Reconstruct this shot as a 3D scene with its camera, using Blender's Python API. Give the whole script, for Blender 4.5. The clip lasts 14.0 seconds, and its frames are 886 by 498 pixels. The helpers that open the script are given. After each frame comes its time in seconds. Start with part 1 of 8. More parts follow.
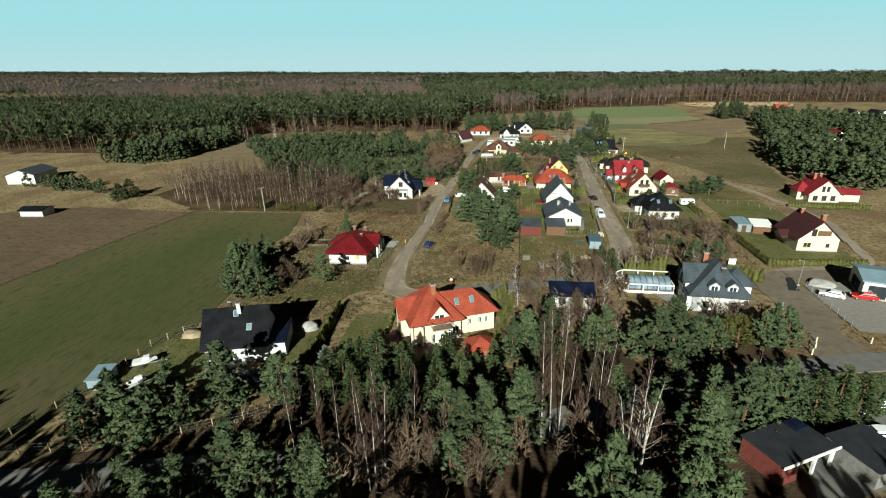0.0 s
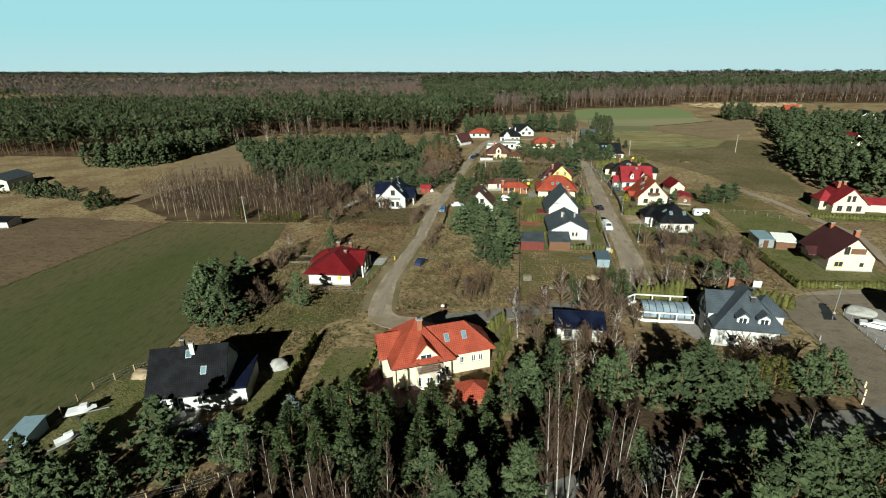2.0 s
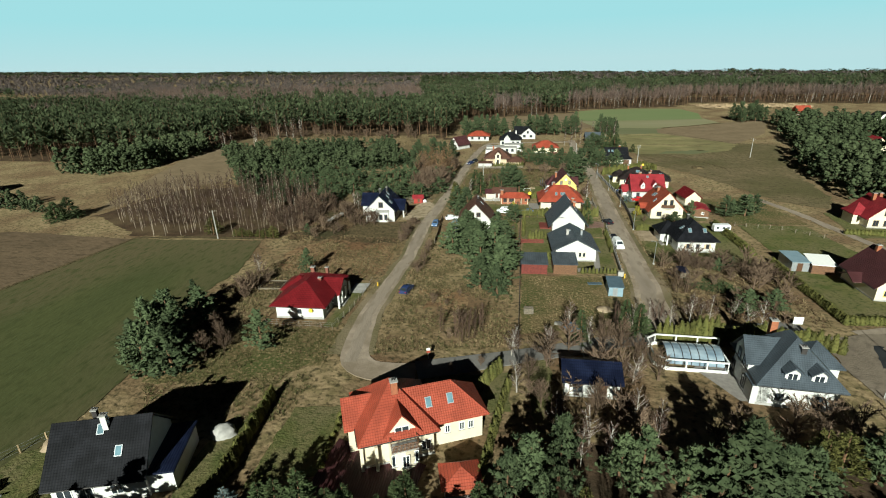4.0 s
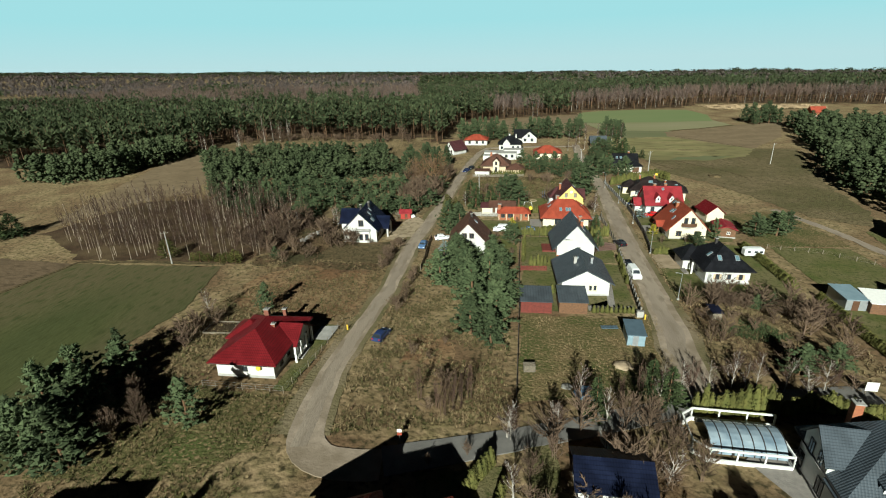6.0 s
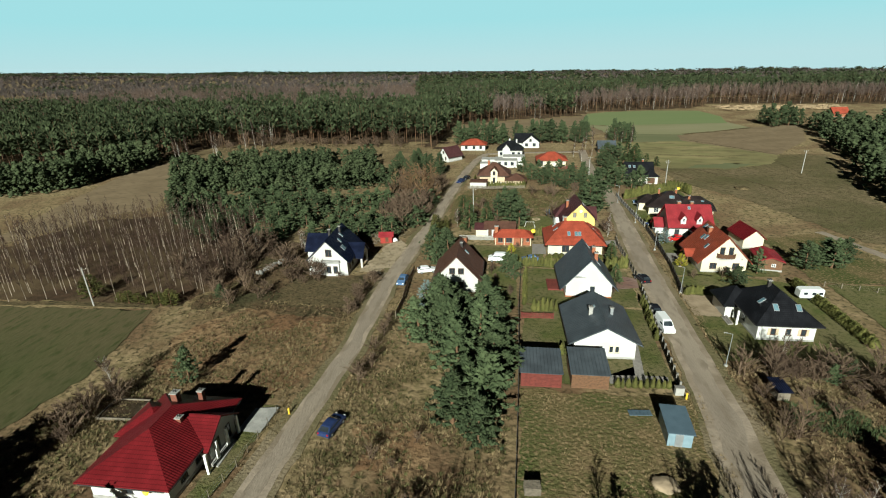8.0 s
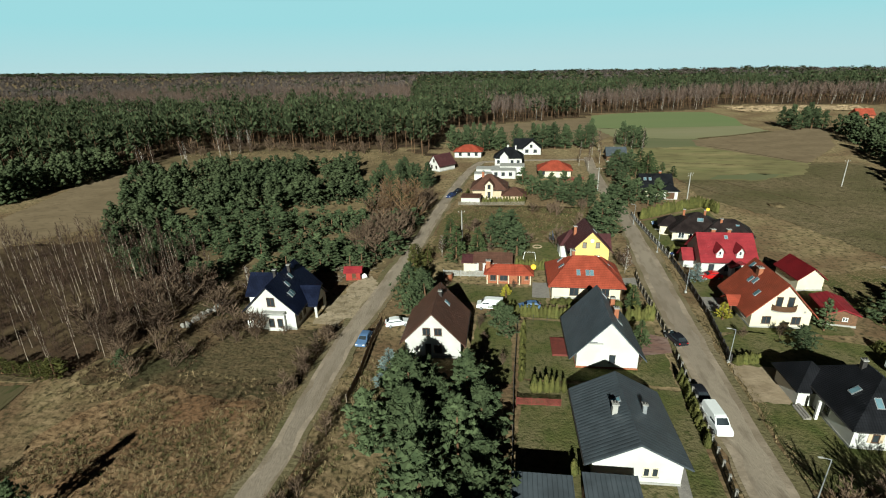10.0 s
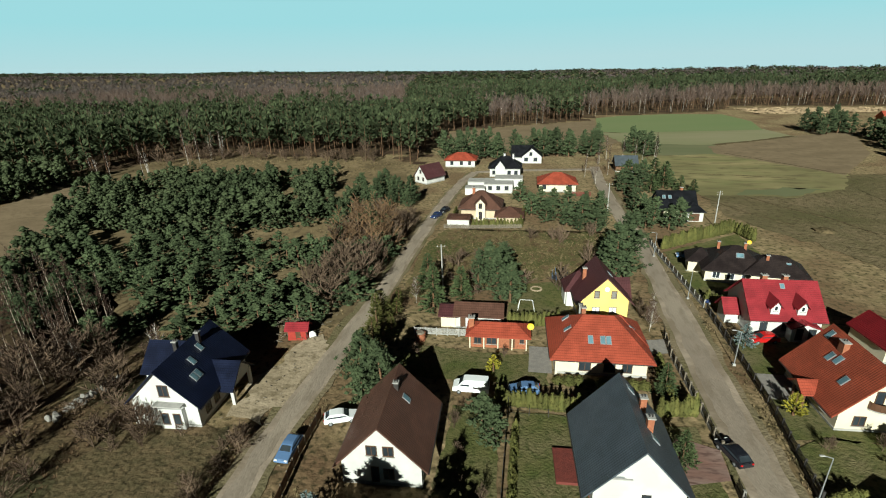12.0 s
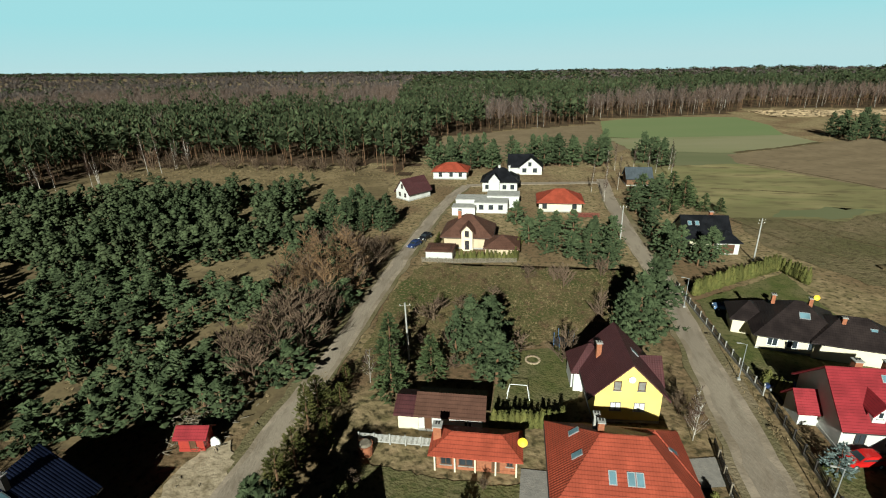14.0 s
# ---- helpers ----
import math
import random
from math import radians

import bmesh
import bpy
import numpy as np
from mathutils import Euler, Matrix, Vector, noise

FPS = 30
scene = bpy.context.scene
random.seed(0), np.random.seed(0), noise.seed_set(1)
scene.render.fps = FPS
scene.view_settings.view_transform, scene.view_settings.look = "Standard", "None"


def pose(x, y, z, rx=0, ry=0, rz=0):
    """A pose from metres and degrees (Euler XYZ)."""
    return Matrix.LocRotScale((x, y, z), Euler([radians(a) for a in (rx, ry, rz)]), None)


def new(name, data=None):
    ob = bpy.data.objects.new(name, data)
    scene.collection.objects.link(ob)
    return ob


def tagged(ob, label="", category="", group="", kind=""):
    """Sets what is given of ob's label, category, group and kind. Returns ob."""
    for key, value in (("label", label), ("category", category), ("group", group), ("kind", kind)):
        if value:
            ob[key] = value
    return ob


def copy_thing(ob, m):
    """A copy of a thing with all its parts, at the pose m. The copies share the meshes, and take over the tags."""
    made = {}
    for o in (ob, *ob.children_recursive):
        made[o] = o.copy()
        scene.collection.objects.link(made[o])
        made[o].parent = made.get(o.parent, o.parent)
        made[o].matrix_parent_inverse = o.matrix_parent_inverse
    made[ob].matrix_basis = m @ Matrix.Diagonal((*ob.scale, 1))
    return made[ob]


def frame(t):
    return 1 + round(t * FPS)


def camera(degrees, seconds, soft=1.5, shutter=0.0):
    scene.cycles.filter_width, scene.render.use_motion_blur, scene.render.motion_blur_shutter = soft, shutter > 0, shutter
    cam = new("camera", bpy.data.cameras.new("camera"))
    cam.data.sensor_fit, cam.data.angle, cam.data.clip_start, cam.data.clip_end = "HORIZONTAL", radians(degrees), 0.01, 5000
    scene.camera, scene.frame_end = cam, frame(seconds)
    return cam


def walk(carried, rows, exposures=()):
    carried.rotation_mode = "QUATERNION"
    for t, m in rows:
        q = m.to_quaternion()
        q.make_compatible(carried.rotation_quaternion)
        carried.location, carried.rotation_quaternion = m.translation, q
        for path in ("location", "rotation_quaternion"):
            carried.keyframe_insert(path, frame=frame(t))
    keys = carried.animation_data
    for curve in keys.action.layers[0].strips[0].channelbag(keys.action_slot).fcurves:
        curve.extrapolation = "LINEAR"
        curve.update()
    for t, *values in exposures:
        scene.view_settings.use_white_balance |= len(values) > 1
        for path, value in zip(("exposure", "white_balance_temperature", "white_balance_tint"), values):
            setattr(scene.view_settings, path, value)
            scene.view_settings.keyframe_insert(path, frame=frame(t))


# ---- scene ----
cam = camera(84.7, 14.0, soft=1.1)
METRES, EYE, TILT, LEAN, TURN = 149.2, 46.0, 0.0, 0.0, 8.5
ROWS = [
    (0.0, 0.0, 0.0, 0.0, -0.44, -21.08, 1.13),
    (0.5, 0.0035, 0.0185, -0.0003, -0.39, -21.07, 1.14),
    (1.0, 0.007, 0.0384, -0.0006, -0.35, -21.07, 1.13),
    (1.5, 0.0108, 0.0599, -0.0009, -0.32, -21.08, 1.15),
    (2.0, 0.0145, 0.0829, -0.001, -0.29, -21.08, 1.16),
    (2.5, 0.0182, 0.1072, -0.0012, -0.27, -21.09, 1.18),
    (3.0, 0.0224, 0.1327, -0.0016, -0.24, -21.1, 1.19),
    (5.5, 0.0485, 0.2814, -0.0048, -0.06, -21.1, 1.29),
    (6.0, 0.0543, 0.3167, -0.0059, -0.05, -21.11, 1.31),
    (6.5, 0.0606, 0.3541, -0.0072, 0.01, -21.11, 1.34),
    (7.0, 0.0668, 0.3933, -0.0085, 0.04, -21.12, 1.37),
    (7.5, 0.0734, 0.4336, -0.0098, 0.07, -21.13, 1.39),
    (8.0, 0.0801, 0.475, -0.0112, 0.12, -21.15, 1.43),
    (10.5, 0.1188, 0.6859, -0.0194, 0.3, -21.16, 1.52),
    (11.0, 0.127, 0.7282, -0.0208, 0.34, -21.17, 1.52),
    (11.5, 0.1357, 0.7708, -0.0221, 0.4, -21.17, 1.53),
    (12.0, 0.144, 0.8132, -0.0234, 0.44, -21.17, 1.54),
    (12.5, 0.1524, 0.8559, -0.0247, 0.47, -21.18, 1.54),
    (13.0, 0.161, 0.8987, -0.026, 0.51, -21.17, 1.55),
    (13.5, 0.1695, 0.9411, -0.0273, 0.56, -21.17, 1.56),
    (14.0, 0.1781, 0.9834, -0.0286, 0.61, -21.16, 1.56),
]
walk(cam, [(t, pose(0, 0, EYE, TILT, LEAN, TURN) @ pose(METRES * x, METRES * y, METRES * z, 90 + pitch, roll, yaw)) for t, x, y, z, yaw, pitch, roll in ROWS],
     exposures=[(0.0, 0.8, 6000, -4), (8.0, 0.81, 6000, -4), (10.5, 0.73, 5960, -4), (12.5, 0.75, 5960, -4), (14.0, 0.78, 6000, -4)])

# ---- world and light ----
SUN_AZ, SUN_EL = -3.0, 25.0      # shadows run ahead of the camera
world = bpy.data.worlds.new("sky_world")
scene.world = world
world.use_nodes = True
wn = world.node_tree.nodes
sky = wn.new("ShaderNodeTexSky")
sky.sky_type, sky.sun_disc = "NISHITA", False
sky.sun_elevation, sky.sun_rotation = radians(SUN_EL), radians(180 - SUN_AZ)
sky.air_density, sky.dust_density, sky.ozone_density = 0.6, 0.0, 2.0
soft_sky = wn.new("ShaderNodeHueSaturation")
soft_sky.inputs["Saturation"].default_value, soft_sky.inputs["Value"].default_value = 0.8, 0.045
world.node_tree.links.new(sky.outputs[0], soft_sky.inputs["Color"])
sky_dir, sky_z, low_sky, haze = wn.new("ShaderNodeTexCoord"), wn.new("ShaderNodeSeparateXYZ"), wn.new("ShaderNodeMapRange"), wn.new("ShaderNodeMix")
haze.data_type = "RGBA"                      # pale cyan haze low over the horizon
low_sky.inputs[1].default_value, low_sky.inputs[2].default_value, low_sky.inputs[3].default_value, low_sky.inputs[4].default_value = 0.105, 0.14, 0.95, 0.0
world.node_tree.links.new(sky_dir.outputs["Generated"], sky_z.inputs[0])
world.node_tree.links.new(sky_z.outputs[2], low_sky.inputs[0])
world.node_tree.links.new(low_sky.outputs[0], haze.inputs[0])
world.node_tree.links.new(soft_sky.outputs[0], haze.inputs[6])
band, tone = wn.new("ShaderNodeMapRange"), wn.new("ShaderNodeMix")
tone.data_type = "RGBA"                      # greyer at the skyline, clearer cyan above it
band.inputs[2].default_value = 0.07
world.node_tree.links.new(sky_z.outputs[2], band.inputs[0])
world.node_tree.links.new(band.outputs[0], tone.inputs[0])
tone.inputs[6].default_value, tone.inputs[7].default_value = (7.5, 9.8, 10.1, 1), (5.9, 9.8, 10.3, 1)
world.node_tree.links.new(tone.outputs[2], haze.inputs[7])
world.node_tree.links.new(haze.outputs[2], wn["Background"].inputs[0])
wn["Background"].inputs[1].default_value = 0.044
sun_data = bpy.data.lights.new("sun", "SUN")
sun_data.energy, sun_data.angle, sun_data.color = 5.0, radians(0.55), (1.0, 0.93, 0.82)
sun = new("sun", sun_data)
sun.rotation_euler = (radians(90 - SUN_EL), 0, radians(SUN_AZ))


# ---- materials ----
def mat(name, c1, c2, scale=1.0, rough=0.85, bump=0.2, c3=None, scale2=0.12, c4=None, scale4=1.2, metal=0.0, vary=0.0, sheen=0.0, bscale=None, spec=0.3, island=False, stretch=(1.0, 1.0, 1.0)):
    """Two or three colours mixed by noise at two sizes, with a fine relief."""
    m = bpy.data.materials.new(name)
    m.use_nodes = True
    t = m.node_tree
    n, L = t.nodes, t.links.new
    b = n["Principled BSDF"]
    b.inputs["Roughness"].default_value, b.inputs["Metallic"].default_value = rough, metal
    b.inputs["Specular IOR Level"].default_value = spec
    if sheen:                                # fuzz of grass seen along the ground
        b.inputs["Sheen Weight"].default_value, b.inputs["Sheen Roughness"].default_value = sheen, 0.45
        b.inputs["Sheen Tint"].default_value = (*[min(1.0, v * 4) for v in c1], 1)
    co = n.new("ShaderNodeTexCoord")
    geo = n.new("ShaderNodeNewGeometry")
    place = geo.outputs["Position"]
    if stretch != (1.0, 1.0, 1.0):
        sm = n.new("ShaderNodeVectorMath")
        sm.operation = "MULTIPLY"
        sm.inputs[1].default_value = stretch
        L(place, sm.inputs[0])
        place = sm.outputs[0]

    def noise_at(s, detail=4.0):
        q = n.new("ShaderNodeTexNoise")
        q.inputs["Scale"].default_value, q.inputs["Detail"].default_value = s, detail
        L(place, q.inputs["Vector"])
        return q.outputs["Fac"]

    def steep(sock, lo, hi):
        r = n.new("ShaderNodeMapRange")
        r.inputs[1].default_value, r.inputs[2].default_value = lo, hi
        L(sock, r.inputs[0])
        return r.outputs[0]

    def mix(fac, a, c, mode="MIX"):
        x = n.new("ShaderNodeMix")
        x.data_type, x.blend_type = "RGBA", mode
        if isinstance(fac, float):
            x.inputs[0].default_value = fac
        else:
            L(fac, x.inputs[0])
        for k, v in ((6, a), (7, c)):
            if isinstance(v, tuple):
                x.inputs[k].default_value = (*v, 1)
            else:
                L(v, x.inputs[k])
        return x.outputs[2]

    col = mix(steep(noise_at(scale), 0.35, 0.65), c1, c2)
    if c3:
        col = mix(steep(noise_at(scale2, 3.0), 0.42, 0.62), col, c3)
    if c4:
        col = mix(steep(noise_at(scale4, 5.0), 0.5, 0.68), col, c4)
    if vary:
        info = n.new("ShaderNodeObjectInfo")
        h = n.new("ShaderNodeHueSaturation")
        h.inputs["Saturation"].default_value = 1.0
        v = n.new("ShaderNodeMapRange")
        v.inputs[3].default_value, v.inputs[4].default_value = 1 - vary, 1 + vary
        L(geo.outputs["Random Per Island"] if island else info.outputs["Random"], v.inputs[0])
        L(v.outputs[0], h.inputs["Value"])
        L(col, h.inputs["Color"])
        col = h.outputs[0]
    L(col, b.inputs["Base Color"])
    if bump:
        u = n.new("ShaderNodeBump")
        u.inputs["Strength"].default_value, u.inputs["Distance"].default_value = bump, 0.3
        L(noise_at(bscale or scale * 4), u.inputs["Height"])
        L(u.outputs[0], b.inputs["Normal"])
    m["made"] = 1
    return m


def tile_mat(name, c1, c2, row=0.34, col=0.3, rough=0.5, depth=0.05, metal=0.0, seams=False):
    """Roof covering: rows that follow the slope, columns along it, in the roof's own axes."""
    m = mat(name, c1, c2, scale=0.9, rough=rough, bump=0.0, metal=metal, spec=0.18, c3=tuple(0.72 * v for v in c1), scale2=0.5)
    t = m.node_tree
    n, L = t.nodes, t.links.new
    co = n.new("ShaderNodeTexCoord")
    sep, nor = n.new("ShaderNodeSeparateXYZ"), n.new("ShaderNodeSeparateXYZ")
    L(co.outputs["Object"], sep.inputs[0])
    L(co.outputs["Normal"], nor.inputs[0])

    def op(kind, a, c=None):
        q = n.new("ShaderNodeMath")
        q.operation = kind
        for k, v in ((0, a), (1, c)):
            if v is None:
                continue
            if isinstance(v, float):
                q.inputs[k].default_value = v
            else:
                L(v, q.inputs[k])
        return q.outputs[0]

    ax, ay = op("ABSOLUTE", nor.outputs[0]), op("ABSOLUTE", nor.outputs[1])
    pick = op("GREATER_THAN", ax, ay)
    along = op("ADD", op("MULTIPLY", pick, sep.outputs[1]), op("MULTIPLY", op("SUBTRACT", 1.0, pick), sep.outputs[0]))
    rows = op("FRACT", op("DIVIDE", sep.outputs[2], row * 0.65))
    cols = op("ABSOLUTE", op("SINE", op("MULTIPLY", along, math.pi / col)))
    if seams:
        h = op("POWER", cols, 0.25)
    else:
        h = op("ADD", op("MULTIPLY", cols, 0.6), op("MULTIPLY", op("SUBTRACT", 1.0, rows), 0.8))
    u = n.new("ShaderNodeBump")
    u.inputs["Strength"].default_value, u.inputs["Distance"].default_value = 1.0, depth
    L(h, u.inputs["Height"])
    L(u.outputs[0], n["Principled BSDF"].inputs["Normal"])
    b = n["Principled BSDF"]
    old = b.inputs["Base Color"].links[0].from_socket
    x = n.new("ShaderNodeMix")
    x.data_type, x.blend_type = "RGBA", "MULTIPLY"
    dark = op("MULTIPLY", op("LESS_THAN", cols if seams else rows, 0.18), 0.5)
    L(dark, x.inputs[0])
    L(old, x.inputs[6])
    x.inputs[7].default_value = (0.25, 0.25, 0.25, 1)
    L(x.outputs[2], b.inputs["Base Color"])
    return m


def glass_mat(name, tint=(0.02, 0.025, 0.03)):
    m = mat(name, tint, tuple(1.6 * v for v in tint), scale=0.6, rough=0.08, bump=0.0, spec=0.6)
    return m


M = dict(
    soil_grass=mat("rough_meadow", (0.27, 0.2, 0.115), (0.14, 0.113, 0.056), scale=0.5, sheen=0.06, bump=1.0, c3=(0.13, 0.083, 0.048), scale2=0.06, c4=(0.04, 0.034, 0.017), scale4=1.1, bscale=1.0, rough=1.0, spec=0.05),
    lawn=mat("lawn_grass", (0.07, 0.082, 0.026), (0.112, 0.103, 0.043), scale=0.35, sheen=0.06, bump=0.6, c3=(0.13, 0.112, 0.058), scale2=0.14, c4=(0.05, 0.056, 0.02), scale4=1.3, rough=1.0, spec=0.05, bscale=3.0),
    wheat=mat("winter_crop", (0.06, 0.066, 0.026), (0.05, 0.057, 0.023), scale=0.1, sheen=0.12, bump=0.5, c3=(0.086, 0.07, 0.039), scale2=0.03, c4=(0.043, 0.048, 0.019), scale4=0.9, stretch=(1.0, 0.35, 1.0), rough=1.0, spec=0.05, bscale=1.5),
    fallow=mat("fallow_land", (0.175, 0.135, 0.08), (0.13, 0.107, 0.058), scale=0.25, bump=0.9, c3=(0.1, 0.09, 0.043), scale2=0.035, c4=(0.075, 0.06, 0.033), scale4=0.7, rough=1.0, spec=0.05, bscale=1.5),
    plough=mat("ploughed_soil", (0.215, 0.163, 0.103), (0.165, 0.125, 0.078), scale=0.12, stretch=(0.6, 1.0, 1.0), bump=0.4, c4=(0.145, 0.11, 0.07), scale4=0.5, rough=1.0, spec=0.05, bscale=1.2),
    plough_dark=mat("dark_ploughed_soil", (0.125, 0.09, 0.058), (0.098, 0.073, 0.047), scale=0.2, stretch=(0.6, 1.0, 1.0), bump=0.5, c3=(0.15, 0.108, 0.068), scale2=0.03, c4=(0.085, 0.063, 0.04), scale4=0.6, rough=1.0, spec=0.05, bscale=1.2),
    mud=mat("brown_mud_road", (0.165, 0.135, 0.103), (0.135, 0.11, 0.084), scale=0.3, bump=0.3, c3=(0.19, 0.157, 0.12), scale2=0.08, c4=(0.12, 0.098, 0.075), scale4=0.7, rough=0.9, spec=0.15, bscale=3.0),
    puddle=mat("standing_water", (0.03, 0.032, 0.034), (0.04, 0.042, 0.044), scale=0.5, rough=0.05, bump=0.0, spec=0.6),
    field_green=mat("green_crop", (0.15, 0.19, 0.085), (0.165, 0.195, 0.092), scale=0.03, stretch=(0.3, 1.0, 1.0), bump=0.2, rough=1.0, spec=0.05),
    dull_crop=mat("dull_green_crop", (0.125, 0.135, 0.07), (0.15, 0.15, 0.083), scale=0.06, stretch=(0.3, 1.0, 1.0), bump=0.2, rough=1.0, spec=0.05),
    # far copy of the bare crowns, greyed to paint in distance haze
    far_bare=mat("hazed_bare_crowns", (0.118, 0.095, 0.086), (0.088, 0.076, 0.072), scale=0.01, bump=0.0, rough=0.95, vary=0.3, island=True, spec=0.05),
    larch=mat("russet_larch_twigs", (0.17, 0.105, 0.058), (0.125, 0.08, 0.046), scale=0.3, bump=0.0, rough=0.95, vary=0.2, spec=0.05),
    straw=mat("dry_pasture", (0.27, 0.225, 0.115), (0.175, 0.17, 0.076), scale=0.12, bump=0.5, c3=(0.16, 0.145, 0.07), scale2=0.04, stretch=(0.4, 1.0, 1.0), c4=(0.13, 0.11, 0.058), scale4=0.3, rough=1.0, spec=0.05),
    dirt_road=mat("packed_gravel", (0.26, 0.215, 0.17), (0.22, 0.183, 0.145), scale=0.5, bump=0.3, c3=(0.29, 0.243, 0.19), scale2=0.1, c4=(0.2, 0.163, 0.125), scale4=0.7, stretch=(1.0, 0.3, 1.0), rough=0.95, spec=0.1, bscale=5.0),
    tarmac=mat("old_tarmac", (0.12, 0.115, 0.108), (0.155, 0.148, 0.138), scale=0.7, bump=0.2, rough=0.85, bscale=8.0),
    rust_grass=mat("rusty_dead_grass", (0.285, 0.19, 0.108), (0.18, 0.12, 0.065), scale=0.45, bump=1.0, c3=(0.17, 0.1, 0.055), scale2=0.09, c4=(0.06, 0.04, 0.023), scale4=1.1, rough=1.0, spec=0.05, bscale=1.1),
    tan_grass=mat("bleached_grass", (0.23, 0.175, 0.098), (0.165, 0.125, 0.068), scale=0.12, bump=0.5, c3=(0.13, 0.1, 0.055), scale2=0.05, c4=(0.1, 0.075, 0.045), scale4=0.5, rough=1.0, spec=0.05),
    pale_crop=mat("pale_stubble", (0.23, 0.215, 0.13), (0.195, 0.195, 0.105), scale=0.05, bump=0.3, stretch=(0.25, 1.0, 1.0), rough=1.0, spec=0.05),
    beige=mat("beige_render", (0.5, 0.4, 0.28), (0.44, 0.35, 0.24), scale=0.6, bump=0.1, rough=0.9),
    rough_grass=mat("rough_grass", (0.105, 0.09, 0.04), (0.16, 0.118, 0.062), scale=0.45, bump=0.8, c3=(0.066, 0.076, 0.026), scale2=0.08, c4=(0.22, 0.158, 0.09), scale4=1.9, rough=1.0, spec=0.05, bscale=2.0),
    sandy=mat("straw_strewn_sand", (0.34, 0.275, 0.19), (0.25, 0.2, 0.132), scale=0.35, bump=0.5, c3=(0.38, 0.31, 0.22), scale2=0.12, c4=(0.17, 0.135, 0.085), scale4=0.6, rough=1.0, spec=0.05),
    sand=mat("pale_sand", (0.33, 0.26, 0.18), (0.24, 0.185, 0.125), scale=0.5, bump=0.3, rough=1.0, spec=0.05),
    drive_brick=mat("red_brick_paving", (0.2, 0.115, 0.092), (0.15, 0.09, 0.075), scale=0.5, stretch=(0.3, 1.0, 1.0), bump=0.2, c3=(0.24, 0.175, 0.15), scale2=0.25, c4=(0.11, 0.066, 0.056), scale4=2.2, rough=0.9, spec=0.15),
    paving=mat("grey_paving", (0.24, 0.22, 0.2), (0.19, 0.175, 0.16), scale=1.5, bump=0.2, rough=0.9),
    white=mat("white_render", (0.57, 0.57, 0.55), (0.52, 0.52, 0.5), scale=0.6, bump=0.08, rough=0.9, c3=(0.46, 0.46, 0.44), scale2=0.25),
    cream=mat("cream_render", (0.64, 0.58, 0.44), (0.57, 0.51, 0.38), scale=0.6, bump=0.08, rough=0.9),
    grey_render=mat("grey_render", (0.5, 0.5, 0.47), (0.44, 0.44, 0.42), scale=0.7, bump=0.1, rough=0.9),
    yellow=mat("yellow_render", (0.68, 0.53, 0.17), (0.62, 0.48, 0.15), scale=0.5, bump=0.08, rough=0.9),
    brick=mat("red_brick", (0.32, 0.12, 0.06), (0.24, 0.09, 0.05), scale=3.0, bump=0.4, rough=0.9),
    brick_dark=mat("dark_red_brick", (0.2, 0.075, 0.05), (0.15, 0.06, 0.042), scale=3.0, bump=0.4, rough=0.9),
    stone=mat("grey_stone", (0.22, 0.21, 0.19), (0.16, 0.15, 0.14), scale=2.0, bump=0.3, rough=0.9),
    # litter and soil, with the tree shade put into the near-black colour
    needle_litter=mat("shade_dark_litter_soil", (0.05, 0.035, 0.023), (0.036, 0.028, 0.018), scale=0.7, bump=0.5, c3=(0.075, 0.05, 0.032), scale2=0.15, rough=1.0, spec=0.05, bscale=2.0),
    wheel_track=mat("worn_wheel_track", (0.33, 0.27, 0.21), (0.26, 0.213, 0.165), scale=0.6, bump=0.2, c3=(0.2, 0.16, 0.117), scale2=0.15, rough=0.95, spec=0.1),
    # brown heath, its tones darkened to stand in for tree shade
    heath=mat("shade_toned_heath", (0.09, 0.064, 0.036), (0.14, 0.098, 0.056), scale=0.4, bump=0.8, c4=(0.035, 0.028, 0.016), scale4=1.0, c3=(0.06, 0.055, 0.028), scale2=0.1, rough=1.0, spec=0.05, bscale=1.2),
    felt=mat("black_roof_felt", (0.016, 0.018, 0.023), (0.024, 0.026, 0.032), scale=0.8, bump=0.1, rough=0.7),
    grove_twig=mat("purple_brown_twigs", (0.1, 0.064, 0.047), (0.07, 0.046, 0.036), scale=0.2, bump=0.0, rough=0.95, vary=0.3, spec=0.05),
    red_twig=mat("birch_twigs", (0.085, 0.054, 0.041), (0.062, 0.041, 0.032), scale=0.2, bump=0.0, rough=0.95, vary=0.25, spec=0.05),
    litter=mat("leaf_litter", (0.075, 0.047, 0.03), (0.045, 0.032, 0.021), scale=0.6, bump=0.5, c3=(0.1, 0.072, 0.042), scale2=0.1, rough=1.0, spec=0.05, bscale=2.0),
    ditch=mat("rank_ditch_grass", (0.078, 0.064, 0.034), (0.125, 0.093, 0.052), scale=0.6, bump=0.8, c4=(0.04, 0.033, 0.018), scale4=1.4, rough=1.0, spec=0.05, bscale=1.5),
    conc=mat("concrete", (0.36, 0.35, 0.33), (0.27, 0.265, 0.25), scale=1.0, bump=0.2, rough=0.9),
    wood=mat("brown_timber", (0.16, 0.085, 0.045), (0.11, 0.06, 0.035), scale=3.0, bump=0.3, rough=0.8),
    oldwood=mat("grey_timber", (0.2, 0.17, 0.13), (0.13, 0.11, 0.085), scale=3.0, bump=0.3, rough=0.9),
    red_paint=mat("bright_red_paint", (0.3, 0.034, 0.024), (0.25, 0.03, 0.022), scale=2.0, bump=0.1, rough=0.6),
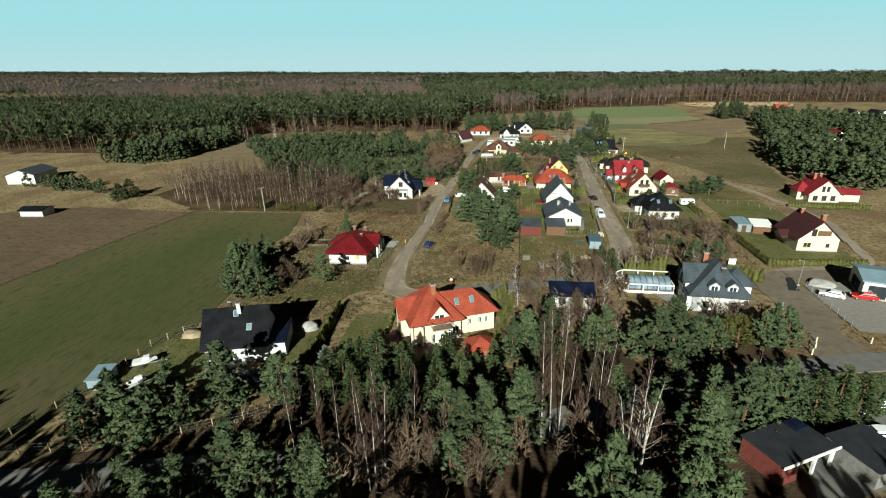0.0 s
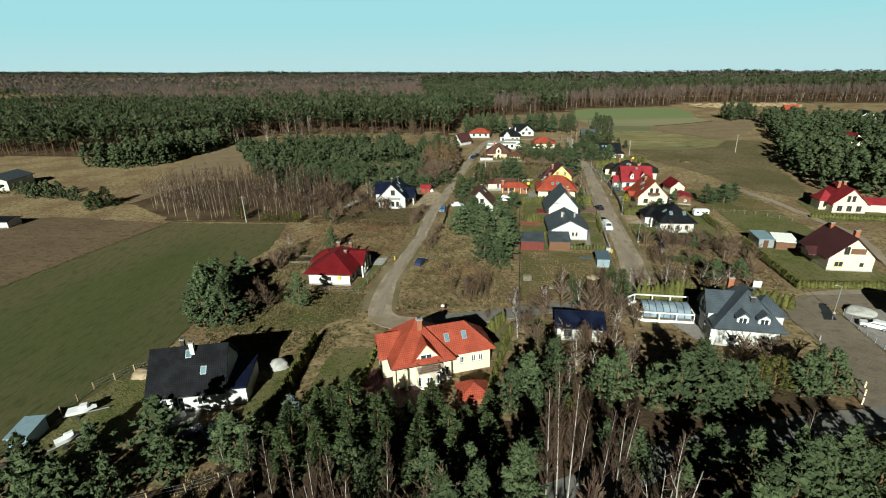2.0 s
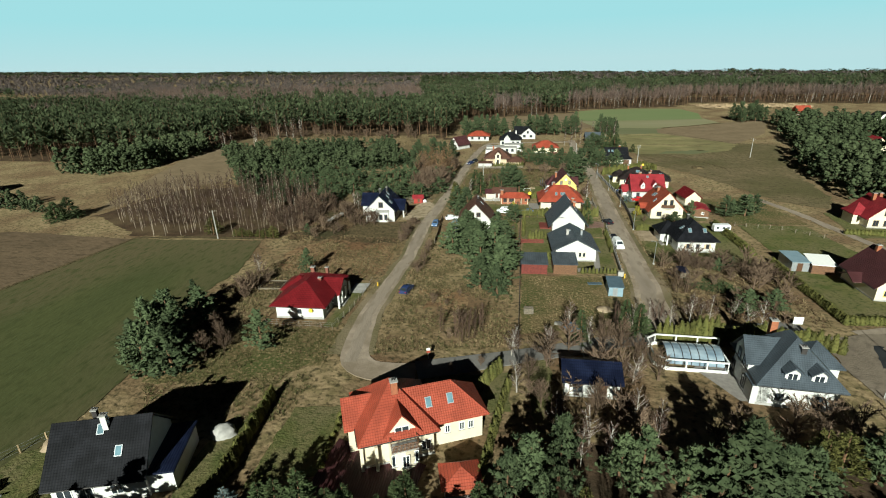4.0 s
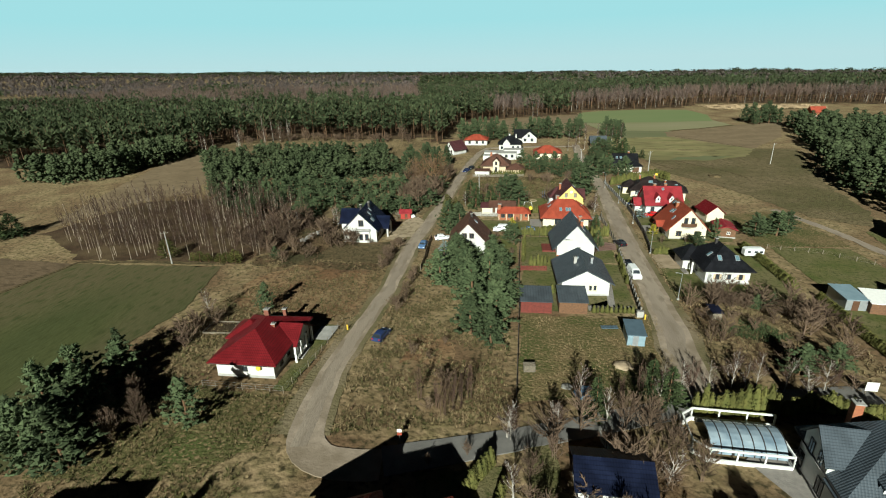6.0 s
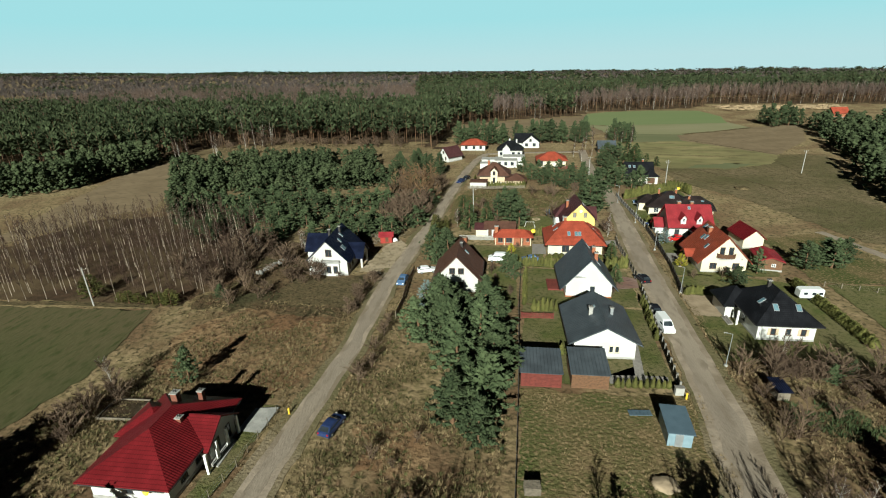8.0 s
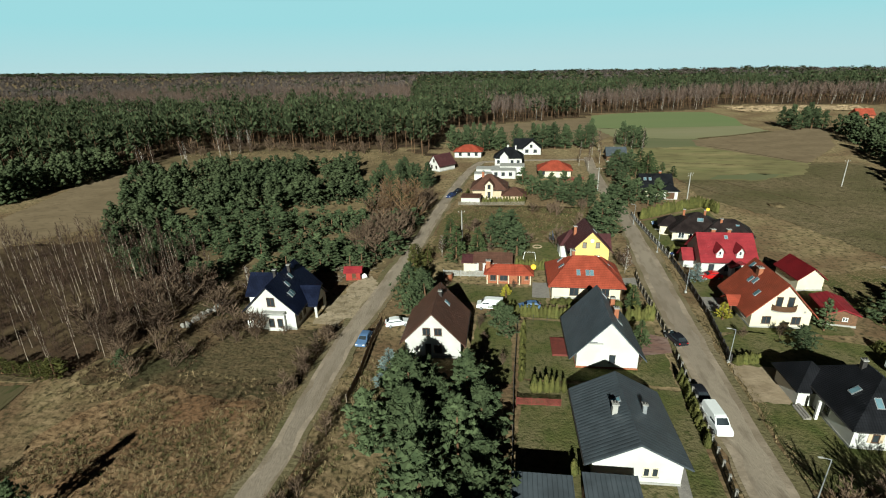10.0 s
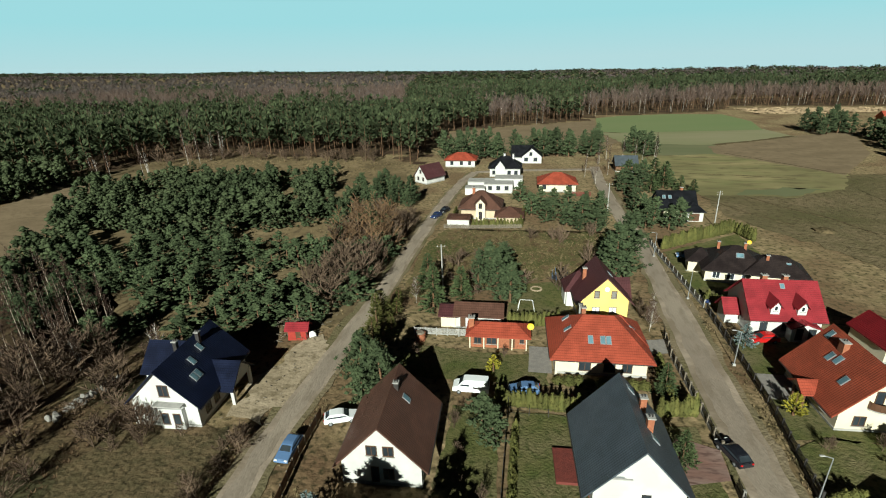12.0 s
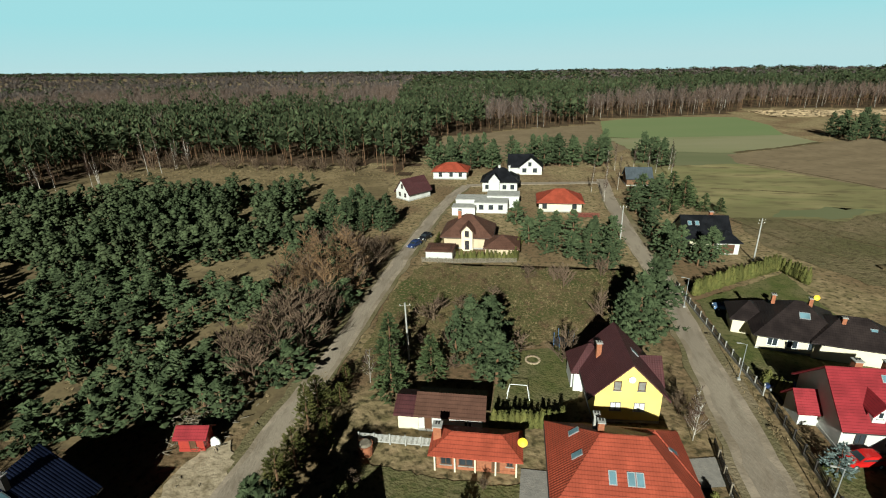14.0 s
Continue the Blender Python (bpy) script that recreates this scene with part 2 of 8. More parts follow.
    redwood=mat("red_timber", (0.15, 0.036, 0.028), (0.11, 0.028, 0.022), scale=2.0, bump=0.3, rough=0.8),
    white_paint=mat("white_paint", (0.8, 0.8, 0.78), (0.74, 0.74, 0.72), scale=2.0, bump=0.0, rough=0.5),
    dark_paint=mat("dark_paint", (0.03, 0.028, 0.028), (0.045, 0.04, 0.038), scale=2.0, bump=0.0, rough=0.5),
    brown_paint=mat("brown_paint", (0.1, 0.05, 0.028), (0.075, 0.04, 0.022), scale=2.0, bump=0.0, rough=0.5),
    metal=mat("galvanised_steel", (0.42, 0.44, 0.46), (0.35, 0.37, 0.39), scale=1.5, bump=0.05, rough=0.45, metal=0.6),
    blue_tin=mat("blue_grey_sheet", (0.24, 0.33, 0.39), (0.2, 0.285, 0.34), scale=1.0, bump=0.1, rough=0.5, metal=0.2),
    blue_roof=mat("dull_blue_sheet", (0.1, 0.145, 0.185), (0.085, 0.125, 0.16), scale=1.0, bump=0.1, rough=0.5, metal=0.2),
    tarp=mat("blue_tarp", (0.08, 0.2, 0.38), (0.11, 0.25, 0.42), scale=1.5, bump=0.5, rough=0.5),
    glass=glass_mat("window_glass"),
    # pale blue base colour paints the sky's reflection onto the roof panes
    sky_glass=glass_mat("sky_reflecting_tint", (0.09, 0.15, 0.18)),
    rubber=mat("black_rubber", (0.02, 0.02, 0.02), (0.03, 0.03, 0.03), scale=5.0, bump=0.0, rough=0.8),
    roof_black=tile_mat("black_tiles", (0.009, 0.0095, 0.012), (0.014, 0.0145, 0.018), rough=0.5),
    roof_umber=tile_mat("umber_black_tiles", (0.022, 0.016, 0.016), (0.03, 0.022, 0.021), rough=0.5),
    roof_navy=tile_mat("navy_tiles", (0.007, 0.01, 0.027), (0.01, 0.014, 0.035), rough=0.45),
    roof_orange=tile_mat("orange_tiles", (0.34, 0.07, 0.04), (0.275, 0.056, 0.033), rough=0.55),
    roof_maroon=tile_mat("maroon_sheet_tiles", (0.15, 0.012, 0.016), (0.12, 0.01, 0.013), rough=0.4),
    roof_red=tile_mat("red_sheet_tiles", (0.25, 0.026, 0.034), (0.225, 0.023, 0.03), rough=0.5, depth=0.015),
    roof_brick=tile_mat("brick_red_tiles", (0.28, 0.064, 0.035), (0.21, 0.048, 0.027), rough=0.55),
    roof_brown=tile_mat("brown_tiles", (0.115, 0.058, 0.042), (0.09, 0.046, 0.034), rough=0.55),
    roof_plum=tile_mat("plum_tiles", (0.08, 0.03, 0.032), (0.06, 0.024, 0.027), rough=0.5),
    roof_grey=tile_mat("slate_grey_sheet", (0.074, 0.09, 0.108), (0.062, 0.076, 0.092), rough=0.45, metal=0.1),
    roof_steel=tile_mat("grey_metal_seams", (0.086, 0.1, 0.116), (0.072, 0.086, 0.1), rough=0.4, metal=0.2, seams=True, col=0.5),
    needles=mat("pine_needles", (0.037, 0.052, 0.024), (0.066, 0.085, 0.04), scale=0.9, bump=0.0, rough=0.9, vary=0.28, spec=0.15),
    needles_far=mat("wood_needles", (0.036, 0.048, 0.023), (0.055, 0.068, 0.033), scale=0.05, bump=0.0, rough=0.95, vary=0.4, island=True, spec=0.1),
    spruce=mat("spruce_needles", (0.042, 0.06, 0.024), (0.06, 0.078, 0.032), scale=0.8, bump=0.0, rough=0.9, vary=0.2, spec=0.15),
    blue_spruce=mat("blue_spruce_needles", (0.16, 0.2, 0.19), (0.12, 0.155, 0.15), scale=0.8, bump=0.0, rough=0.9, spec=0.15),
    thuja=mat("thuja_foliage", (0.066, 0.07, 0.02), (0.105, 0.1, 0.03), scale=0.9, bump=0.0, rough=0.9, vary=0.25, spec=0.15),
    gold=mat("golden_foliage", (0.3, 0.26, 0.03), (0.22, 0.2, 0.03), scale=1.0, bump=0.0, rough=0.9, spec=0.15),
    bark=mat("pine_bark", (0.16, 0.09, 0.05), (0.1, 0.065, 0.042), scale=2.0, bump=0.4, rough=0.95, spec=0.1),
    birch=mat("birch_bark", (0.46, 0.43, 0.39), (0.24, 0.215, 0.19), scale=1.6, bump=0.2, rough=0.9, spec=0.1),
    twig=mat("bare_twigs", (0.135, 0.095, 0.066), (0.095, 0.066, 0.048), scale=0.2, bump=0.0, rough=0.95, vary=0.3, spec=0.05),
    alder=mat("alder_bark", (0.42, 0.36, 0.29), (0.24, 0.195, 0.155), scale=0.4, bump=0.0, rough=0.95, vary=0.35, island=True, spec=0.05),
    verge=mat("worn_verge", (0.15, 0.125, 0.07), (0.108, 0.098, 0.048), scale=0.4, bump=0.6, c3=(0.2, 0.16, 0.105), scale2=0.1, rough=1.0, spec=0.05, bscale=2.0),
    grass_green=mat("meadow_grass", (0.088, 0.085, 0.035), (0.066, 0.066, 0.027), scale=0.25, bump=0.5, rough=1.0, vary=0.14, island=True, spec=0.05),
    twig_far=mat("bare_crowns", (0.14, 0.1, 0.082), (0.098, 0.077, 0.068), scale=0.02, bump=0.0, rough=0.95, vary=0.3, island=True, spec=0.05),
    drygrass=mat("dry_grass", (0.25, 0.187, 0.107), (0.128, 0.1, 0.051), scale=0.25, bump=0.5, rough=1.0, vary=0.2, island=True, spec=0.05),
    russet=mat("russet_shrub", (0.115, 0.074, 0.044), (0.09, 0.06, 0.036), scale=0.3, bump=0.0, rough=1.0, vary=0.18, island=True, spec=0.05),
    car_navy=mat("navy_car_paint", (0.02, 0.035, 0.1), (0.025, 0.04, 0.11), scale=3.0, bump=0.0, rough=0.25, spec=0.6),
    car_blue=mat("blue_car_paint", (0.09, 0.16, 0.3), (0.1, 0.17, 0.31), scale=3.0, bump=0.0, rough=0.25, spec=0.6),
    car_white=mat("white_car_paint", (0.75, 0.77, 0.78), (0.72, 0.74, 0.75), scale=3.0, bump=0.0, rough=0.3, spec=0.6),
    car_black=mat("black_car_paint", (0.012, 0.013, 0.018), (0.016, 0.017, 0.022), scale=3.0, bump=0.0, rough=0.2, spec=0.6),
    car_red=mat("red_car_paint", (0.42, 0.012, 0.012), (0.4, 0.012, 0.012), scale=3.0, bump=0.0, rough=0.25, spec=0.6),
    sat_yellow=mat("yellow_dish", (0.7, 0.45, 0.04), (0.65, 0.42, 0.04), scale=3.0, bump=0.0, rough=0.5),
    logs=mat("cut_timber", (0.4, 0.3, 0.18), (0.28, 0.2, 0.12), scale=0.8, bump=0.2, rough=0.9, vary=0.3, island=True),
)


# ---- mesh helpers ----
def obj(name, bm, material, parent=None, label="", smooth=False):
    me = bpy.data.meshes.new(name)
    bmesh.ops.recalc_face_normals(bm, faces=bm.faces[:]) if len(bm.faces) < 4000 else None
    bm.to_mesh(me)
    bm.free()
    for k in (material if isinstance(material, (list, tuple)) else [material]):
        me.materials.append(k)
    if smooth:
        me.polygons.foreach_set("use_smooth", [True] * len(me.polygons))
    ob = new(name, me)
    if parent:
        ob.parent = parent
    if label:
        ob["label"] = label
    return ob


def part(name, bm, material, parent, label=""):
    return obj(name, bm, material, parent, label)


def raw(name, verts, faces, material, parent=None, smooth=False):
    me = bpy.data.meshes.new(name)
    me.from_pydata(verts, [], faces)
    me.update()
    me.materials.append(material)
    if smooth:
        me.polygons.foreach_set("use_smooth", [True] * len(me.polygons))
    ob = new(name, me)
    if parent:
        ob.parent = parent
    return ob


def box(bm, x0, y0, z0, x1, y1, z1, m=None, bevel=0.0):
    r = bmesh.ops.create_cube(bm, size=1)
    vs = r["verts"]
    for v in vs:
        v.co = Vector(((x0 + x1) / 2 + v.co.x * (x1 - x0), (y0 + y1) / 2 + v.co.y * (y1 - y0), (z0 + z1) / 2 + v.co.z * (z1 - z0)))
    if bevel:
        es = list({e for v in vs for e in v.link_edges})
        r = bmesh.ops.bevel(bm, geom=es, offset=bevel, segments=1, affect="EDGES")
        vs = list({v for f in r["faces"] for v in f.verts} | {v for v in vs if v.is_valid})
    if m is not None:
        for v in vs:
            v.co = m @ v.co
    return bm


def cyl(bm, p, q, r0, r1, n=8):
    """A tapered rod from p to q."""
    p, q = Vector(p), Vector(q)
    d = (q - p).normalized()
    a = d.orthogonal().normalized()
    c = d.cross(a)
    lo, hi = [], []
    for i in range(n):
        k = 2 * math.pi * i / n
        w = a * math.cos(k) + c * math.sin(k)
        lo.append(bm.verts.new(p + w * r0))
        hi.append(bm.verts.new(q + w * r1))
    for i in range(n):
        bm.faces.new((lo[i], lo[(i + 1) % n], hi[(i + 1) % n], hi[i]))
    bm.faces.new(lo[::-1])
    bm.faces.new(hi)


def prism(bm, poly, z0, z1):
    lo = [bm.verts.new((x, y, z0)) for x, y in poly]
    hi = [bm.verts.new((x, y, z1)) for x, y in poly]
    n = len(poly)
    for i in range(n):
        bm.faces.new((lo[i], lo[(i + 1) % n], hi[(i + 1) % n], hi[i]))
    bm.faces.new(lo[::-1])
    bm.faces.new(hi)


def thing(name, label, category, m=None, group="", kind=""):
    ob = tagged(new(name), label, category, group, kind)
    if m is not None:
        ob.matrix_basis = m
    return ob


def ground_z(x, y):
    """The land: level round the village, rolling off gently to the far woods."""
    r = math.hypot(x, y - 150)
    w = min(1.0, max(0.0, (r - 330) / 2000))
    w = w * w * (3 - 2 * w)
    v = min(1.0, max(0.0, (r - 600) / 700))
    return w * (27 - 0.0206 * y - 0.0168 * x) + w * 9 * noise.noise((x * 0.0016, y * 0.0016, 0)) + v * v * 6 * noise.noise((x * 0.0026, y * 0.0042, 7))


# ---- ground, fields and roads ----
def ground_sheet():
    def steps(lo, hi, near0, near1, fine, grow):
        a = list(np.arange(near0, near1 + 0.01, fine))
        s = fine
        while a[-1] < hi:
            s *= grow
            a.append(a[-1] + s)
        s = fine
        while a[0] > lo:
            s *= grow
            a.insert(0, a[0] - s)
        return a
    xs, ys = steps(-4000, 4000, -130, 130, 4.0, 1.12), steps(-900, 4600, 0, 340, 4.0, 1.12)
    verts = []
    for y in ys:
        for x in xs:
            verts.append((x, y, ground_z(x, y) + 0.04 * noise.noise((x * 0.13, y * 0.13, 5)) - 0.09))
    k = len(xs)
    faces = [(j * k + i, j * k + i + 1, (j + 1) * k + i + 1, (j + 1) * k + i) for j in range(len(ys) - 1) for i in range(k - 1)]
    return tagged(raw("ground", verts, faces, M["soil_grass"], smooth=True), "rough brown meadow land with dry grass", "ground", kind="structure")


def ribbon(name, pts, width, material, z=0.03, label="", wobble=0.25, cat="road"):
    """A strip of road along a line, with ragged edges; pts: (x, y) or (x, y, width)."""
    line = []
    for i in range(len(pts) - 1):
        a, b = pts[i], pts[i + 1]
        n = max(1, int(math.hypot(b[0] - a[0], b[1] - a[1]) / 1.5))
        for j in range(n):
            f = j / n
            wa, wb = (a[2] if len(a) > 2 else width), (b[2] if len(b) > 2 else width)
            line.append((a[0] + f * (b[0] - a[0]), a[1] + f * (b[1] - a[1]), wa + f * (wb - wa)))
    line.append((*pts[-1][:2], pts[-1][2] if len(pts[-1]) > 2 else width))
    for _ in range(5):
        line = [line[0]] + [tuple((line[i - 1][k] + 2 * line[i][k] + line[i + 1][k]) / 4 for k in range(3)) for i in range(1, len(line) - 1)] + [line[-1]]
    verts, faces = [], []
    for i, (x, y, w) in enumerate(line):
        a, b = line[max(0, i - 1)], line[min(len(line) - 1, i + 1)]
        d = Vector((b[0] - a[0], b[1] - a[1])).normalized()
        s = Vector((d.y, -d.x))
        for side in (-1, 1):
            r = w / 2 + wobble * noise.noise((x * 0.3, y * 0.3, side * 9))
            p = Vector((x, y)) + s * side * r
            verts += [(p.x, p.y, z), (p.x, p.y, z - 0.3)]
        if i:
            k = 4 * (i - 1)
            faces += [(k, k + 4, k + 6, k + 2), (k + 1, k + 5, k + 4, k), (k + 2, k + 6, k + 7, k + 3)]
    return tagged(raw(name, verts, faces, material), label, cat, kind="structure")


def patch(name, poly, material, z, label, cat="field", rag=0.6):
    """A field or yard: an outline with ragged edges, a thin slab."""
    ring = []
    for i in range(len(poly)):
        a, b = poly[i], poly[(i + 1) % len(poly)]
        n = max(1, int(math.hypot(b[0] - a[0], b[1] - a[1]) / (0.8 if a[1] < 260 and rag > 0.3 else 2.0)))
        for j in range(n):
            x, y = a[0] + (b[0] - a[0]) * j / n, a[1] + (b[1] - a[1]) * j / n
            k = 0.45 if rag > 0.3 else 0.0
            ring.append((x + rag * noise.noise((x * 0.25, y * 0.25, 3)) + k * noise.noise((x * 1.3, y * 1.3, 1)), y + rag * noise.noise((x * 0.25, y * 0.25, 7)) + k * noise.noise((x * 1.3, y * 1.3, 9))))
    bm = bmesh.new()
    lo = [bm.verts.new((x, y, ground_z(x, y) + z)) for x, y in ring]
    f = bm.faces.new(lo)
    bmesh.ops.triangulate(bm, faces=[f])
    ob = obj(name, bm, material)
    if ob.data.polygons[0].normal.z < 0:
        ob.data.flip_normals()
    return tagged(ob, label, cat, kind="structure")


ground_sheet()
patch("field", [(-64, 40), (-62, 63), (-58.5, 72), (-60, 92), (-66, 111), (-64, 126), (-69, 147), (-107, 145), (-112, 115), (-116, 86), (-124, 40)], M["wheat"], 0.0, "winter crop field with thin green rows", "field")
patch("field", [(-107.5, 145), (-112.5, 115), (-116.5, 86), (-124.5, 40), (-260, 40), (-230, 120), (-150, 148)], M["plough_dark"], 0.0, "bare brown ploughed field beside the crop", "field")
patch("field", [(-142, 168), (-162, 225), (-182, 290), (-172, 306), (-142, 262), (-122, 216), (-133, 202)], M["plough"], -0.02, "bare brown slope between pine belts", "field")
patch("field", [(56, 504), (75, 517), (112, 526), (148, 521), (151, 478), (141, 437), (100, 432), (60, 428), (48, 432)], M["field_green"], 0.15, "soft green crop field before the woods", "field", 0.3)
patch("field", [(48, 431), (60, 427), (60, 432), (100, 436), (143, 441), (146, 410), (97, 383), (75, 386), (55, 390)], M["pale_crop"], 0.1, "pale stubble strip below the green crop", "field", 1.5)
patch("field", [(50, 360), (55, 394), (75, 391), (98, 388), (95, 360), (67, 355)], M["dull_crop"], 0.04, "dull olive strip beside the pasture", "field", 1.5)
patch("field", [(93, 380), (140, 412), (182, 426), (152, 360), (119, 317), (90, 361)], M["plough"], 0.05, "brown ploughed field behind the ditch", "field", 1.0)
patch("field", [(52, 330), (50, 365), (67, 361), (95, 364), (121, 319), (107, 296), (89, 285), (61, 285), (56, 300)], M["straw"], 0.03, "pale dry pasture with mown streaks", "field", 2.5)
patch("field", [(61, 286), (89, 286), (106, 297), (119, 319), (140, 318), (114, 243), (106, 205), (98, 190), (86, 200), (76, 235), (66, 252), (60, 262)], M["fallow"], 0.0, "tan fallow field behind the houses", "field", 2.0)
patch("field", [(-40, 425), (-44, 432), (-5, 460), (45, 485), (55, 503), (47, 432), (54, 395), (40, 372), (-36, 366)], M["plough"], 0.05, "tan bare field behind the far houses", "field", 1.0)
patch("meadow", [(-176, 300), (-178, 336), (-136, 351), (-92, 345), (-57, 346), (-45, 330), (-40, 300), (-58, 298), (-95, 306), (-140, 300)], M["tan_grass"], 0.02, "bleached tan grass along the wood's edge", "meadow", 3.0)
patch("meadow", [(72, 287), (92, 287), (100, 294), (92, 297), (76, 293)], M["dull_crop"], 0.06, "green strip of young grass in the pasture", "meadow", 3.0)

for pts in ([(-26, 95, 8), (-27.3, 110, 6), (-25.2, 138, 5), (-26, 165, 5.4), (-24.4, 194, 5.6), (-22.8, 226, 5.2), (-20.3, 283, 5), (-16, 316, 5)], [(28, 113, 8.5), (29.8, 131, 7.5), (29.9, 147, 6.6), (30.4, 186, 6.6), (31.6, 206, 6.8), (32.6, 241, 5.6), (31.6, 304, 5)]):
    ribbon("verge", pts, 5, M["verge"], 0.02, "worn earth verge of the gravel road", 0.7, "verge")
ROAD_A = [(-14, 91.5, 5), (-21, 90.5, 5), (-25, 93, 5), (-26, 99, 4.4), (-27, 110, 3.6), (-25.2, 138, 3.1), (-25.6, 152), (-26, 165), (-24.6, 183, 3.6), (-24.2, 194), (-23.2, 207), (-22.8, 226), (-21.8, 255), (-20.3, 283), (-18, 305), (-15, 318)]
road_a = ribbon("road", ROAD_A, 3.5, M["wheel_track"], 0.04, "pale packed gravel village road")
ROAD_B = [(27.5, 107, 5), (27.9, 115, 5), (29.2, 131, 4.4), (29.6, 147, 4.0), (29.9, 166, 4.0), (30.5, 186, 4.0), (31.2, 202, 4.0), (31.6, 218), (32.3, 241), (31.2, 267), (31.5, 304), (33, 330)]
road_b = ribbon("road", [(p[0], p[1], (p[2] if len(p) > 2 else 3.1) + 0.9) for p in ROAD_B], 3.6, M["wheel_track"], 0.04, "pale packed gravel village road")
for line, w in ((ROAD_A[2:], 2.1), (ROAD_B, 3.0)):
    ribbon("road_centre", [(p[0], p[1], w) for p in line], w, M["dirt_road"], 0.055, "greyer packed middle of the gravel road", 0.8, "road")
cross = ribbon("road", [(-14, 92, 5), (-3, 95.8, 4), (9.5, 100.5, 3.8), (27, 107.5, 4), (52, 112, 5)], 4, M["tarmac"], 0.06, "narrow grey lane across the plots")
main_road = ribbon("road", [(-120, 22), (-60, 36), (-18, 45.5), (2, 52), (21.5, 63), (37, 69), (51, 73), (80, 80), (140, 95)], 4.6, M["tarmac"], 0.05, "grey asphalt road below the trees")
plaza = patch("road", [(53, 109), (60, 111), (75, 113), (74, 106), (60, 106), (64, 95), (58, 84), (60, 76), (49, 73), (53, 86), (52, 100)], M["mud"], 0.045, "wide dusty gravel lane by the corner", "road")
patch("puddle", [(60.2, 107.3), (61.9, 107.4), (59.8, 100.7), (57.5, 100.9)], M["puddle"], 0.06, "shallow puddle on the muddy lane", "puddle", 0.5)
far_lane = ribbon("road", [(-15, 318), (2, 322), (33, 325)], 3.2, M["dirt_road"], 0.03, "pale gravel lane")
track = ribbon("road", [(60, 111), (84, 118), (92, 150), (86, 186), (80, 206)], 2.4, M["dirt_road"], 0.03, "pale earth track past the fields", wobble=0.5)

for pts, w in (([(-124, 40), (-116.3, 86), (-112.2, 115), (-107.3, 146)], 1.0), ([(-107, 146), (-88, 148), (-69, 148.5)], 1.6), ([(94, 361), (106, 342), (119, 319), (140, 318)], 0.9), ([(66, 318), (80, 316), (100, 311)], 0.6), ([(73, 285), (80, 272), (86, 264), (90, 250)], 0.7), ([(60, 284), (66, 268), (74, 256)], 0.5)):
    ribbon("ditch", pts, w, M["ditch"], 0.08, "shallow ditch with rank brown grass", 0.5, "ditch")
ribbon("verge", [(97, 384, 3.0), (120, 396, 2.2), (146, 412, 3.5)], 2.5, M["ditch"], 0.2, "dark brown rank strip along the field ditch", 1.0, "verge")


# ---- houses ----
def roof_gable(bm, w, d, eave, ridge, over=0.6, gable=0.5, th=0.22, axis="y"):
    """Two slabs; the ridge runs along local y (axis 'y') or x."""
    def put(u, v, z):
        return bm.verts.new((u, v, z) if axis == "y" else (v, u, z))
    hw, hl = (w / 2, d / 2) if axis == "y" else (d / 2, w / 2)
    k = (ridge - eave) / hw
    for s in (-1, 1):
        a = [(0, ridge), (s * (hw + over), eave - k * over)]
        vs = []
        for v in (-hl - gable, hl + gable):
            for u, z in a:
                vs.append(put(u, v, z + th))
                vs.append(put(u, v, z))
        for q in ((0, 2, 6, 4), (1, 5, 7, 3), (2, 3, 7, 6), (0, 1, 3, 2), (4, 6, 7, 5), (0, 4, 5, 1)):
            bm.faces.new([vs[i] for i in q])


def roof_hip(bm, w, d, eave, ridge, over=0.6, th=0.2, run=None, axis="y"):
    """A hipped roof with its ridge along the axis; run: how far the hips reach in."""
    hw, hl = w / 2 + over, d / 2 + over
    run = run or min(hw, hl)
    e = eave - 0.15
    r = [(0, -hl + run), (0, hl - run)] if axis == "y" else [(-hw + run, 0), (hw - run, 0)]
    b = [bm.verts.new((x, y, e)) for x, y in ((-hw, -hl), (hw, -hl), (hw, hl), (-hw, hl))]
    t = [bm.verts.new((x, y, e + th)) for x, y in ((-hw, -hl), (hw, -hl), (hw, hl), (-hw, hl))]
    p = [bm.verts.new((*q, ridge + th)) for q in r]
    for i in range(4):
        bm.faces.new((b[i], b[(i + 1) % 4], t[(i + 1) % 4], t[i]))
    bm.faces.new(b[::-1])
    if axis == "y":
        fs = ((t[0], t[1], p[0]), (t[1], t[2], p[1], p[0]), (t[2], t[3], p[1]), (t[3], t[0], p[0], p[1]))
    else:
        fs = ((t[0], t[1], p[1], p[0]), (t[1], t[2], p[1]), (t[2], t[3], p[0], p[1]), (t[3], t[0], p[0]))
    for f in fs:
        bm.faces.new(f)


def walls(bm, w, d, eave, ridge=None, axis="y", z0=-0.4):
    box(bm, -w / 2, -d / 2, z0, w / 2, d / 2, eave)
    if ridge:
        hw, hl = (w / 2, d / 2) if axis == "y" else (d / 2, w / 2)
        vs = []
        for v in (-hl, hl):
            for u, z in ((-hw, eave), (hw, eave), (0, ridge)):
                vs.append(bm.verts.new((u, v, z) if axis == "y" else (v, u, z)))
        for q in ((0, 1, 2), (3, 5, 4), (0, 2, 5, 3), (1, 4, 5, 2)):
            bm.faces.new([vs[i] for i in q])


def opening(house, face, u, z, w, h, W, D, frame_mat="white_paint", name="window", bars=1, off=0.0, pane="glass"):
    """A window or door on a wall: frame ring proud of it, pane set inside, a sill. face: s, n, e, w; u along the wall from its middle."""
    turn = {"s": 0, "e": 90, "n": 180, "w": 270}[face]
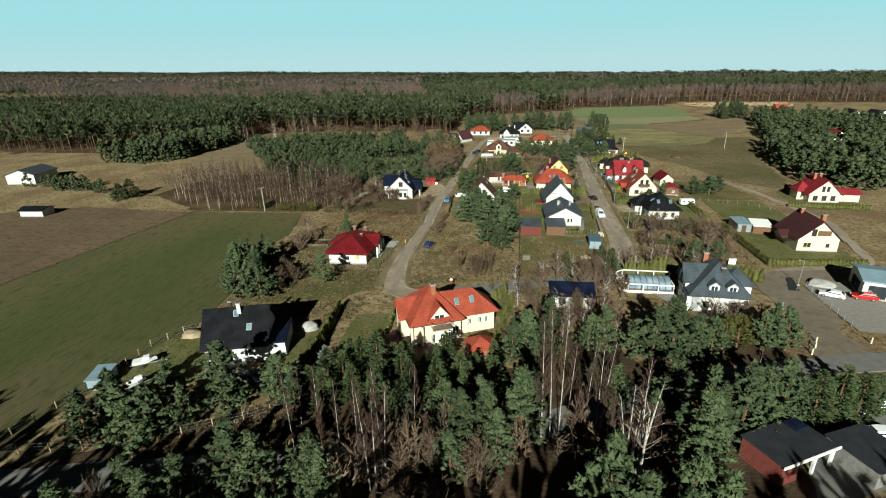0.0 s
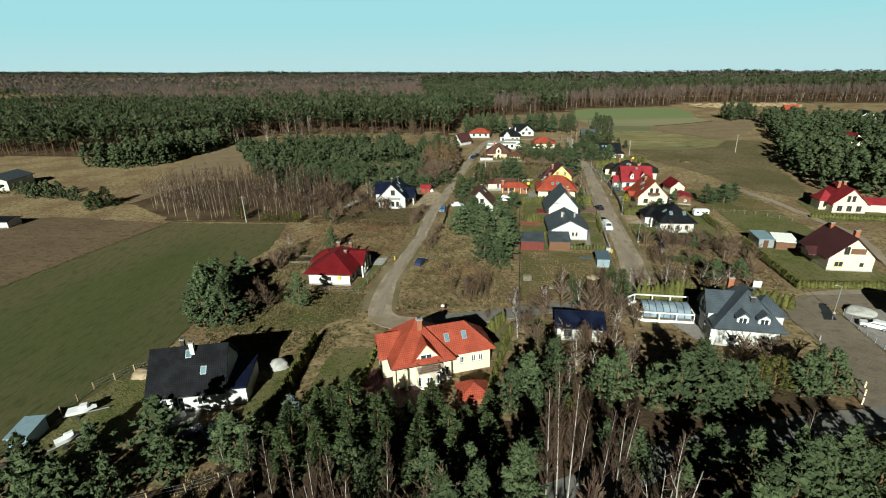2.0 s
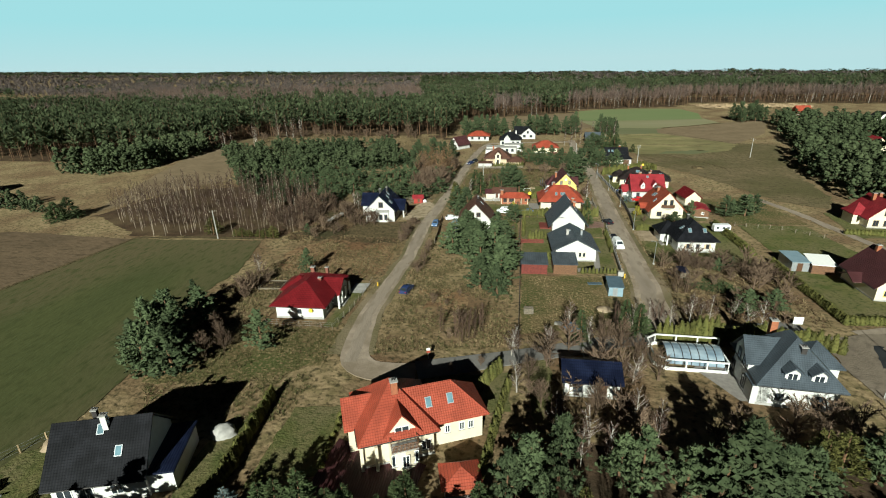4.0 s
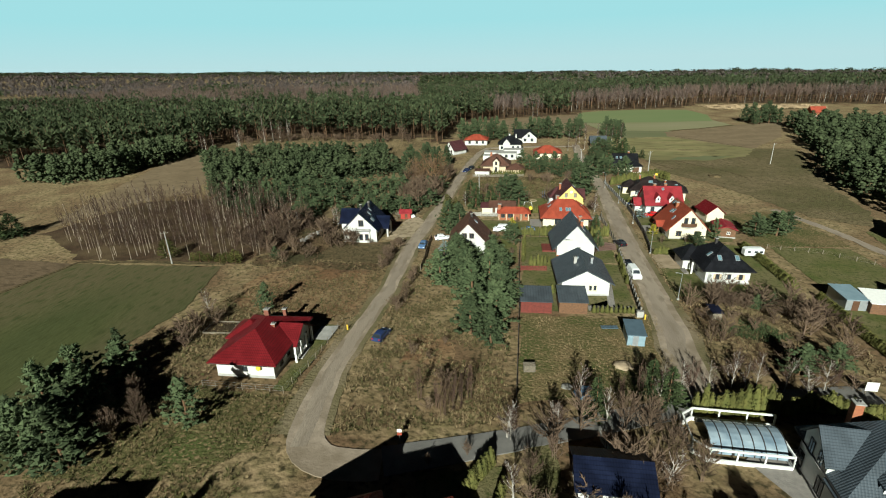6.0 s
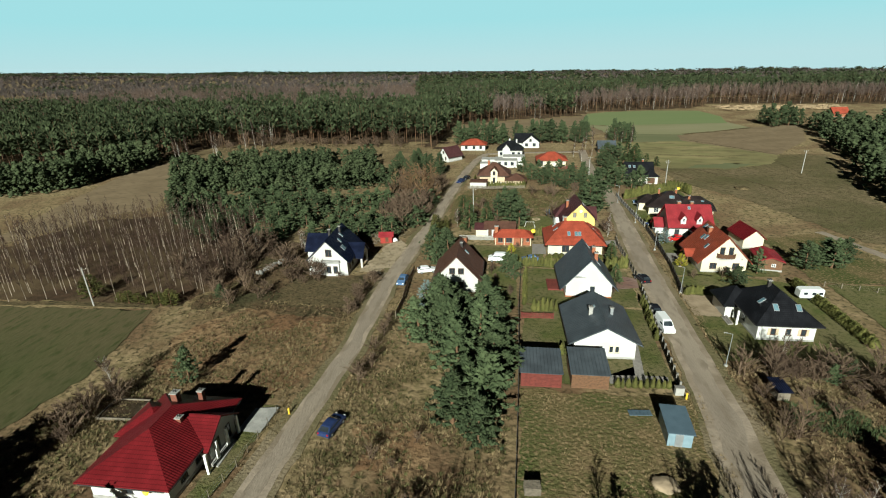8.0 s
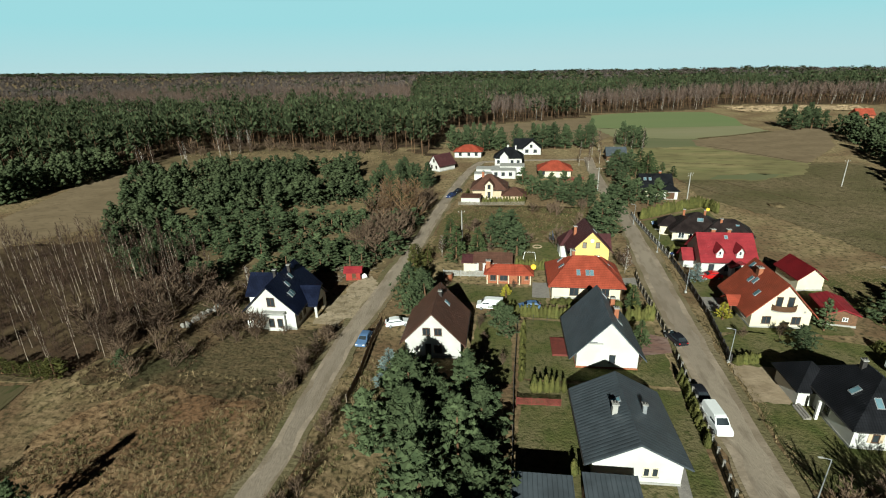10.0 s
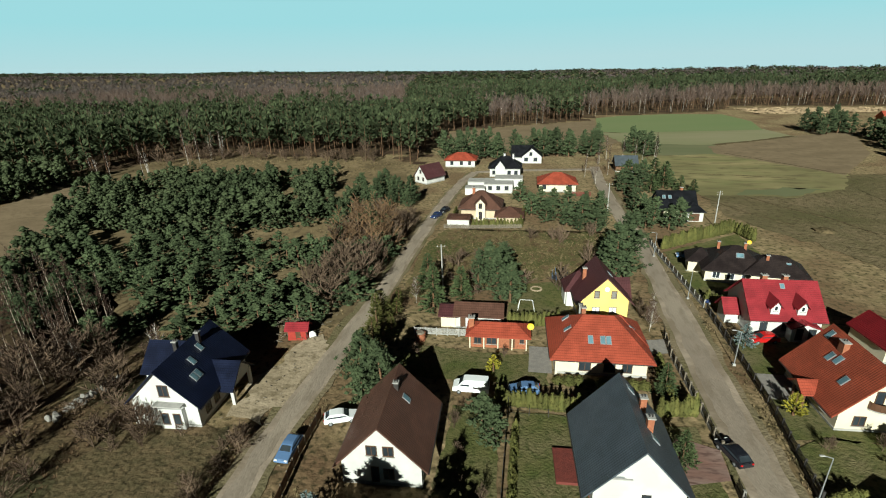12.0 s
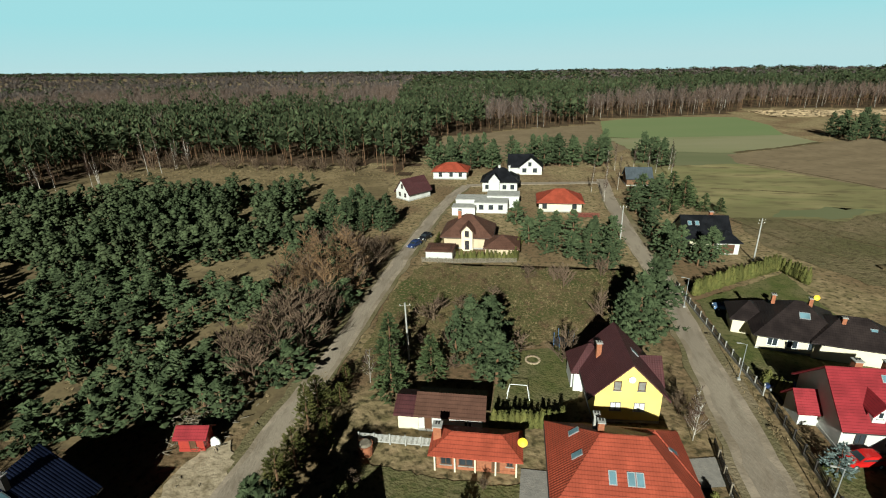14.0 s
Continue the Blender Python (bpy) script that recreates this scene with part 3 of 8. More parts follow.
    reach = {"s": D / 2, "n": D / 2, "e": W / 2, "w": W / 2}[face] + off
    m = pose(0, 0, 0, 0, 0, turn) @ pose(u, -reach, z)
    bm = bmesh.new()
    f = 0.09
    box(bm, -w / 2, -0.07, 0, w / 2, 0.01, f)
    box(bm, -w / 2, -0.07, h - f, w / 2, 0.01, h)
    box(bm, -w / 2, -0.068, f, -w / 2 + f, 0.01, h - f)
    box(bm, w / 2 - f, -0.068, f, w / 2, 0.01, h - f)
    for i in range(bars):
        x = -w / 2 + w * (i + 1) / (bars + 1)
        box(bm, x - 0.04, -0.064, f, x + 0.04, 0.005, h - f)
    win = part(name, bm, M[frame_mat], house)
    win.matrix_basis = m
    bm = bmesh.new()
    box(bm, -w / 2 + f, -0.03, f, w / 2 - f, -0.005, h - f)
    part("pane", bm, M[pane] if name == "window" else M["brown_paint"], win)
    if name == "window":
        bm = bmesh.new()
        box(bm, -w / 2 - 0.08, -0.16, -0.06, w / 2 + 0.08, 0.005, -0.004)
        part("sill", bm, M["conc"], win)
    return win


def on_slope(house, name, u, run, side, w, h, hw, eave, ridge, axis="y", th=0.22, depth=0.1, frame_mat="metal"):
    """A roof window or panel lying on a slope: u along the ridge, run 0..1 up the slope, side -1 or 1."""
    k = math.atan2(ridge - eave, hw)
    c = hw * (1 - run)
    z = eave + (ridge - eave) * run + th
    if axis == "y":
        m = Matrix.Translation((side * c, u, z)) @ Matrix.Rotation(side * k, 4, "Y") @ Matrix.Rotation(radians(90), 4, "Z")
    else:
        m = Matrix.Translation((u, side * c, z)) @ Matrix.Rotation(-side * k, 4, "X")
    bm = bmesh.new()
    box(bm, -w / 2, -h / 2, -0.05, w / 2, h / 2, depth)
    win = part(name, bm, M[frame_mat], house)
    win.matrix_basis = m
    bm = bmesh.new()
    box(bm, -w / 2 + 0.09, -h / 2 + 0.09, 0.0, w / 2 - 0.09, h / 2 - 0.09, depth + 0.015)
    part("pane", bm, M["sky_glass"], win)
    return win


def chimney(house, x, y, z0, z1, w=0.7, material="brick", d=None):
    d = d or w
    bm = bmesh.new()
    box(bm, x - w / 2, y - d / 2, z0, x + w / 2, y + d / 2, z1 - 0.12)
    c = part("chimney", bm, M[material], house)
    bm = bmesh.new()
    box(bm, x - w / 2 - 0.1, y - d / 2 - 0.1, z1 - 0.12, x + w / 2 + 0.1, y + d / 2 + 0.1, z1)
    part("cap", bm, M["conc"], c)
    for dx in (-0.15, 0.15):
        bm = bmesh.new()
        cyl(bm, (x + dx, y, z1), (x + dx, y, z1 + 0.25), 0.09, 0.09, 6)
        part("flue", bm, M["dark_paint"], c)
    return c


def house(label, x, y, w, d, eave, ridge, rot=0.0, kind="gable", axis="y", wall="white", roof="roof_grey", over=0.6, run=None, plinth="conc", name="house", z=0.0):
    """A house centred at x, y: w along its own x, d along y."""
    h = thing(name, label, name.replace("_", " "), pose(x, y, z, 0, 0, rot))
    bm = bmesh.new()
    walls(bm, w, d, eave, ridge if kind == "gable" else None, axis)
    part("wall", bm, M[wall], h)
    bm = bmesh.new()
    if kind == "gable":
        roof_gable(bm, w, d, eave, ridge, over, axis=axis)
    else:
        roof_hip(bm, w, d, eave, ridge, over, run=run, axis=axis)
    part("roof", bm, M[roof], h)
    bm = bmesh.new()
    box(bm, -w / 2 - 0.06, -d / 2 - 0.06, -0.4, w / 2 + 0.06, d / 2 + 0.06, 0.3)
    part("plinth", bm, M[plinth], h)
    if name == "house":
        k = (ridge - eave) / ((w if axis == "y" else d) / 2) if kind == "gable" else 0
        z = eave - k * over + 0.02 if kind == "gable" else eave - 0.1
        runs = []
        if axis == "y" or kind == "hip":
            runs += [((s * (w / 2 + over + 0.05), -d / 2 - 0.4, z), (s * (w / 2 + over + 0.05), d / 2 + 0.4, z)) for s in (-1, 1)]
        if axis == "x" or kind == "hip":
            runs += [((-w / 2 - 0.4, s * (d / 2 + over + 0.05), z), (w / 2 + 0.4, s * (d / 2 + over + 0.05), z)) for s in (-1, 1)]
        for a, b in runs:
            bm = bmesh.new()
            cyl(bm, a, b, 0.07, 0.07, 6)
            part("gutter", bm, M["dark_paint"], h)
    return h


def corner(x0, y0, w, d, rot):
    """The centre of a w x d plan whose front left corner stands at x0, y0."""
    k = radians(rot)
    return (x0 + w / 2 * math.cos(k) - d / 2 * math.sin(k), y0 + w / 2 * math.sin(k) + d / 2 * math.cos(k))


def block(h, x, y, w, d, eave, ridge, kind="gable", axis="y", wall="white", roof="roof_grey", over=0.5, rot=0.0, z0=-0.4, run=None):
    """A further wing of a house, in the house's own axes: its wall and its roof."""
    m = pose(x, y, 0, 0, 0, rot)
    bm = bmesh.new()
    walls(bm, w, d, eave, ridge if kind == "gable" else None, axis, z0)
    a = part("wing_wall", bm, M[wall], h)
    bm = bmesh.new()
    if kind == "gable":
        roof_gable(bm, w, d, eave, ridge, over, axis=axis)
    elif kind == "hip":
        roof_hip(bm, w, d, eave, ridge, over, axis=axis, run=run)
    else:
        box(bm, -w / 2 - over, -d / 2 - over, eave, w / 2 + over, d / 2 + over, eave + 0.25, bevel=0.03)
    b = part("wing_roof", bm, M[roof], h)
    a.matrix_basis = b.matrix_basis = m
    return a, b


def hip_window(h, face, u, q, w, hh, W, D, over, run, eave, ridge):
    """A roof window on the sloping end of a hipped roof: u along the eave, q 0..1 up the slope."""
    e, top = eave + 0.05, ridge + 0.2
    k = math.atan2(top - e, run)
    turn = {"s": 0, "e": 90, "n": 180, "w": 270}[face]
    reach = (D if face in "sn" else W) / 2 + over
    m = pose(0, 0, 0, 0, 0, turn) @ pose(u, -reach + run * q, e + (top - e) * q + 0.01, math.degrees(k))
    bm = bmesh.new()
    box(bm, -w / 2, -hh / 2, -0.06, w / 2, hh / 2, 0.08)
    win = part("roof_window", bm, M["metal"], h)
    win.matrix_basis = m
    bm = bmesh.new()
    box(bm, -w / 2 + 0.09, -hh / 2 + 0.09, 0.0, w / 2 - 0.09, hh / 2 - 0.09, 0.095)
    part("pane", bm, M["sky_glass"], win)


def posts(h, pts, z0, z1, r=0.12, material="white_paint"):
    for x, y in pts:
        bm = bmesh.new()
        box(bm, x - r, y - r, z0, x + r, y + r, z1, bevel=0.02)
        part("post", bm, M[material], h)


def dish(h, x, y, z, turn=0.0, material="sat_yellow", r=0.42):
    bm = bmesh.new()
    rings = []
    for i, (q, zz) in enumerate(((0.02, 0.0), (0.5, 0.04), (1.0, 0.16))):
        rings.append([bm.verts.new((q * r * math.cos(a), -zz * r * 2, q * r * math.sin(a))) for a in np.linspace(0, 2 * math.pi, 13)[:-1]])
    for a, b in zip(rings, rings[1:]):
        for i in range(12):
            bm.faces.new((a[i], a[(i + 1) % 12], b[(i + 1) % 12], b[i]))
    cyl(bm, (0, 0, 0), (0, 0.4, -0.25), 0.03, 0.03, 5)
    d = part("satellite_dish", bm, M[material], h)
    d.matrix_basis = pose(x, y, z, -15, 0, turn)


def balcony(h, x, y, z, w, d, material="wood", kind="rail"):
    bm = bmesh.new()
    box(bm, x - w / 2, y - d, z - 0.15, x + w / 2, y, z, bevel=0.02)
    b = part("balcony", bm, M["conc"], h)
    bm = bmesh.new()
    box(bm, x - w / 2, y - d, z + 0.9, x + w / 2, y - d + 0.06, z + 0.98)
    for s in (-1, 1):
        box(bm, x + s * w / 2 - 0.03, y - d + 0.06, z + 0.9, x + s * w / 2 + 0.03, y, z + 0.98)
    n = int(w / 0.16)
    for i in range(n + 1):
        u = x - w / 2 + w * i / n
        box(bm, u - 0.035, y - d + 0.01, z, u + 0.035, y - d + 0.05, z + 0.9)
    part("railing", bm, M[material], b)


# black-roofed house by the crop field
rot = 17.0
H = house("white house with a steep black tiled roof", *corner(-48.9, 61.7, 9.8, 8.6, rot), 9.8, 8.6, 3.7, 8.0, rot, axis="x", roof="roof_black", over=0.7)
on_slope(H, "roof_window", 0.0, 0.80, -1, 0.8, 1.2, 4.3, 3.7, 8.0, axis="x")
on_slope(H, "roof_window", 2.2, 0.38, -1, 0.8, 1.2, 4.3, 3.7, 8.0, axis="x")
chimney(H, 0.55, -0.7, 6.5, 9.2, 0.6, "white")
chimney(H, -1.2, 0.9, 6.5, 8.9, 0.5, "dark_paint")
for u, w, h0, hh in ((-3.6, 1.6, 0.3, 2.2), (-1.4, 1.6, 0.3, 2.2), (1.8, 1.3, 1.0, 1.4)):
    opening(H, "s", u, h0, w, hh, 9.6, 8.6, "white_paint")
block(H, 6.1, 0.2, 3.2, 8.0, 2.7, 3.0, "flat", wall="white", roof="roof_navy", over=0.25)
dish(H, 4.9, -3.4, 3.6, 10, "white_paint", 0.4)
bm = bmesh.new()
box(bm, -4.9, -7.4, -0.3, 1.5, -4.3, 0.12, bevel=0.03)
part("terrace", bm, M["paving"], H)

# orange-roofed house with the balcony gable
rot = 24.0
H = house("cream house with an orange tiled hipped roof", -14.12, 77.53, 8.6, 9.2, 3.9, 8.7, rot, "hip", axis="y", wall="cream", roof="roof_orange", over=0.7, run=5.1)
block(H, 4.25, -0.75, 13.7, 5.2, 3.8, 7.4, "hip", "x", "cream", "roof_orange", 0.7, run=4.2)
block(H, -3.4, 0.75, 4.8, 4.4, 4.1, 6.5, "gable", "x", "cream", "roof_orange", 0.5)
block(H, 0.4, -3.15, 3.6, 3.0, 4.8, 7.0, "gable", "y", "cream", "roof_orange", 0.6, z0=2.5)
bm = bmesh.new()
cyl(bm, (0.4, -4.75, -0.3), (0.4, -4.75, 3.2), 1.75, 1.75, 8)
part("bay", bm, M["cream"], H)
balcony(H, 0.4, -5.2, 3.3, 3.2, 1.5, "wood")
opening(H, "s", 0.4, 3.4, 1.8, 1.8, 8.6, 9.2, "white_paint", off=0.07)
for u in (-0.8, 0.4, 1.6):
    opening(H, "s", u, 0.6, 0.9, 1.8, 8.6, 9.2, "white_paint", off=1.88 if u == 0.4 else 1.4)
opening(H, "s", 3.3, 0.9, 1.2, 1.5, 8.6, 9.2)
for u in (6.4, 8.3, 9.5):
    opening(H, "s", u, 1.6, 0.7, 1.2, 8.6, 9.2, off=-1.25)
posts(H, [(-4.6, -4.9), (-2.9, -5.4)], -0.3, 3.6, 0.2, "cream")
chimney(H, 0.25, -1.2, 6.4, 9.4, 0.8)
for u in (4.3, 7.1):
    on_slope(H, "roof_window", u, 0.55, -1, 0.8, 1.3, 3.3, 3.65, 7.4, axis="x").location.y -= 0.75

# maroon bungalow
rot = 1.5
H = house("cream bungalow with a maroon sheet-tile hipped roof", *corner(-44.3, 106.0, 9.4, 13.5, rot), 9.4, 13.5, 2.8, 5.6, rot, "hip", wall="white", roof="roof_maroon", over=0.9)
block(H, 3.1, 1.8, 5.6, 5.6, 2.8, 4.7, "gable", "x", "white", "roof_maroon", 0.7)
block(H, -3.4, 2.6, 5.0, 5.0, 2.8, 4.6, "hip", "x", "white", "roof_maroon", 0.7)
posts(H, [(6.4, -2.4), (6.4, -0.2), (6.4, 2.0), (6.4, 4.4)], -0.3, 2.8, 0.16, "white_paint")
for u in (-4.2, -1.4, 5.0):
    opening(H, "e", u, 0.8, 1.2, 1.5, 9.4, 13.5, "dark_paint")
for u in (0.6, 3.0):
    opening(H, "e", u, 0.4, 1.2, 2.0, 9.4, 13.5, "dark_paint", off=1.2)
opening(H, "s", 0.0, 1.0, 0.8, 0.9, 9.4, 13.5, "dark_paint")
dish(H, 2.4, -7.1, 1.9, 0, "sat_yellow", 0.4)
chimney(H, -0.9, 4.0, 4.2, 6.2, 0.8, "brick_dark")
chimney(H, 1.8, 0.6, 3.6, 5.4, 0.6, "brick_dark")
chimney(H, 1.6, 5.4, 3.8, 5.6, 0.6, "brick_dark")
for k in range(3):
    bm = bmesh.new()
    box(bm, 5.9 + 0.35 * k, -1.4, -0.3, 6.25 + 0.35 * k, 3.0, 0.45 - 0.15 * k, bevel=0.02)
    part("step", bm, M["conc"], H)

# white house with the navy roof
rot = 3.0
H = house("new white house with a navy tiled roof", *corner(-44.6, 166.6, 8.9, 12.0, rot), 8.9, 12.0, 3.7, 8.1, rot, roof="roof_navy", over=0.7)
block(H, -4.6, 3.0, 4.6, 5.6, 3.7, 6.6, "gable", "x", "white", "roof_navy", 0.5)
block(H, 4.8, 0.8, 3.6, 5.0, 3.0, 5.2, "gable", "x", "white", "roof_navy", 0.6, z0=2.5)
posts(H, [(6.5, -1.5), (6.5, 3.1)], -0.3, 2.9, 0.22, "white")
opening(H, "s", 1.0 - 0.6, 4.4, 1.4, 1.7, 8.9, 12.0, "brown_paint", bars=1)
opening(H, "s", 0.35, 0.7, 1.0, 1.7, 8.9, 12.0, "brown_paint", bars=0, off=0.62)
opening(H, "s", 1.9, 0.7, 1.0, 1.7, 8.9, 12.0, "brown_paint", bars=0, off=0.62)
bm = bmesh.new()
box(bm, -1.0, -7.0, 3.45, 2.9, -6.0, 3.62, bevel=0.02)
part("ledge", bm, M["conc"], H)
bm = bmesh.new()
box(bm, -0.5, -6.62, -0.3, 2.7, -5.9, 3.0)
part("bay", bm, M["white"], H)
for u in (-4.0, -2.0):
    opening(H, "e", u, 0.9, 1.2, 1.4, 8.9, 12.0, "brown_paint")
for u, q in ((-3.2, 0.35), (-1.4, 0.62), (1.2, 0.72), (-2.4, 0.35)):
    on_slope(H, "roof_window", u, q, 1, 0.75, 1.25, 4.45, 3.7, 8.1)
chimney(H, -0.8, -0.5, 6.5, 9.0, 0.5, "dark_paint")
chimney(H, 0.8, 2.0, 6.5, 9.0, 0.5, "dark_paint")

# brown-roofed house among the pines
rot = 2.0
H = house("pale house with a plain brown half-hipped roof", *corner(-14.8, 161.2, 8.7, 10.5, rot), 8.7, 10.5, 3.1, 7.7, rot, wall="grey_render", roof="roof_brown", over=0.8)
for u in (-0.9, 0.9):
    opening(H, "s", u, 3.9, 1.2, 1.3, 8.7, 10.5, "brown_paint")
opening(H, "s", -0.7, 0.3, 0.9, 2.1, 8.7, 10.5, "brown_paint", bars=0)
opening(H, "s", 0.8, 0.8, 1.2, 1.4, 8.7, 10.5, "brown_paint")
chimney(H, 0.5, 1.6, 6.5, 8.3, 0.5, "dark_paint")
on_slope(H, "roof_window", 1.4, 0.62, 1, 0.8, 1.2, 4.35, 3.1, 7.7)

# tall slate-grey gable house
rot = 2.0
H = house("white gabled house with a slate-grey tiled roof", *corner(11.3, 161.1, 8.8, 11.5, rot), 8.8, 11.5, 2.9, 7.9, rot, roof="roof_grey", over=1.1, plinth="brick")
opening(H, "s", 0.7, 1.0, 0.9, 1.4, 8.8, 11.5, "dark_paint", bars=0)
opening(H, "s", -2.4, 4.4, 1.6, 0.12, 8.8, 11.5, "metal", bars=0)
bm = bmesh.new()
box(bm, -3.2, -5.9, 4.2, -0.8, -5.75, 4.32)
part("ledge", bm, M["conc"], H)
chimney(H, 1.9, -0.4, 5.0, 7.5, 0.65)
chimney(H, 1.9, 2.6, 5.0, 7.7, 0.65)
on_slope(H, "roof_window", -1.6, 0.5, 1, 0.8, 1.2, 4.4, 2.9, 7.9)
on_slope(H, "roof_window", 4.6, 0.78, 1, 0.8, 1.2, 4.4, 2.9, 7.9)
bm = bmesh.new()
box(bm, -7.6, -3.0, -0.3, -4.5, 2.0, 0.35, bevel=0.03)
part("terrace", bm, M["redwood"], H)

# low grey bungalow
rot = 2.5
H = house("white bungalow with a low grey metal roof", *corner(10.8, 139.8, 9.4, 12.0, rot), 9.4, 12.0, 3.0, 5.5, rot, roof="roof_steel", over=0.9)
opening(H, "s", 1.0, 1.1, 0.7, 1.2, 9.4, 12.0, "cream", bars=0)
opening(H, "s", 1.9, 1.1, 0.7, 1.2, 9.4, 12.0, "cream", bars=0)
chimney(H, -1.5, -0.6, 4.4, 6.3, 0.6, "conc")
chimney(H, 2.0, 0.0, 4.0, 5.9, 0.45, "metal")
on_slope(H, "roof_window", 1.2, 0.8, -1, 0.8, 1.1, 4.7, 3.0, 5.5)
for u in (-3.0, 1.0):
    opening(H, "e", u, 0.9, 1.4, 1.4, 9.4, 12.0)

# black hipped house
rot = 1.5
H = house("white house with a steep black tiled hipped roof", *corner(41.0, 148.4, 8.8, 11.0, rot), 8.8, 11.0, 3.1, 7.0, rot, "hip", roof="roof_black", over=0.8, run=5.0)
block(H, -4.2, 4.6, 4.6, 5.4, 2.5, 5.0, "hip", "x", "white", "roof_black", 0.6)
for u in (-2.0, 0.3, 2.6):
    opening(H, "s", u, 1.0, 0.8, 1.2, 8.8, 11.0, "brown_paint", bars=0)
    for q in (-1, 1):
        if u != 0.3:
            bm = bmesh.new()
            box(bm, u + q * 0.62 - 0.2, -5.58, 1.0, u + q * 0.62 + 0.2, -5.505, 2.2, bevel=0.01)
            part("shutter", bm, M["beige"], H)
for u in (-3.4, 0.6):
    opening(H, "w", u, 0.9, 1.0, 1.4, 8.8, 11.0, "dark_paint")
for u in (-1.5, 2.0):
    hip_window(H, "s", u, 0.5, 0.85, 1.3, 8.8, 11.0, 0.8, 5.0, 3.1, 7.0)
hip_window(H, "w", 1.4, 0.5, 0.8, 1.3, 8.8, 11.0, 0.8, 5.2, 3.1, 7.0)
chimney(H, -0.6, 1.2, 5.5, 7.9, 0.5, "dark_paint")
posts(H, [(-5.4, -0.6)], -0.3, 2.7, 0.16)
for k in range(3):
    bm = bmesh.new()
    box(bm, -6.9 + 0.3 * k, -0.9, -0.3, -6.6 + 0.3 * k, 1.9, 0.12 + 0.13 * k, bevel=0.02)
    part("step", bm, M["paving"], H)

# brick-red roofed house with the balcony
rot = 2.0
H = house("cream house with a brick-red tiled roof and balcony", *corner(41.2, 176.2, 9.2, 11.0, rot), 9.2, 11.0, 3.1, 8.0, rot, wall="cream", roof="roof_brick", over=1.0)
for u in (-0.8, 1.0):
    opening(H, "s", u, 3.7, 1.0, 2.1, 9.2, 11.0, "brown_paint", bars=0)
bm = bmesh.new()
rim = [(0.1 + 1.9 * math.cos(a), -5.5 - 1.0 * math.sin(a)) for a in np.linspace(math.pi, 0, 11)]
prism(bm, rim, 3.3, 3.5)
b = part("balcony", bm, M["conc"], H)
for (x0, y0), (x1, y1) in zip(rim, rim[1:]):
    bm = bmesh.new()
    L = math.hypot(x1 - x0, y1 - y0)
    box(bm, 0, -0.03, 3.5, L, 0.03, 4.45, pose(x0, y0, 0, 0, 0, math.degrees(math.atan2(y1 - y0, x1 - x0))))
    part("parapet", bm, M["brown_paint"], b)
for u in (-2.2, 2.4):
    opening(H, "s", u, 0.8, 1.4, 1.4, 9.2, 11.0, "brown_paint", bars=1)
for u, q in ((0.4, 0.55), (1.6, 0.5), (-2.6, 0.35), (4.6, 0.8)):
    on_slope(H, "roof_window", u, q, -1, 0.8, 1.3, 4.6, 3.1, 8.0)
chimney(H, -1.2, 1.4, 6.0, 8.2, 0.7, "brick", 1.0)
block(H, -5.2, -0.5, 2.4, 2.6, 2.5, 3.4, "gable", "x", "cream", "roof_orange", 0.4, z0=2.2)
posts(H, [(-6.2, -1.6), (-6.2, 0.6)], -0.3, 2.5, 0.14, "brown_paint")
for u in (-3.0, 3.0):
    opening(H, "w", u, 0.9, 1.2, 1.4, 9.2, 11.0, "brown_paint")
bm = bmesh.new()
box(bm, 3.3, -5.58, 2.9, 3.7, -5.48, 3.3, bevel=0.05)
part("wall_lamp", bm, M["conc"], H)

# bright red roofed house with two dormers
rot = 1.0
H = house("white house with a bright red roof and dormers", *corner(40.2, 198.0, 10.4, 9.2, rot), 10.4, 9.2, 3.5, 7.6, rot, axis="x", roof="roof_red", over=0.7)
for u in (-1.9, 2.0):
    block(H, u, -3.2, 1.3, 2.6, 5.3, 6.2, "gable", "y", "white", "roof_red", 0.35, z0=3.4)
    opening(H, "s", u, 4.4, 0.6, 0.9, 10.4, 9.2, "white_paint", bars=0, off=-0.1)
block(H, -6.3, 0.8, 2.2, 3.2, 2.2, 3.8, "gable", "x", "white", "roof_red", 0.5)
block(H, 2.0, -5.2, 3.6, 2.0, 2.5, 3.2, "gable", "y", "white", "roof_red", 0.5)
for u in (-3.2, 0.0):
    opening(H, "s", u, 0.9, 1.1, 1.5, 10.4, 9.2, "dark_paint")
for u in (1.2, 3.0):
    opening(H, "s", u, 0.5, 1.0, 1.9, 10.4, 9.2, "dark_paint", off=1.82)
chimney(H, -2.0, 0.7, 6.5, 8.4, 0.8)
chimney(H, 1.2, 0.7, 6.5, 8.4, 0.7)
on_slope(H, "roof_window", 0.2, 0.82, -1, 0.7, 0.9, 4.6, 3.1, 7.6, axis="x")

# black hipped L-shaped house
rot = -12.0
H = house("cream house with a black glazed hipped roof", 46.5, 222.5, 11.0, 10.0, 2.6, 6.2, rot, "hip", "x", "cream", "roof_umber", 0.8)
block(H, 6.5, -2.0, 10.0, 7.0, 2.8, 5.6, "hip", "x", "cream", "roof_umber", 0.7)
block(H, -6.0, 1.5, 4.5, 5.0, 2.6, 4.6, "hip", "x", "cream", "roof_umber", 0.6)
for u in (-3.5, -1.0, 1.6, 4.0):
    opening(H, "s", u, 0.8, 1.4, 1.5, 11.0, 10.0, "white_paint")
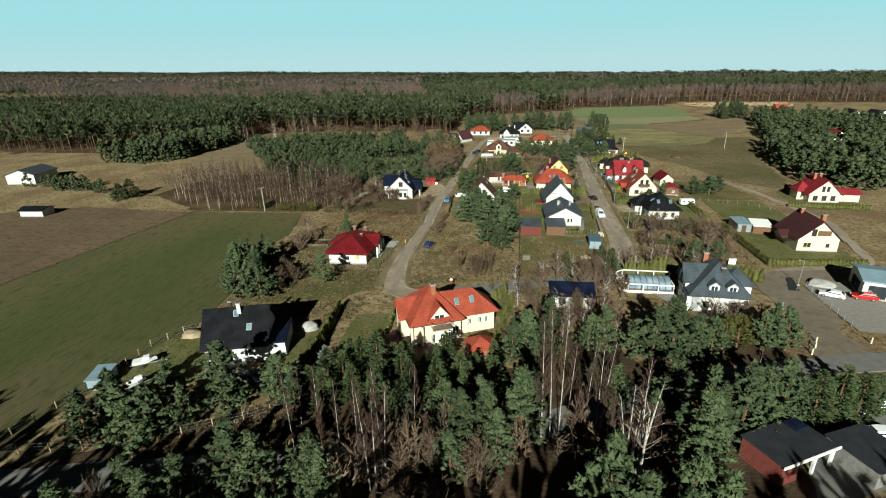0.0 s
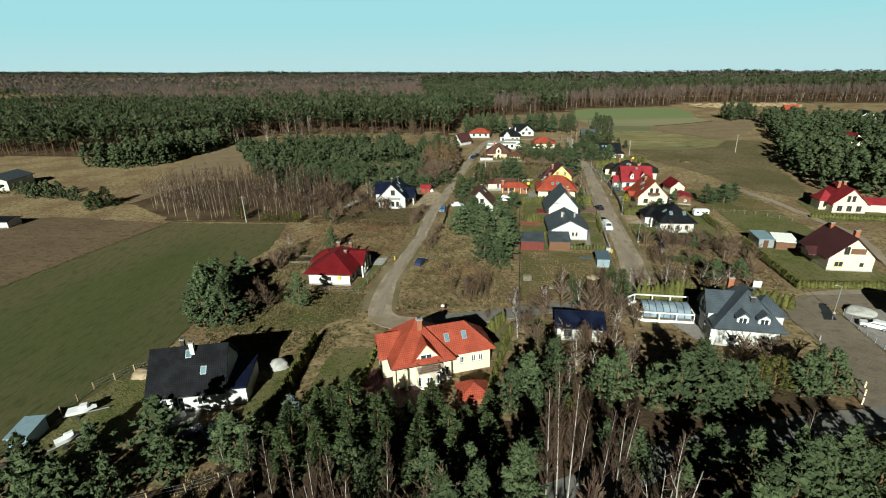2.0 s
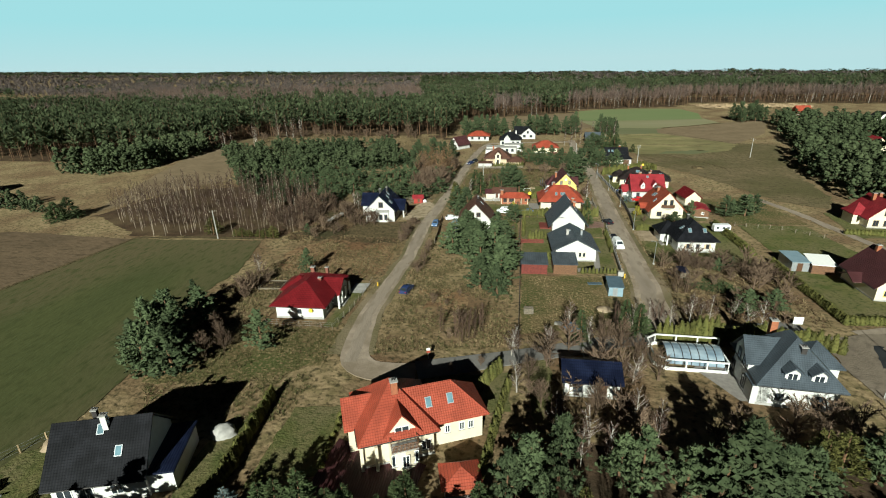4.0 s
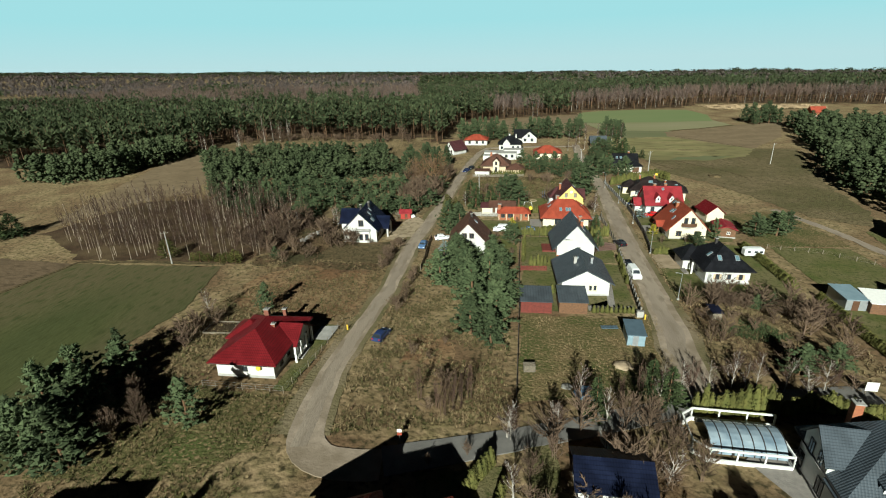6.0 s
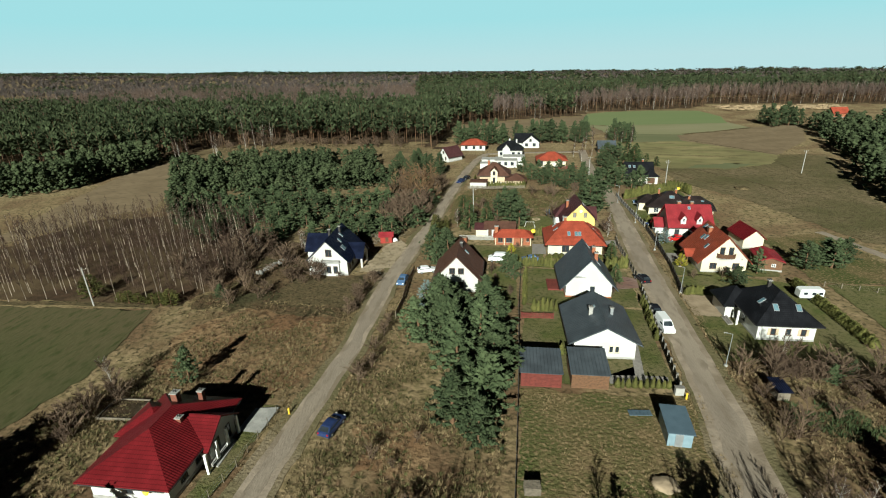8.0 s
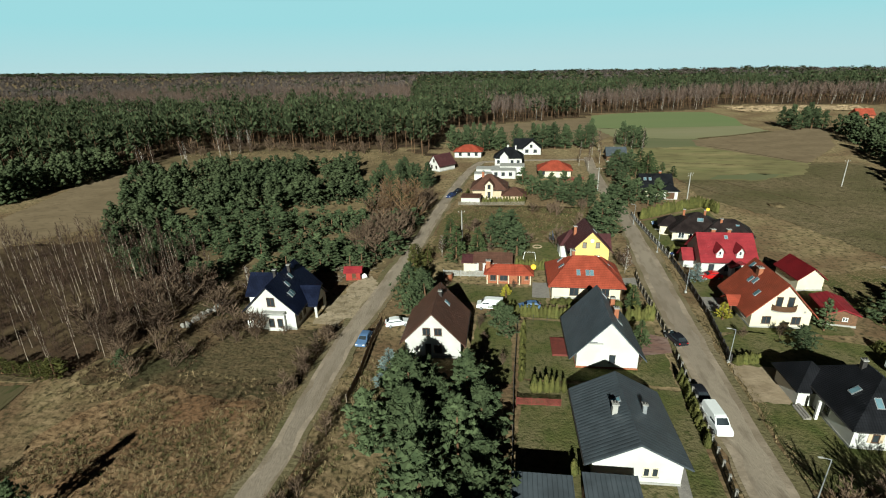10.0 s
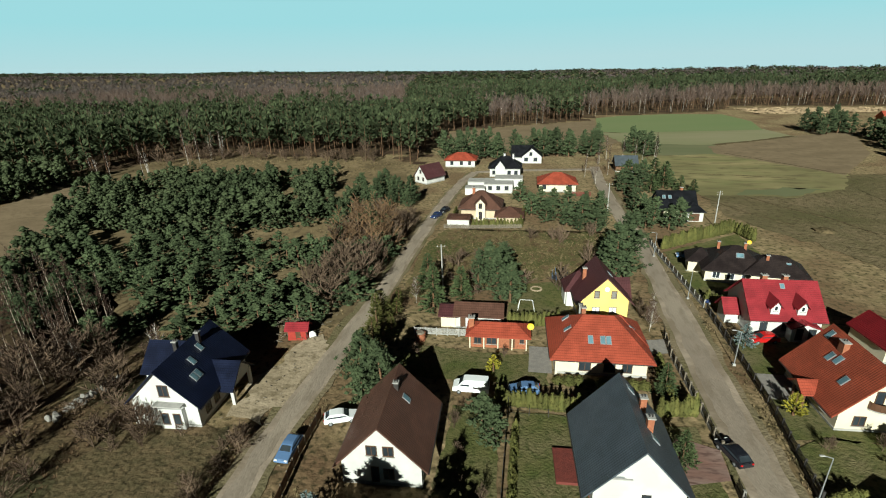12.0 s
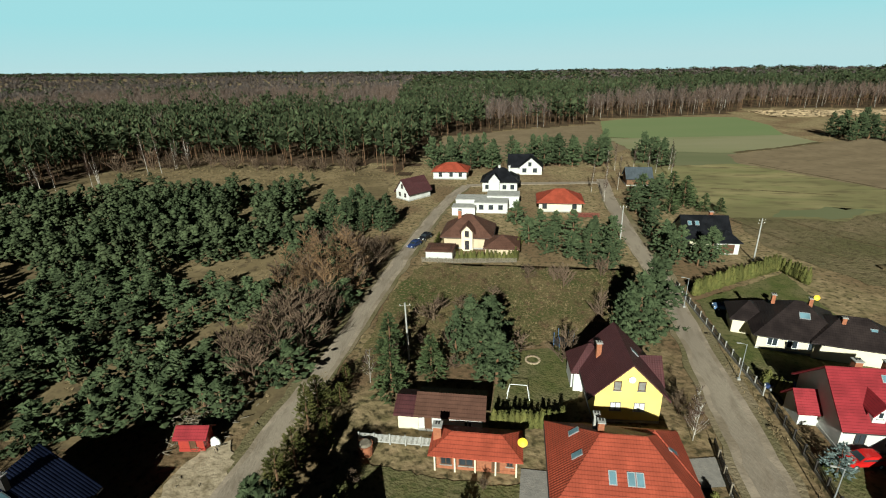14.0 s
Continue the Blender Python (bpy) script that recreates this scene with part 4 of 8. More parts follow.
chimney(H, -3.0, 1.0, 5.0, 6.6, 0.5)
chimney(H, 1.6, 0.2, 5.4, 7.0, 0.5)
chimney(H, 5.0, -3.0, 4.2, 6.0, 0.5)
dish(H, 2.1, 0.0, 7.2, 0)
on_slope(H, "roof_window", 0.5, 0.55, -1, 1.4, 1.1, 5.0, 2.8, 6.4, axis="x")
w = on_slope(H, "roof_window", 8.5, 0.5, -1, 0.9, 1.2, 3.5, 2.8, 5.6, axis="x")
w.location.y -= 2.0

# yellow house
rot = 4.0
H = house("yellow house with a plum tiled roof", *corner(14.0, 199.3, 7.8, 9.0, rot), 7.8, 9.0, 4.3, 8.3, rot, wall="yellow", roof="roof_plum", over=0.9)
block(H, -3.2, 3.2, 4.4, 4.0, 3.2, 6.0, "hip", "x", "white", "roof_plum", 0.5)
block(H, 3.2, 1.0, 3.2, 4.0, 3.4, 5.8, "gable", "x", "yellow", "roof_plum", 0.5)
for u in (-1.4, 1.4):
    opening(H, "s", u, 4.6, 0.9, 1.3, 7.8, 9.0, "brown_paint", bars=0, pane="stone")
    opening(H, "s", u, 1.7, 1.3, 1.2, 7.8, 9.0, "oldwood", bars=1, pane="white_paint")
dish(H, 0.1, -4.7, 6.3, 0, "white_paint", 0.4)
chimney(H, -2.6, 1.0, 5.5, 7.8, 0.6)
on_slope(H, "roof_window", 0.2, 0.6, 1, 0.8, 1.2, 3.9, 4.3, 8.3)
bm = bmesh.new()
box(bm, -5.6, 2.0, -0.3, -3.6, 5.6, 2.6, bevel=0.04)
part("porch", bm, M["white"], H)

# wide orange hipped house
rot = 1.0
H = house("cream house with a wide orange tiled hipped roof", *corner(9.0, 184.0, 12.6, 10.4, rot), 12.6, 10.4, 2.7, 6.7, rot, "hip", "x", "cream", "roof_orange", 0.9, run=5.0)
block(H, 3.6, 2.2, 6.0, 6.0, 2.7, 5.7, "hip", "x", "cream", "roof_orange", 0.7)
for u, w in ((-2.2, 1.7), (1.2, 1.6), (3.6, 1.4)):
    opening(H, "s", u, 0.6, w, 1.6, 12.6, 10.4, "brown_paint")
for u in (-1.4, 0.3, 1.1):
    hip_window(H, "s", u, 0.45, 0.75, 1.3, 12.6, 10.4, 0.9, 6.1, 2.7, 6.7)
for u in (-2.0, 1.2):
    hip_window(H, "w", u, 0.55, 0.7, 1.3, 12.6, 10.4, 0.9, 5.0, 2.7, 6.7)
hip_window(H, "e", 1.0, 0.4, 0.7, 1.3, 12.6, 10.4, 0.9, 5.0, 2.7, 6.7)
posts(H, [(-6.2, -5.6)], -0.3, 2.6, 0.18, "cream")
chimney(H, -2.0, 1.0, 5.0, 7.6, 0.6)
chimney(H, -2.2, 2.6, 5.0, 7.2, 0.5, "conc")

# long outbuilding and the brick pavilion
H = house("long white outbuilding with a faded brown sheet roof", *corner(-6.9, 195.0, 7.6, 5.0, 1), 7.6, 5.0, 2.3, 3.5, 1, axis="x", wall="white", roof="roof_brown", over=0.3, name="outbuilding")
opening(H, "s", -2.6, 0.2, 0.9, 2.0, 7.6, 5.0, "brown_paint", "door", 0)
opening(H, "s", 2.2, 1.0, 1.0, 0.8, 7.6, 5.0)
block(H, -5.1, -0.1, 2.5, 4.6, 2.0, 3.0, "gable", "x", "cream", "roof_plum", 0.2)
H = house("brick garden pavilion with an orange tiled roof", *corner(-3.9, 189.6, 8.8, 3.4, 1), 8.8, 3.4, 2.2, 3.4, 1, "hip", "x", "brick", "roof_orange", 0.7, name="pavilion", plinth="brick")
posts(H, [(-4.4, -2.1), (-2.2, -2.1), (0.0, -2.1), (2.2, -2.1), (4.4, -2.1)], -0.3, 2.2, 0.09, "cream")
for u, w in ((-3.2, 1.2), (-1.0, 1.6)):
    opening(H, "s", u, 0.6, w, 1.3, 9.2, 3.6, "brown_paint")
opening(H, "s", 2.2, 0.1, 0.9, 2.0, 9.2, 3.6, "wood", "door", 0)
opening(H, "s", 3.7, 1.0, 0.7, 0.9, 9.2, 3.6, "brown_paint")
chimney(H, -4.3, 0.0, 0.0, 4.4, 0.9)
dish(H, 5.0, -0.6, 3.4, 0, "sat_yellow", 0.55)

# far end of the left road
H = house("beige villa with a brown tiled hipped roof", -8.0, 261.0, 10.8, 9.6, 3.0, 7.0, 0, "hip", "x", "beige", "roof_brown", 0.9)
block(H, 0.2, -4.6, 2.6, 3.0, 4.8, 6.2, "gable", "y", "cream", "roof_brown", 0.5)
opening(H, "s", 0.2, 3.4, 1.0, 1.5, 9.6, 9.0, "brown_paint", off=1.65)
opening(H, "s", 0.2, 0.3, 1.0, 2.2, 9.6, 9.0, "brown_paint", off=1.65)
for u in (-3.4, 3.4):
    opening(H, "s", u, 0.9, 1.3, 1.5, 9.6, 9.0, "brown_paint")
chimney(H, -2.2, 0.2, 5.5, 8.0, 0.8)
H = house("beige garage with a brown tiled hipped roof", 0.4, 254.5, 7.2, 7.4, 2.4, 4.2, 0, "hip", "x", "beige", "roof_brown", 0.5, name="garage")
H = house("low flat-roofed grey garage", -13.3, 250.5, 6.0, 5.0, 2.3, 2.5, 0, "hip", "x", "grey_render", "roof_brown", 0.2, name="garage")
H = thing("unfinished_house", "unfinished white flat-roofed block house", "house", pose(-4.3, 290, 0))
for x0, y0, x1, y1, z1 in ((-4.8, -4.6, 4.8, 4.2, 2.9), (-1.5, 1.0, 8.0, 7.0, 3.5), (-11.0, 1.0, -4.8, 6.5, 2.3), (-11.0, -7.5, -4.4, -3.6, 2.2)):
    bm = bmesh.new()
    box(bm, x0, y0, -0.3, x1, y1, z1)
    part("wall", bm, M["white"], H)
    bm = bmesh.new()
    box(bm, x0 - 0.15, y0 - 0.15, z1 + 0.004, x1 + 0.15, y1 + 0.15, z1 + 0.22, bevel=0.03)
    part("roof_slab", bm, M["conc"], H)
for u in (-2.8, 0.0, 2.8):
    opening(H, "s", u, 1.0, 1.3, 1.4, 9.6, 9.2, "dark_paint")
H = house("white house with a black hipped roof and front gable", -3.0, 314.5, 11.6, 9.0, 3.4, 7.2, 0, "hip", "x", "white", "roof_black", 0.7)
block(H, -1.8, -4.4, 3.6, 3.0, 4.2, 6.4, "gable", "y", "white", "roof_black", 0.5)
for u in (-4.2, 1.6, 4.2):
    opening(H, "s", u, 0.9, 1.3, 1.5, 11.6, 9.0, "dark_paint")
chimney(H, -0.4, 0.2, 6.0, 8.2, 0.7, "white")
chimney(H, 3.0, 0.2, 6.0, 8.0, 0.6, "white")
H = house("white bungalow with a red tiled hipped roof", -22.6, 332.5, 12.6, 9.0, 2.9, 5.4, 0, "hip", "x", "white", "roof_orange", 0.7)
for u in (-3.6, 0.5, 4.0):
    opening(H, "s", u, 0.9, 1.3, 1.5, 12.6, 9.0, "dark_paint")
H = house("white house with a grey roof and wide gable", 3.5, 343.0, 9.0, 9.0, 2.9, 6.6, 0, axis="x", roof="roof_black", over=0.6)
block(H, 4.0, -2.0, 8.4, 8.0, 2.9, 6.4, "gable", "y", "white", "roof_black", 0.5)
opening(H, "s", 3.6, 3.2, 1.2, 1.5, 9.0, 9.0, "dark_paint", off=1.55)
for u in (1.6, 5.6):
    opening(H, "s", u, 0.8, 1.6, 1.6, 9.0, 9.0, "dark_paint", off=1.55)
H = house("small white gabled house with a plum roof", -31.0, 302.0, 6.6, 9.0, 2.6, 6.4, -38, roof="roof_plum", over=0.6)
for u in (-1.4, 1.4):
    opening(H, "s", u, 0.9, 1.0, 1.4, 7.0, 9.0, "brown_paint")
opening(H, "s", 0, 3.6, 1.0, 1.4, 7.0, 9.0, "brown_paint")
H = house("cream bungalow with an orange hipped roof", 15.5, 292.5, 12.0, 9.4, 2.8, 5.6, 0, "hip", "x", "cream", "roof_orange", 0.8)
for u in (-4.4, 4.0):
    opening(H, "s", u, 0.9, 1.3, 1.5, 12.0, 9.4, "dark_paint")
H = house("house with a dark grey roof and pale garage", 46.3, 265.0, 9.6, 9.0, 2.9, 6.6, 0, axis="x", wall="cream", roof="roof_black", over=0.7)
block(H, 3.6, -4.5, 4.6, 5.0, 2.7, 4.6, "hip", "x", "white", "roof_black", 0.5)
opening(H, "s", 3.6, 0.1, 2.6, 2.1, 9.6, 9.0, "wood", "door", 0, off=2.52)
for u in (-3.4, -1.8):
    on_slope(H, "roof_window", u, 0.6, -1, 0.9, 1.2, 4.5, 2.9, 6.6, axis="x")
chimney(H, 1.6, 0.4, 6.0, 7.6, 0.7)
H = house("timber house with a grey-green sheet roof", 43.8, 324.0, 8.0, 7.0, 2.8, 5.6, 0, axis="x", wall="wood", roof="roof_steel", over=0.6)

# right of the right road, far corner plots
H = house("white house with a brown roof and shutters", *corner(70.8, 124.8, 9.2, 11.0, -1), 9.2, 11.0, 3.4, 7.7, -1, wall="cream", roof="roof_plum", over=0.8)
opening(H, "s", -1.4, 4.0, 1.1, 1.8, 9.2, 11.0, "brown_paint")
opening(H, "s", -2.4, 1.0, 1.8, 1.3, 9.2, 11.0, "yellow")
opening(H, "s", 2.2, 1.2, 0.8, 0.9, 9.2, 11.0, "brown_paint", bars=0)
bm = bmesh.new()
box(bm, -0.6, -5.6, 4.1, 2.4, -5.51, 5.4, bevel=0.01)
part("cladding", bm, M["wood"], H)
block(H, -5.4, 0.0, 2.6, 4.0, 2.6, 3.6, "gable", "x", "cream", "roof_plum", 0.4, z0=2.2)
chimney(H, 2.6, -0.5, 5.0, 8.2, 0.9)
chimney(H, -0.5, 3.6, 6.5, 8.6, 0.7)
H = house("cream house with a red roof and gable porch", *corner(97.3, 171.8, 9.0, 10.0, -2), 9.0, 10.0, 3.2, 7.4, -2, wall="cream", roof="roof_red", over=0.8)
block(H, -4.5, 1.0, 4.0, 5.0, 3.0, 5.6, "hip", "x", "cream", "roof_red", 0.5)
block(H, 8.0, -0.5, 7.0, 5.0, 2.6, 3.8, "gable", "x", "cream", "roof_red", 0.5)
for u in (-0.7, 0.7):
    opening(H, "s", u, 3.6, 0.9, 1.8, 9.0, 10.0, "brown_paint", bars=0)
for u in (-2.6, 0, 2.6):
    opening(H, "s", u, 0.6, 1.4, 1.7, 9.0, 10.0, "wood")
chimney(H, -1.2, 1.0, 6.5, 8.6, 0.8)
chimney(H, 1.0, 2.2, 6.5, 8.4, 0.8)

# big grey-roofed house with the pool
rot = -4.0
H = house("white villa with a steep slate-grey hipped roof", *corner(34.8, 89.7, 9.8, 9.6, rot), 9.8, 9.6, 3.5, 8.8, rot, "hip", "y", "white", "roof_grey", 0.7, run=4.4)
block(H, -2.6, 0.6, 6.0, 5.0, 5.0, 7.6, "gable", "x", "white", "roof_grey", 0.4)
block(H, -4.6, -3.6, 2.2, 2.4, 3.0, 3.4, "flat", "x", "white", "roof_grey", 0.25)
block(H, 5.0, 3.6, 5.0, 5.0, 3.4, 6.0, "hip", "x", "white", "roof_grey", 0.5)
for u in (-1.2, 2.0):
    block(H, u, -3.3, 1.8, 2.8, 5.6, 6.3, "gable", "y", "white", "roof_grey", 0.35, z0=3.2)
    opening(H, "s", u, 4.3, 1.3, 1.15, 9.8, 9.6, "white_paint", bars=1, off=-0.09)
opening(H, "s", 2.6, 0.1, 1.2, 2.1, 9.8, 9.6, "dark_paint")
opening(H, "s", -2.2, 0.9, 1.1, 1.2, 9.8, 9.6, "dark_paint")
for u in (-1.4, 0.6):
    opening(H, "w", u, 3.4, 1.0, 1.8, 9.8, 9.6, "dark_paint", off=0.75)
for u in (-2.8, 1.6):
    opening(H, "w", u, 0.4, 1.4, 2.0, 9.8, 9.6, "dark_paint", off=0.75)
chimney(H, 0.5, -2.2, 5.0, 8.3, 0.7, "dark_paint")
chimney(H, -1.0, 4.0, 5.5, 8.9, 0.9, "brick")

P = thing("pool_enclosure", "white-framed glazed arched pool enclosure", "pool enclosure", pose(24.7, 97.2, 0, 0, 0, -1.5))
for a, b in (((-1.6, 1.0), (-1.6, 5.6)), ((-1.6, 5.6), (0.0, 7.0)), ((0.0, 7.0), (10.0, 7.0)), ((-1.6, 1.0), (0.0, -0.4)), ((0.0, -0.4), (9.0, -0.4)), ((9.0, -0.4), (9.0, 2.4))):
    bm = bmesh.new()
    d = Vector((b[0] - a[0], b[1] - a[1]))
    box(bm, 0, -0.1, 1.72, d.length, 0.1, 1.92, Matrix.Translation((*a, 0)) @ Matrix.Rotation(math.atan2(d.y, d.x), 4, "Z"))
    box(bm, 0, -0.12, -0.2, d.length, 0.12, 0.4, Matrix.Translation((*a, 0)) @ Matrix.Rotation(math.atan2(d.y, d.x), 4, "Z"))
    n = max(1, int(d.length / 2.6))
    for i in range(n + 1):
        p = Vector(a) + d * i / n
        box(bm, p.x - 0.09, p.y - 0.09, 0.41, p.x + 0.09, p.y + 0.09, 1.71)
    part("frame", bm, M["white_paint"], P)
for k in range(8):
    bm = bmesh.new()
    x = 0.4 + 1.22 * k
    for i in range(10):
        a, b = math.pi * i / 10, math.pi * (i + 1) / 10
        cyl(bm, (x, 3.3 - 2.8 * math.cos(a), 0.4 + 1.8 * math.sin(a)), (x, 3.3 - 2.8 * math.cos(b), 0.4 + 1.8 * math.sin(b)), 0.06, 0.06, 5)
    part("rib", bm, M["dark_paint"], P)
M["clear"] = mat("pool_polycarbonate", (0.13, 0.18, 0.23), (0.26, 0.32, 0.37), scale=0.5, rough=0.15, bump=0.05, spec=0.6)
for k in range(7):
    bm = bmesh.new()
    x = 0.4 + 1.22 * k
    prev = None
    for i in range(11):
        a = math.pi * i / 10
        row = [bm.verts.new((xx, 3.3 - 2.75 * math.cos(a), 0.4 + 1.75 * math.sin(a))) for xx in (x + 0.05, x + 1.17)]
        if prev:
            bm.faces.new((prev[0], prev[1], row[1], row[0]))
        prev = row
    part("panel", bm, M["clear"], P)
patch("pavement", [(33.0, 90), (36, 90), (36, 100), (33, 101), (29, 97.5)], M["paving"], 0.05, "pale paved pool terrace", "pavement", 0.1)

# dark blue roofed building beside the pines
H = house("white outbuilding with a dark blue-black roof", *corner(8.6, 88.4, 7.6, 5.6, 0), 7.6, 5.6, 2.7, 4.2, 0, axis="x", roof="roof_navy", over=0.5, name="outbuilding")
opening(H, "s", -2.0, 0.8, 1.4, 1.3, 7.6, 5.6, "dark_paint")
opening(H, "s", 1.5, 0.1, 1.2, 2.1, 7.6, 5.6, "wood", "door", 0)
# small orange gazebo
H = house("brick gazebo with an orange tiled roof", -4.5, 70.3, 3.8, 3.0, 1.8, 3.2, 15, "hip", "y", "brick", "roof_orange", 0.5, name="gazebo", run=1.7)
# service building and carport at the corner
H = house("grey commercial building with a low metal roof", 77.0, 101.0, 12.0, 9.0, 3.8, 4.6, -18, axis="x", wall="white", roof="blue_tin", over=0.5, name="workshop")
opening(H, "w", 0.0, 0.3, 5.0, 2.4, 12.0, 9.0, "dark_paint", bars=3)
opening(H, "s", -3.6, 0.3, 3.0, 2.6, 12.0, 9.0, "dark_paint", bars=2)
H = thing("carport", "red-walled carport with a flat black roof", "carport", pose(32.8, 50.6, 0, 0, 0, 28))
bm = bmesh.new()
box(bm, -3.6, -2.8, 2.9, 5.4, 2.8, 3.15, bevel=0.03)
part("roof", bm, M["felt"], H)
for u in (3.4, 4.5):
    bm = bmesh.new()
    box(bm, u - 0.45, 0.6, 3.16, u + 0.45, 2.4, 3.5, bevel=0.03)
    part("roof_panel", bm, M["roof_navy"], H)
bm = bmesh.new()
box(bm, -3.7, -2.95, 2.85, 5.5, -2.81, 3.2)
part("fascia", bm, M["white_paint"], H)
bm = bmesh.new()
box(bm, -3.4, -2.6, -0.3, -0.6, 2.6, 2.88)
part("wall", bm, M["redwood"], H)
posts(H, [(5.0, -2.5), (5.0, 2.5), (2.0, -2.5)], -0.3, 2.88, 0.16)


# ---- trees ----
def tuft(V, F, p, out, size, rnd, blades=5, fat=1.0):
    """A spray of needles: a few pointed blades fanning round a direction."""
    out = out.normalized()
    for _ in range(blades):
        d = (out + Vector((rnd.uniform(-1, 1), rnd.uniform(-1, 1), rnd.uniform(-0.5, 1))) * 0.75).normalized()
        s = d.cross(Vector((rnd.uniform(-1, 1), rnd.uniform(-1, 1), rnd.uniform(-1, 1)))).normalized() * size * fat * rnd.uniform(0.1, 0.18)
        q = p + d * size * rnd.uniform(0.7, 1.15)
        k = len(V)
        V += [p - s, p + s, q]
        F.append((k, k + 1, k + 2))


def tube(V, F, pts, n=5):
    """A tapered limb through points (x, y, z, radius)."""
    k0 = len(V)
    for i, (p, r) in enumerate(pts):
        for j in range(n):
            a = 2 * math.pi * j / n
            V.append(p + Vector((math.cos(a) * r, math.sin(a) * r, 0)))
    for i in range(len(pts) - 1):
        for j in range(n):
            a, b = k0 + i * n + j, k0 + i * n + (j + 1) % n
            F.append((a, b, b + n, a + n))


def clump(V, F, c, r, rnd):
    """One dense rounded bunch of needles: a lopsided eight-sided body, flatter below."""
    k = len(V)
    for d in ((1, 0, 0), (0, 1, 0), (-1, 0, 0), (0, -1, 0), (0, 0, 0.95), (0, 0, -0.6)):
        V.append(c + (Vector(d) + Vector((rnd.uniform(-0.4, 0.4), rnd.uniform(-0.4, 0.4), rnd.uniform(-0.35, 0.35)))) * r)
    for q in range(4):
        F += [(k + q, k + (q + 1) % 4, k + 4), (k + (q + 1) % 4, k + q, k + 5)]


def pine_parts(seed, h=7.0, r=2.6, whorls=11, base=0.12, clumps=3, core=0.4, sprays=2, size=0.4, blades=4, fat=1.0, bare=True):
    """Scots pine: trunk with upturned limbs; bunches of needles along each limb."""
    rnd = random.Random(seed)
    tv, tf, cv, cf = [], [], [], []
    lean = Vector((rnd.uniform(-0.3, 0.3), rnd.uniform(-0.3, 0.3), 0))
    tube(tv, tf, [(lean * f * f + Vector((0, 0, h * f - 0.3)), 0.15 * h / 7 * (1.05 - f) + 0.015) for f in (0, 0.25, 0.5, 0.75, 1.0)], 6)
    limbs = []
    for i in range(whorls):
        f = base + (0.97 - base) * (i + rnd.uniform(-0.3, 0.3)) / (whorls - 1)
        f = min(0.97, max(base, f))
        prof = (math.sin(math.pi * min(1, 0.22 + f * 0.86)) ** 0.75) if f < 0.9 else 0.25
        for j in range(rnd.randint(5, 7)):
            a = rnd.uniform(0, 2 * math.pi)
            L = r * prof * rnd.uniform(0.6, 1.18)
            up = 0.15 + 0.55 * f + rnd.uniform(-0.12, 0.15)
            limbs.append((lean * f * f + Vector((0, 0, h * f - 0.2)), Vector((math.cos(a), math.sin(a), up)).normalized(), L))
    limbs.append((lean + Vector((0, 0, h * 0.93)), Vector((0.05, 0, 1)), h * 0.09))
    for p, d, L in limbs:
        q = p + d * L
        if bare:
            tube(tv, tf, [(p, 0.035 * h / 7), (q, 0.012)], 3)
    for p, d, L in limbs:
        for f, k in (((1.0, 1.0),) if clumps == 1 else ((rnd.uniform(0.5, 0.65), 1.0), (1.0, 0.9)) if clumps == 2 else ((rnd.uniform(0.3, 0.45), 0.9), (rnd.uniform(0.6, 0.75), 1.0), (1.0, 0.85))):
            c = p + d * L * f + Vector((rnd.gauss(0, 0.12), rnd.gauss(0, 0.12), rnd.gauss(0.05, 0.1)))
            clump(cv, cf, c, core * k * rnd.uniform(0.7, 1.25), rnd)
            for _ in range(sprays):
                out = Vector((rnd.gauss(0, 1), rnd.gauss(0, 1), rnd.gauss(0.5, 0.8))).normalized()
                tuft(cv, cf, c + out * core * 0.55, out + d * 0.5 + Vector((0, 0, 0.5)), size * rnd.uniform(0.75, 1.2), rnd, blades, fat)
    return tv, tf, cv, cf


def spruce_parts(seed, h=7.0, r=1.7, tufts=420, size=0.55, droop=-0.12, taper=0.85):
    rnd = random.Random(seed)
    tv, tf, cv, cf = [], [], [], []
    tube(tv, tf, [(Vector((0, 0, -0.3)), 0.14), (Vector((0, 0, h * 0.98)), 0.02)], 6)
    n = int(h * 5)
    per = max(3, tufts // (n * 5))
    for i in range(n):
        f = (i + 0.5) / n
        for j in range(5):
            a = rnd.uniform(0, 6.283)
            L = r * (1 - f) ** taper * rnd.uniform(0.75, 1.12) + 0.15
            d = Vector((math.cos(a), math.sin(a), droop + 0.35 * f))
            p = Vector((0, 0, 0.25 + (h - 0.5) * f))
            for k in range(per):
                g = 0.3 + 0.7 * (k + rnd.random()) / per
                tuft(cv, cf, p + d * L * g, d + Vector((0, 0, 0.15)), size * rnd.uniform(0.7, 1.1) * (1.1 - 0.5 * f), rnd, 4, 1.5)
    return tv, tf, cv, cf


def thuja_parts(seed, h=2.5, r=0.46, sprays=110, size=0.17):
    """A dense columnar thuja: a lumpy pointed body covered in short upright sprays."""
    rnd = random.Random(seed)
    tv, tf, cv, cf = [], [], [], []
    tube(tv, tf, [(Vector((0, 0, -0.2)), 0.05), (Vector((0, 0, h * 0.4)), 0.03)], 5)
    wide = lambda f: r * (0.72 + 1.3 * f if f < 0.2 else (1.02 - f) ** 0.72 * 1.16)
    rings, n = 7, 9
    for i in range(rings):
        f = i / (rings - 1)
        for j in range(n):
            a = 6.283 * (j + 0.5 * (i % 2)) / n
            k = wide(f) * rnd.uniform(0.78, 1.0)
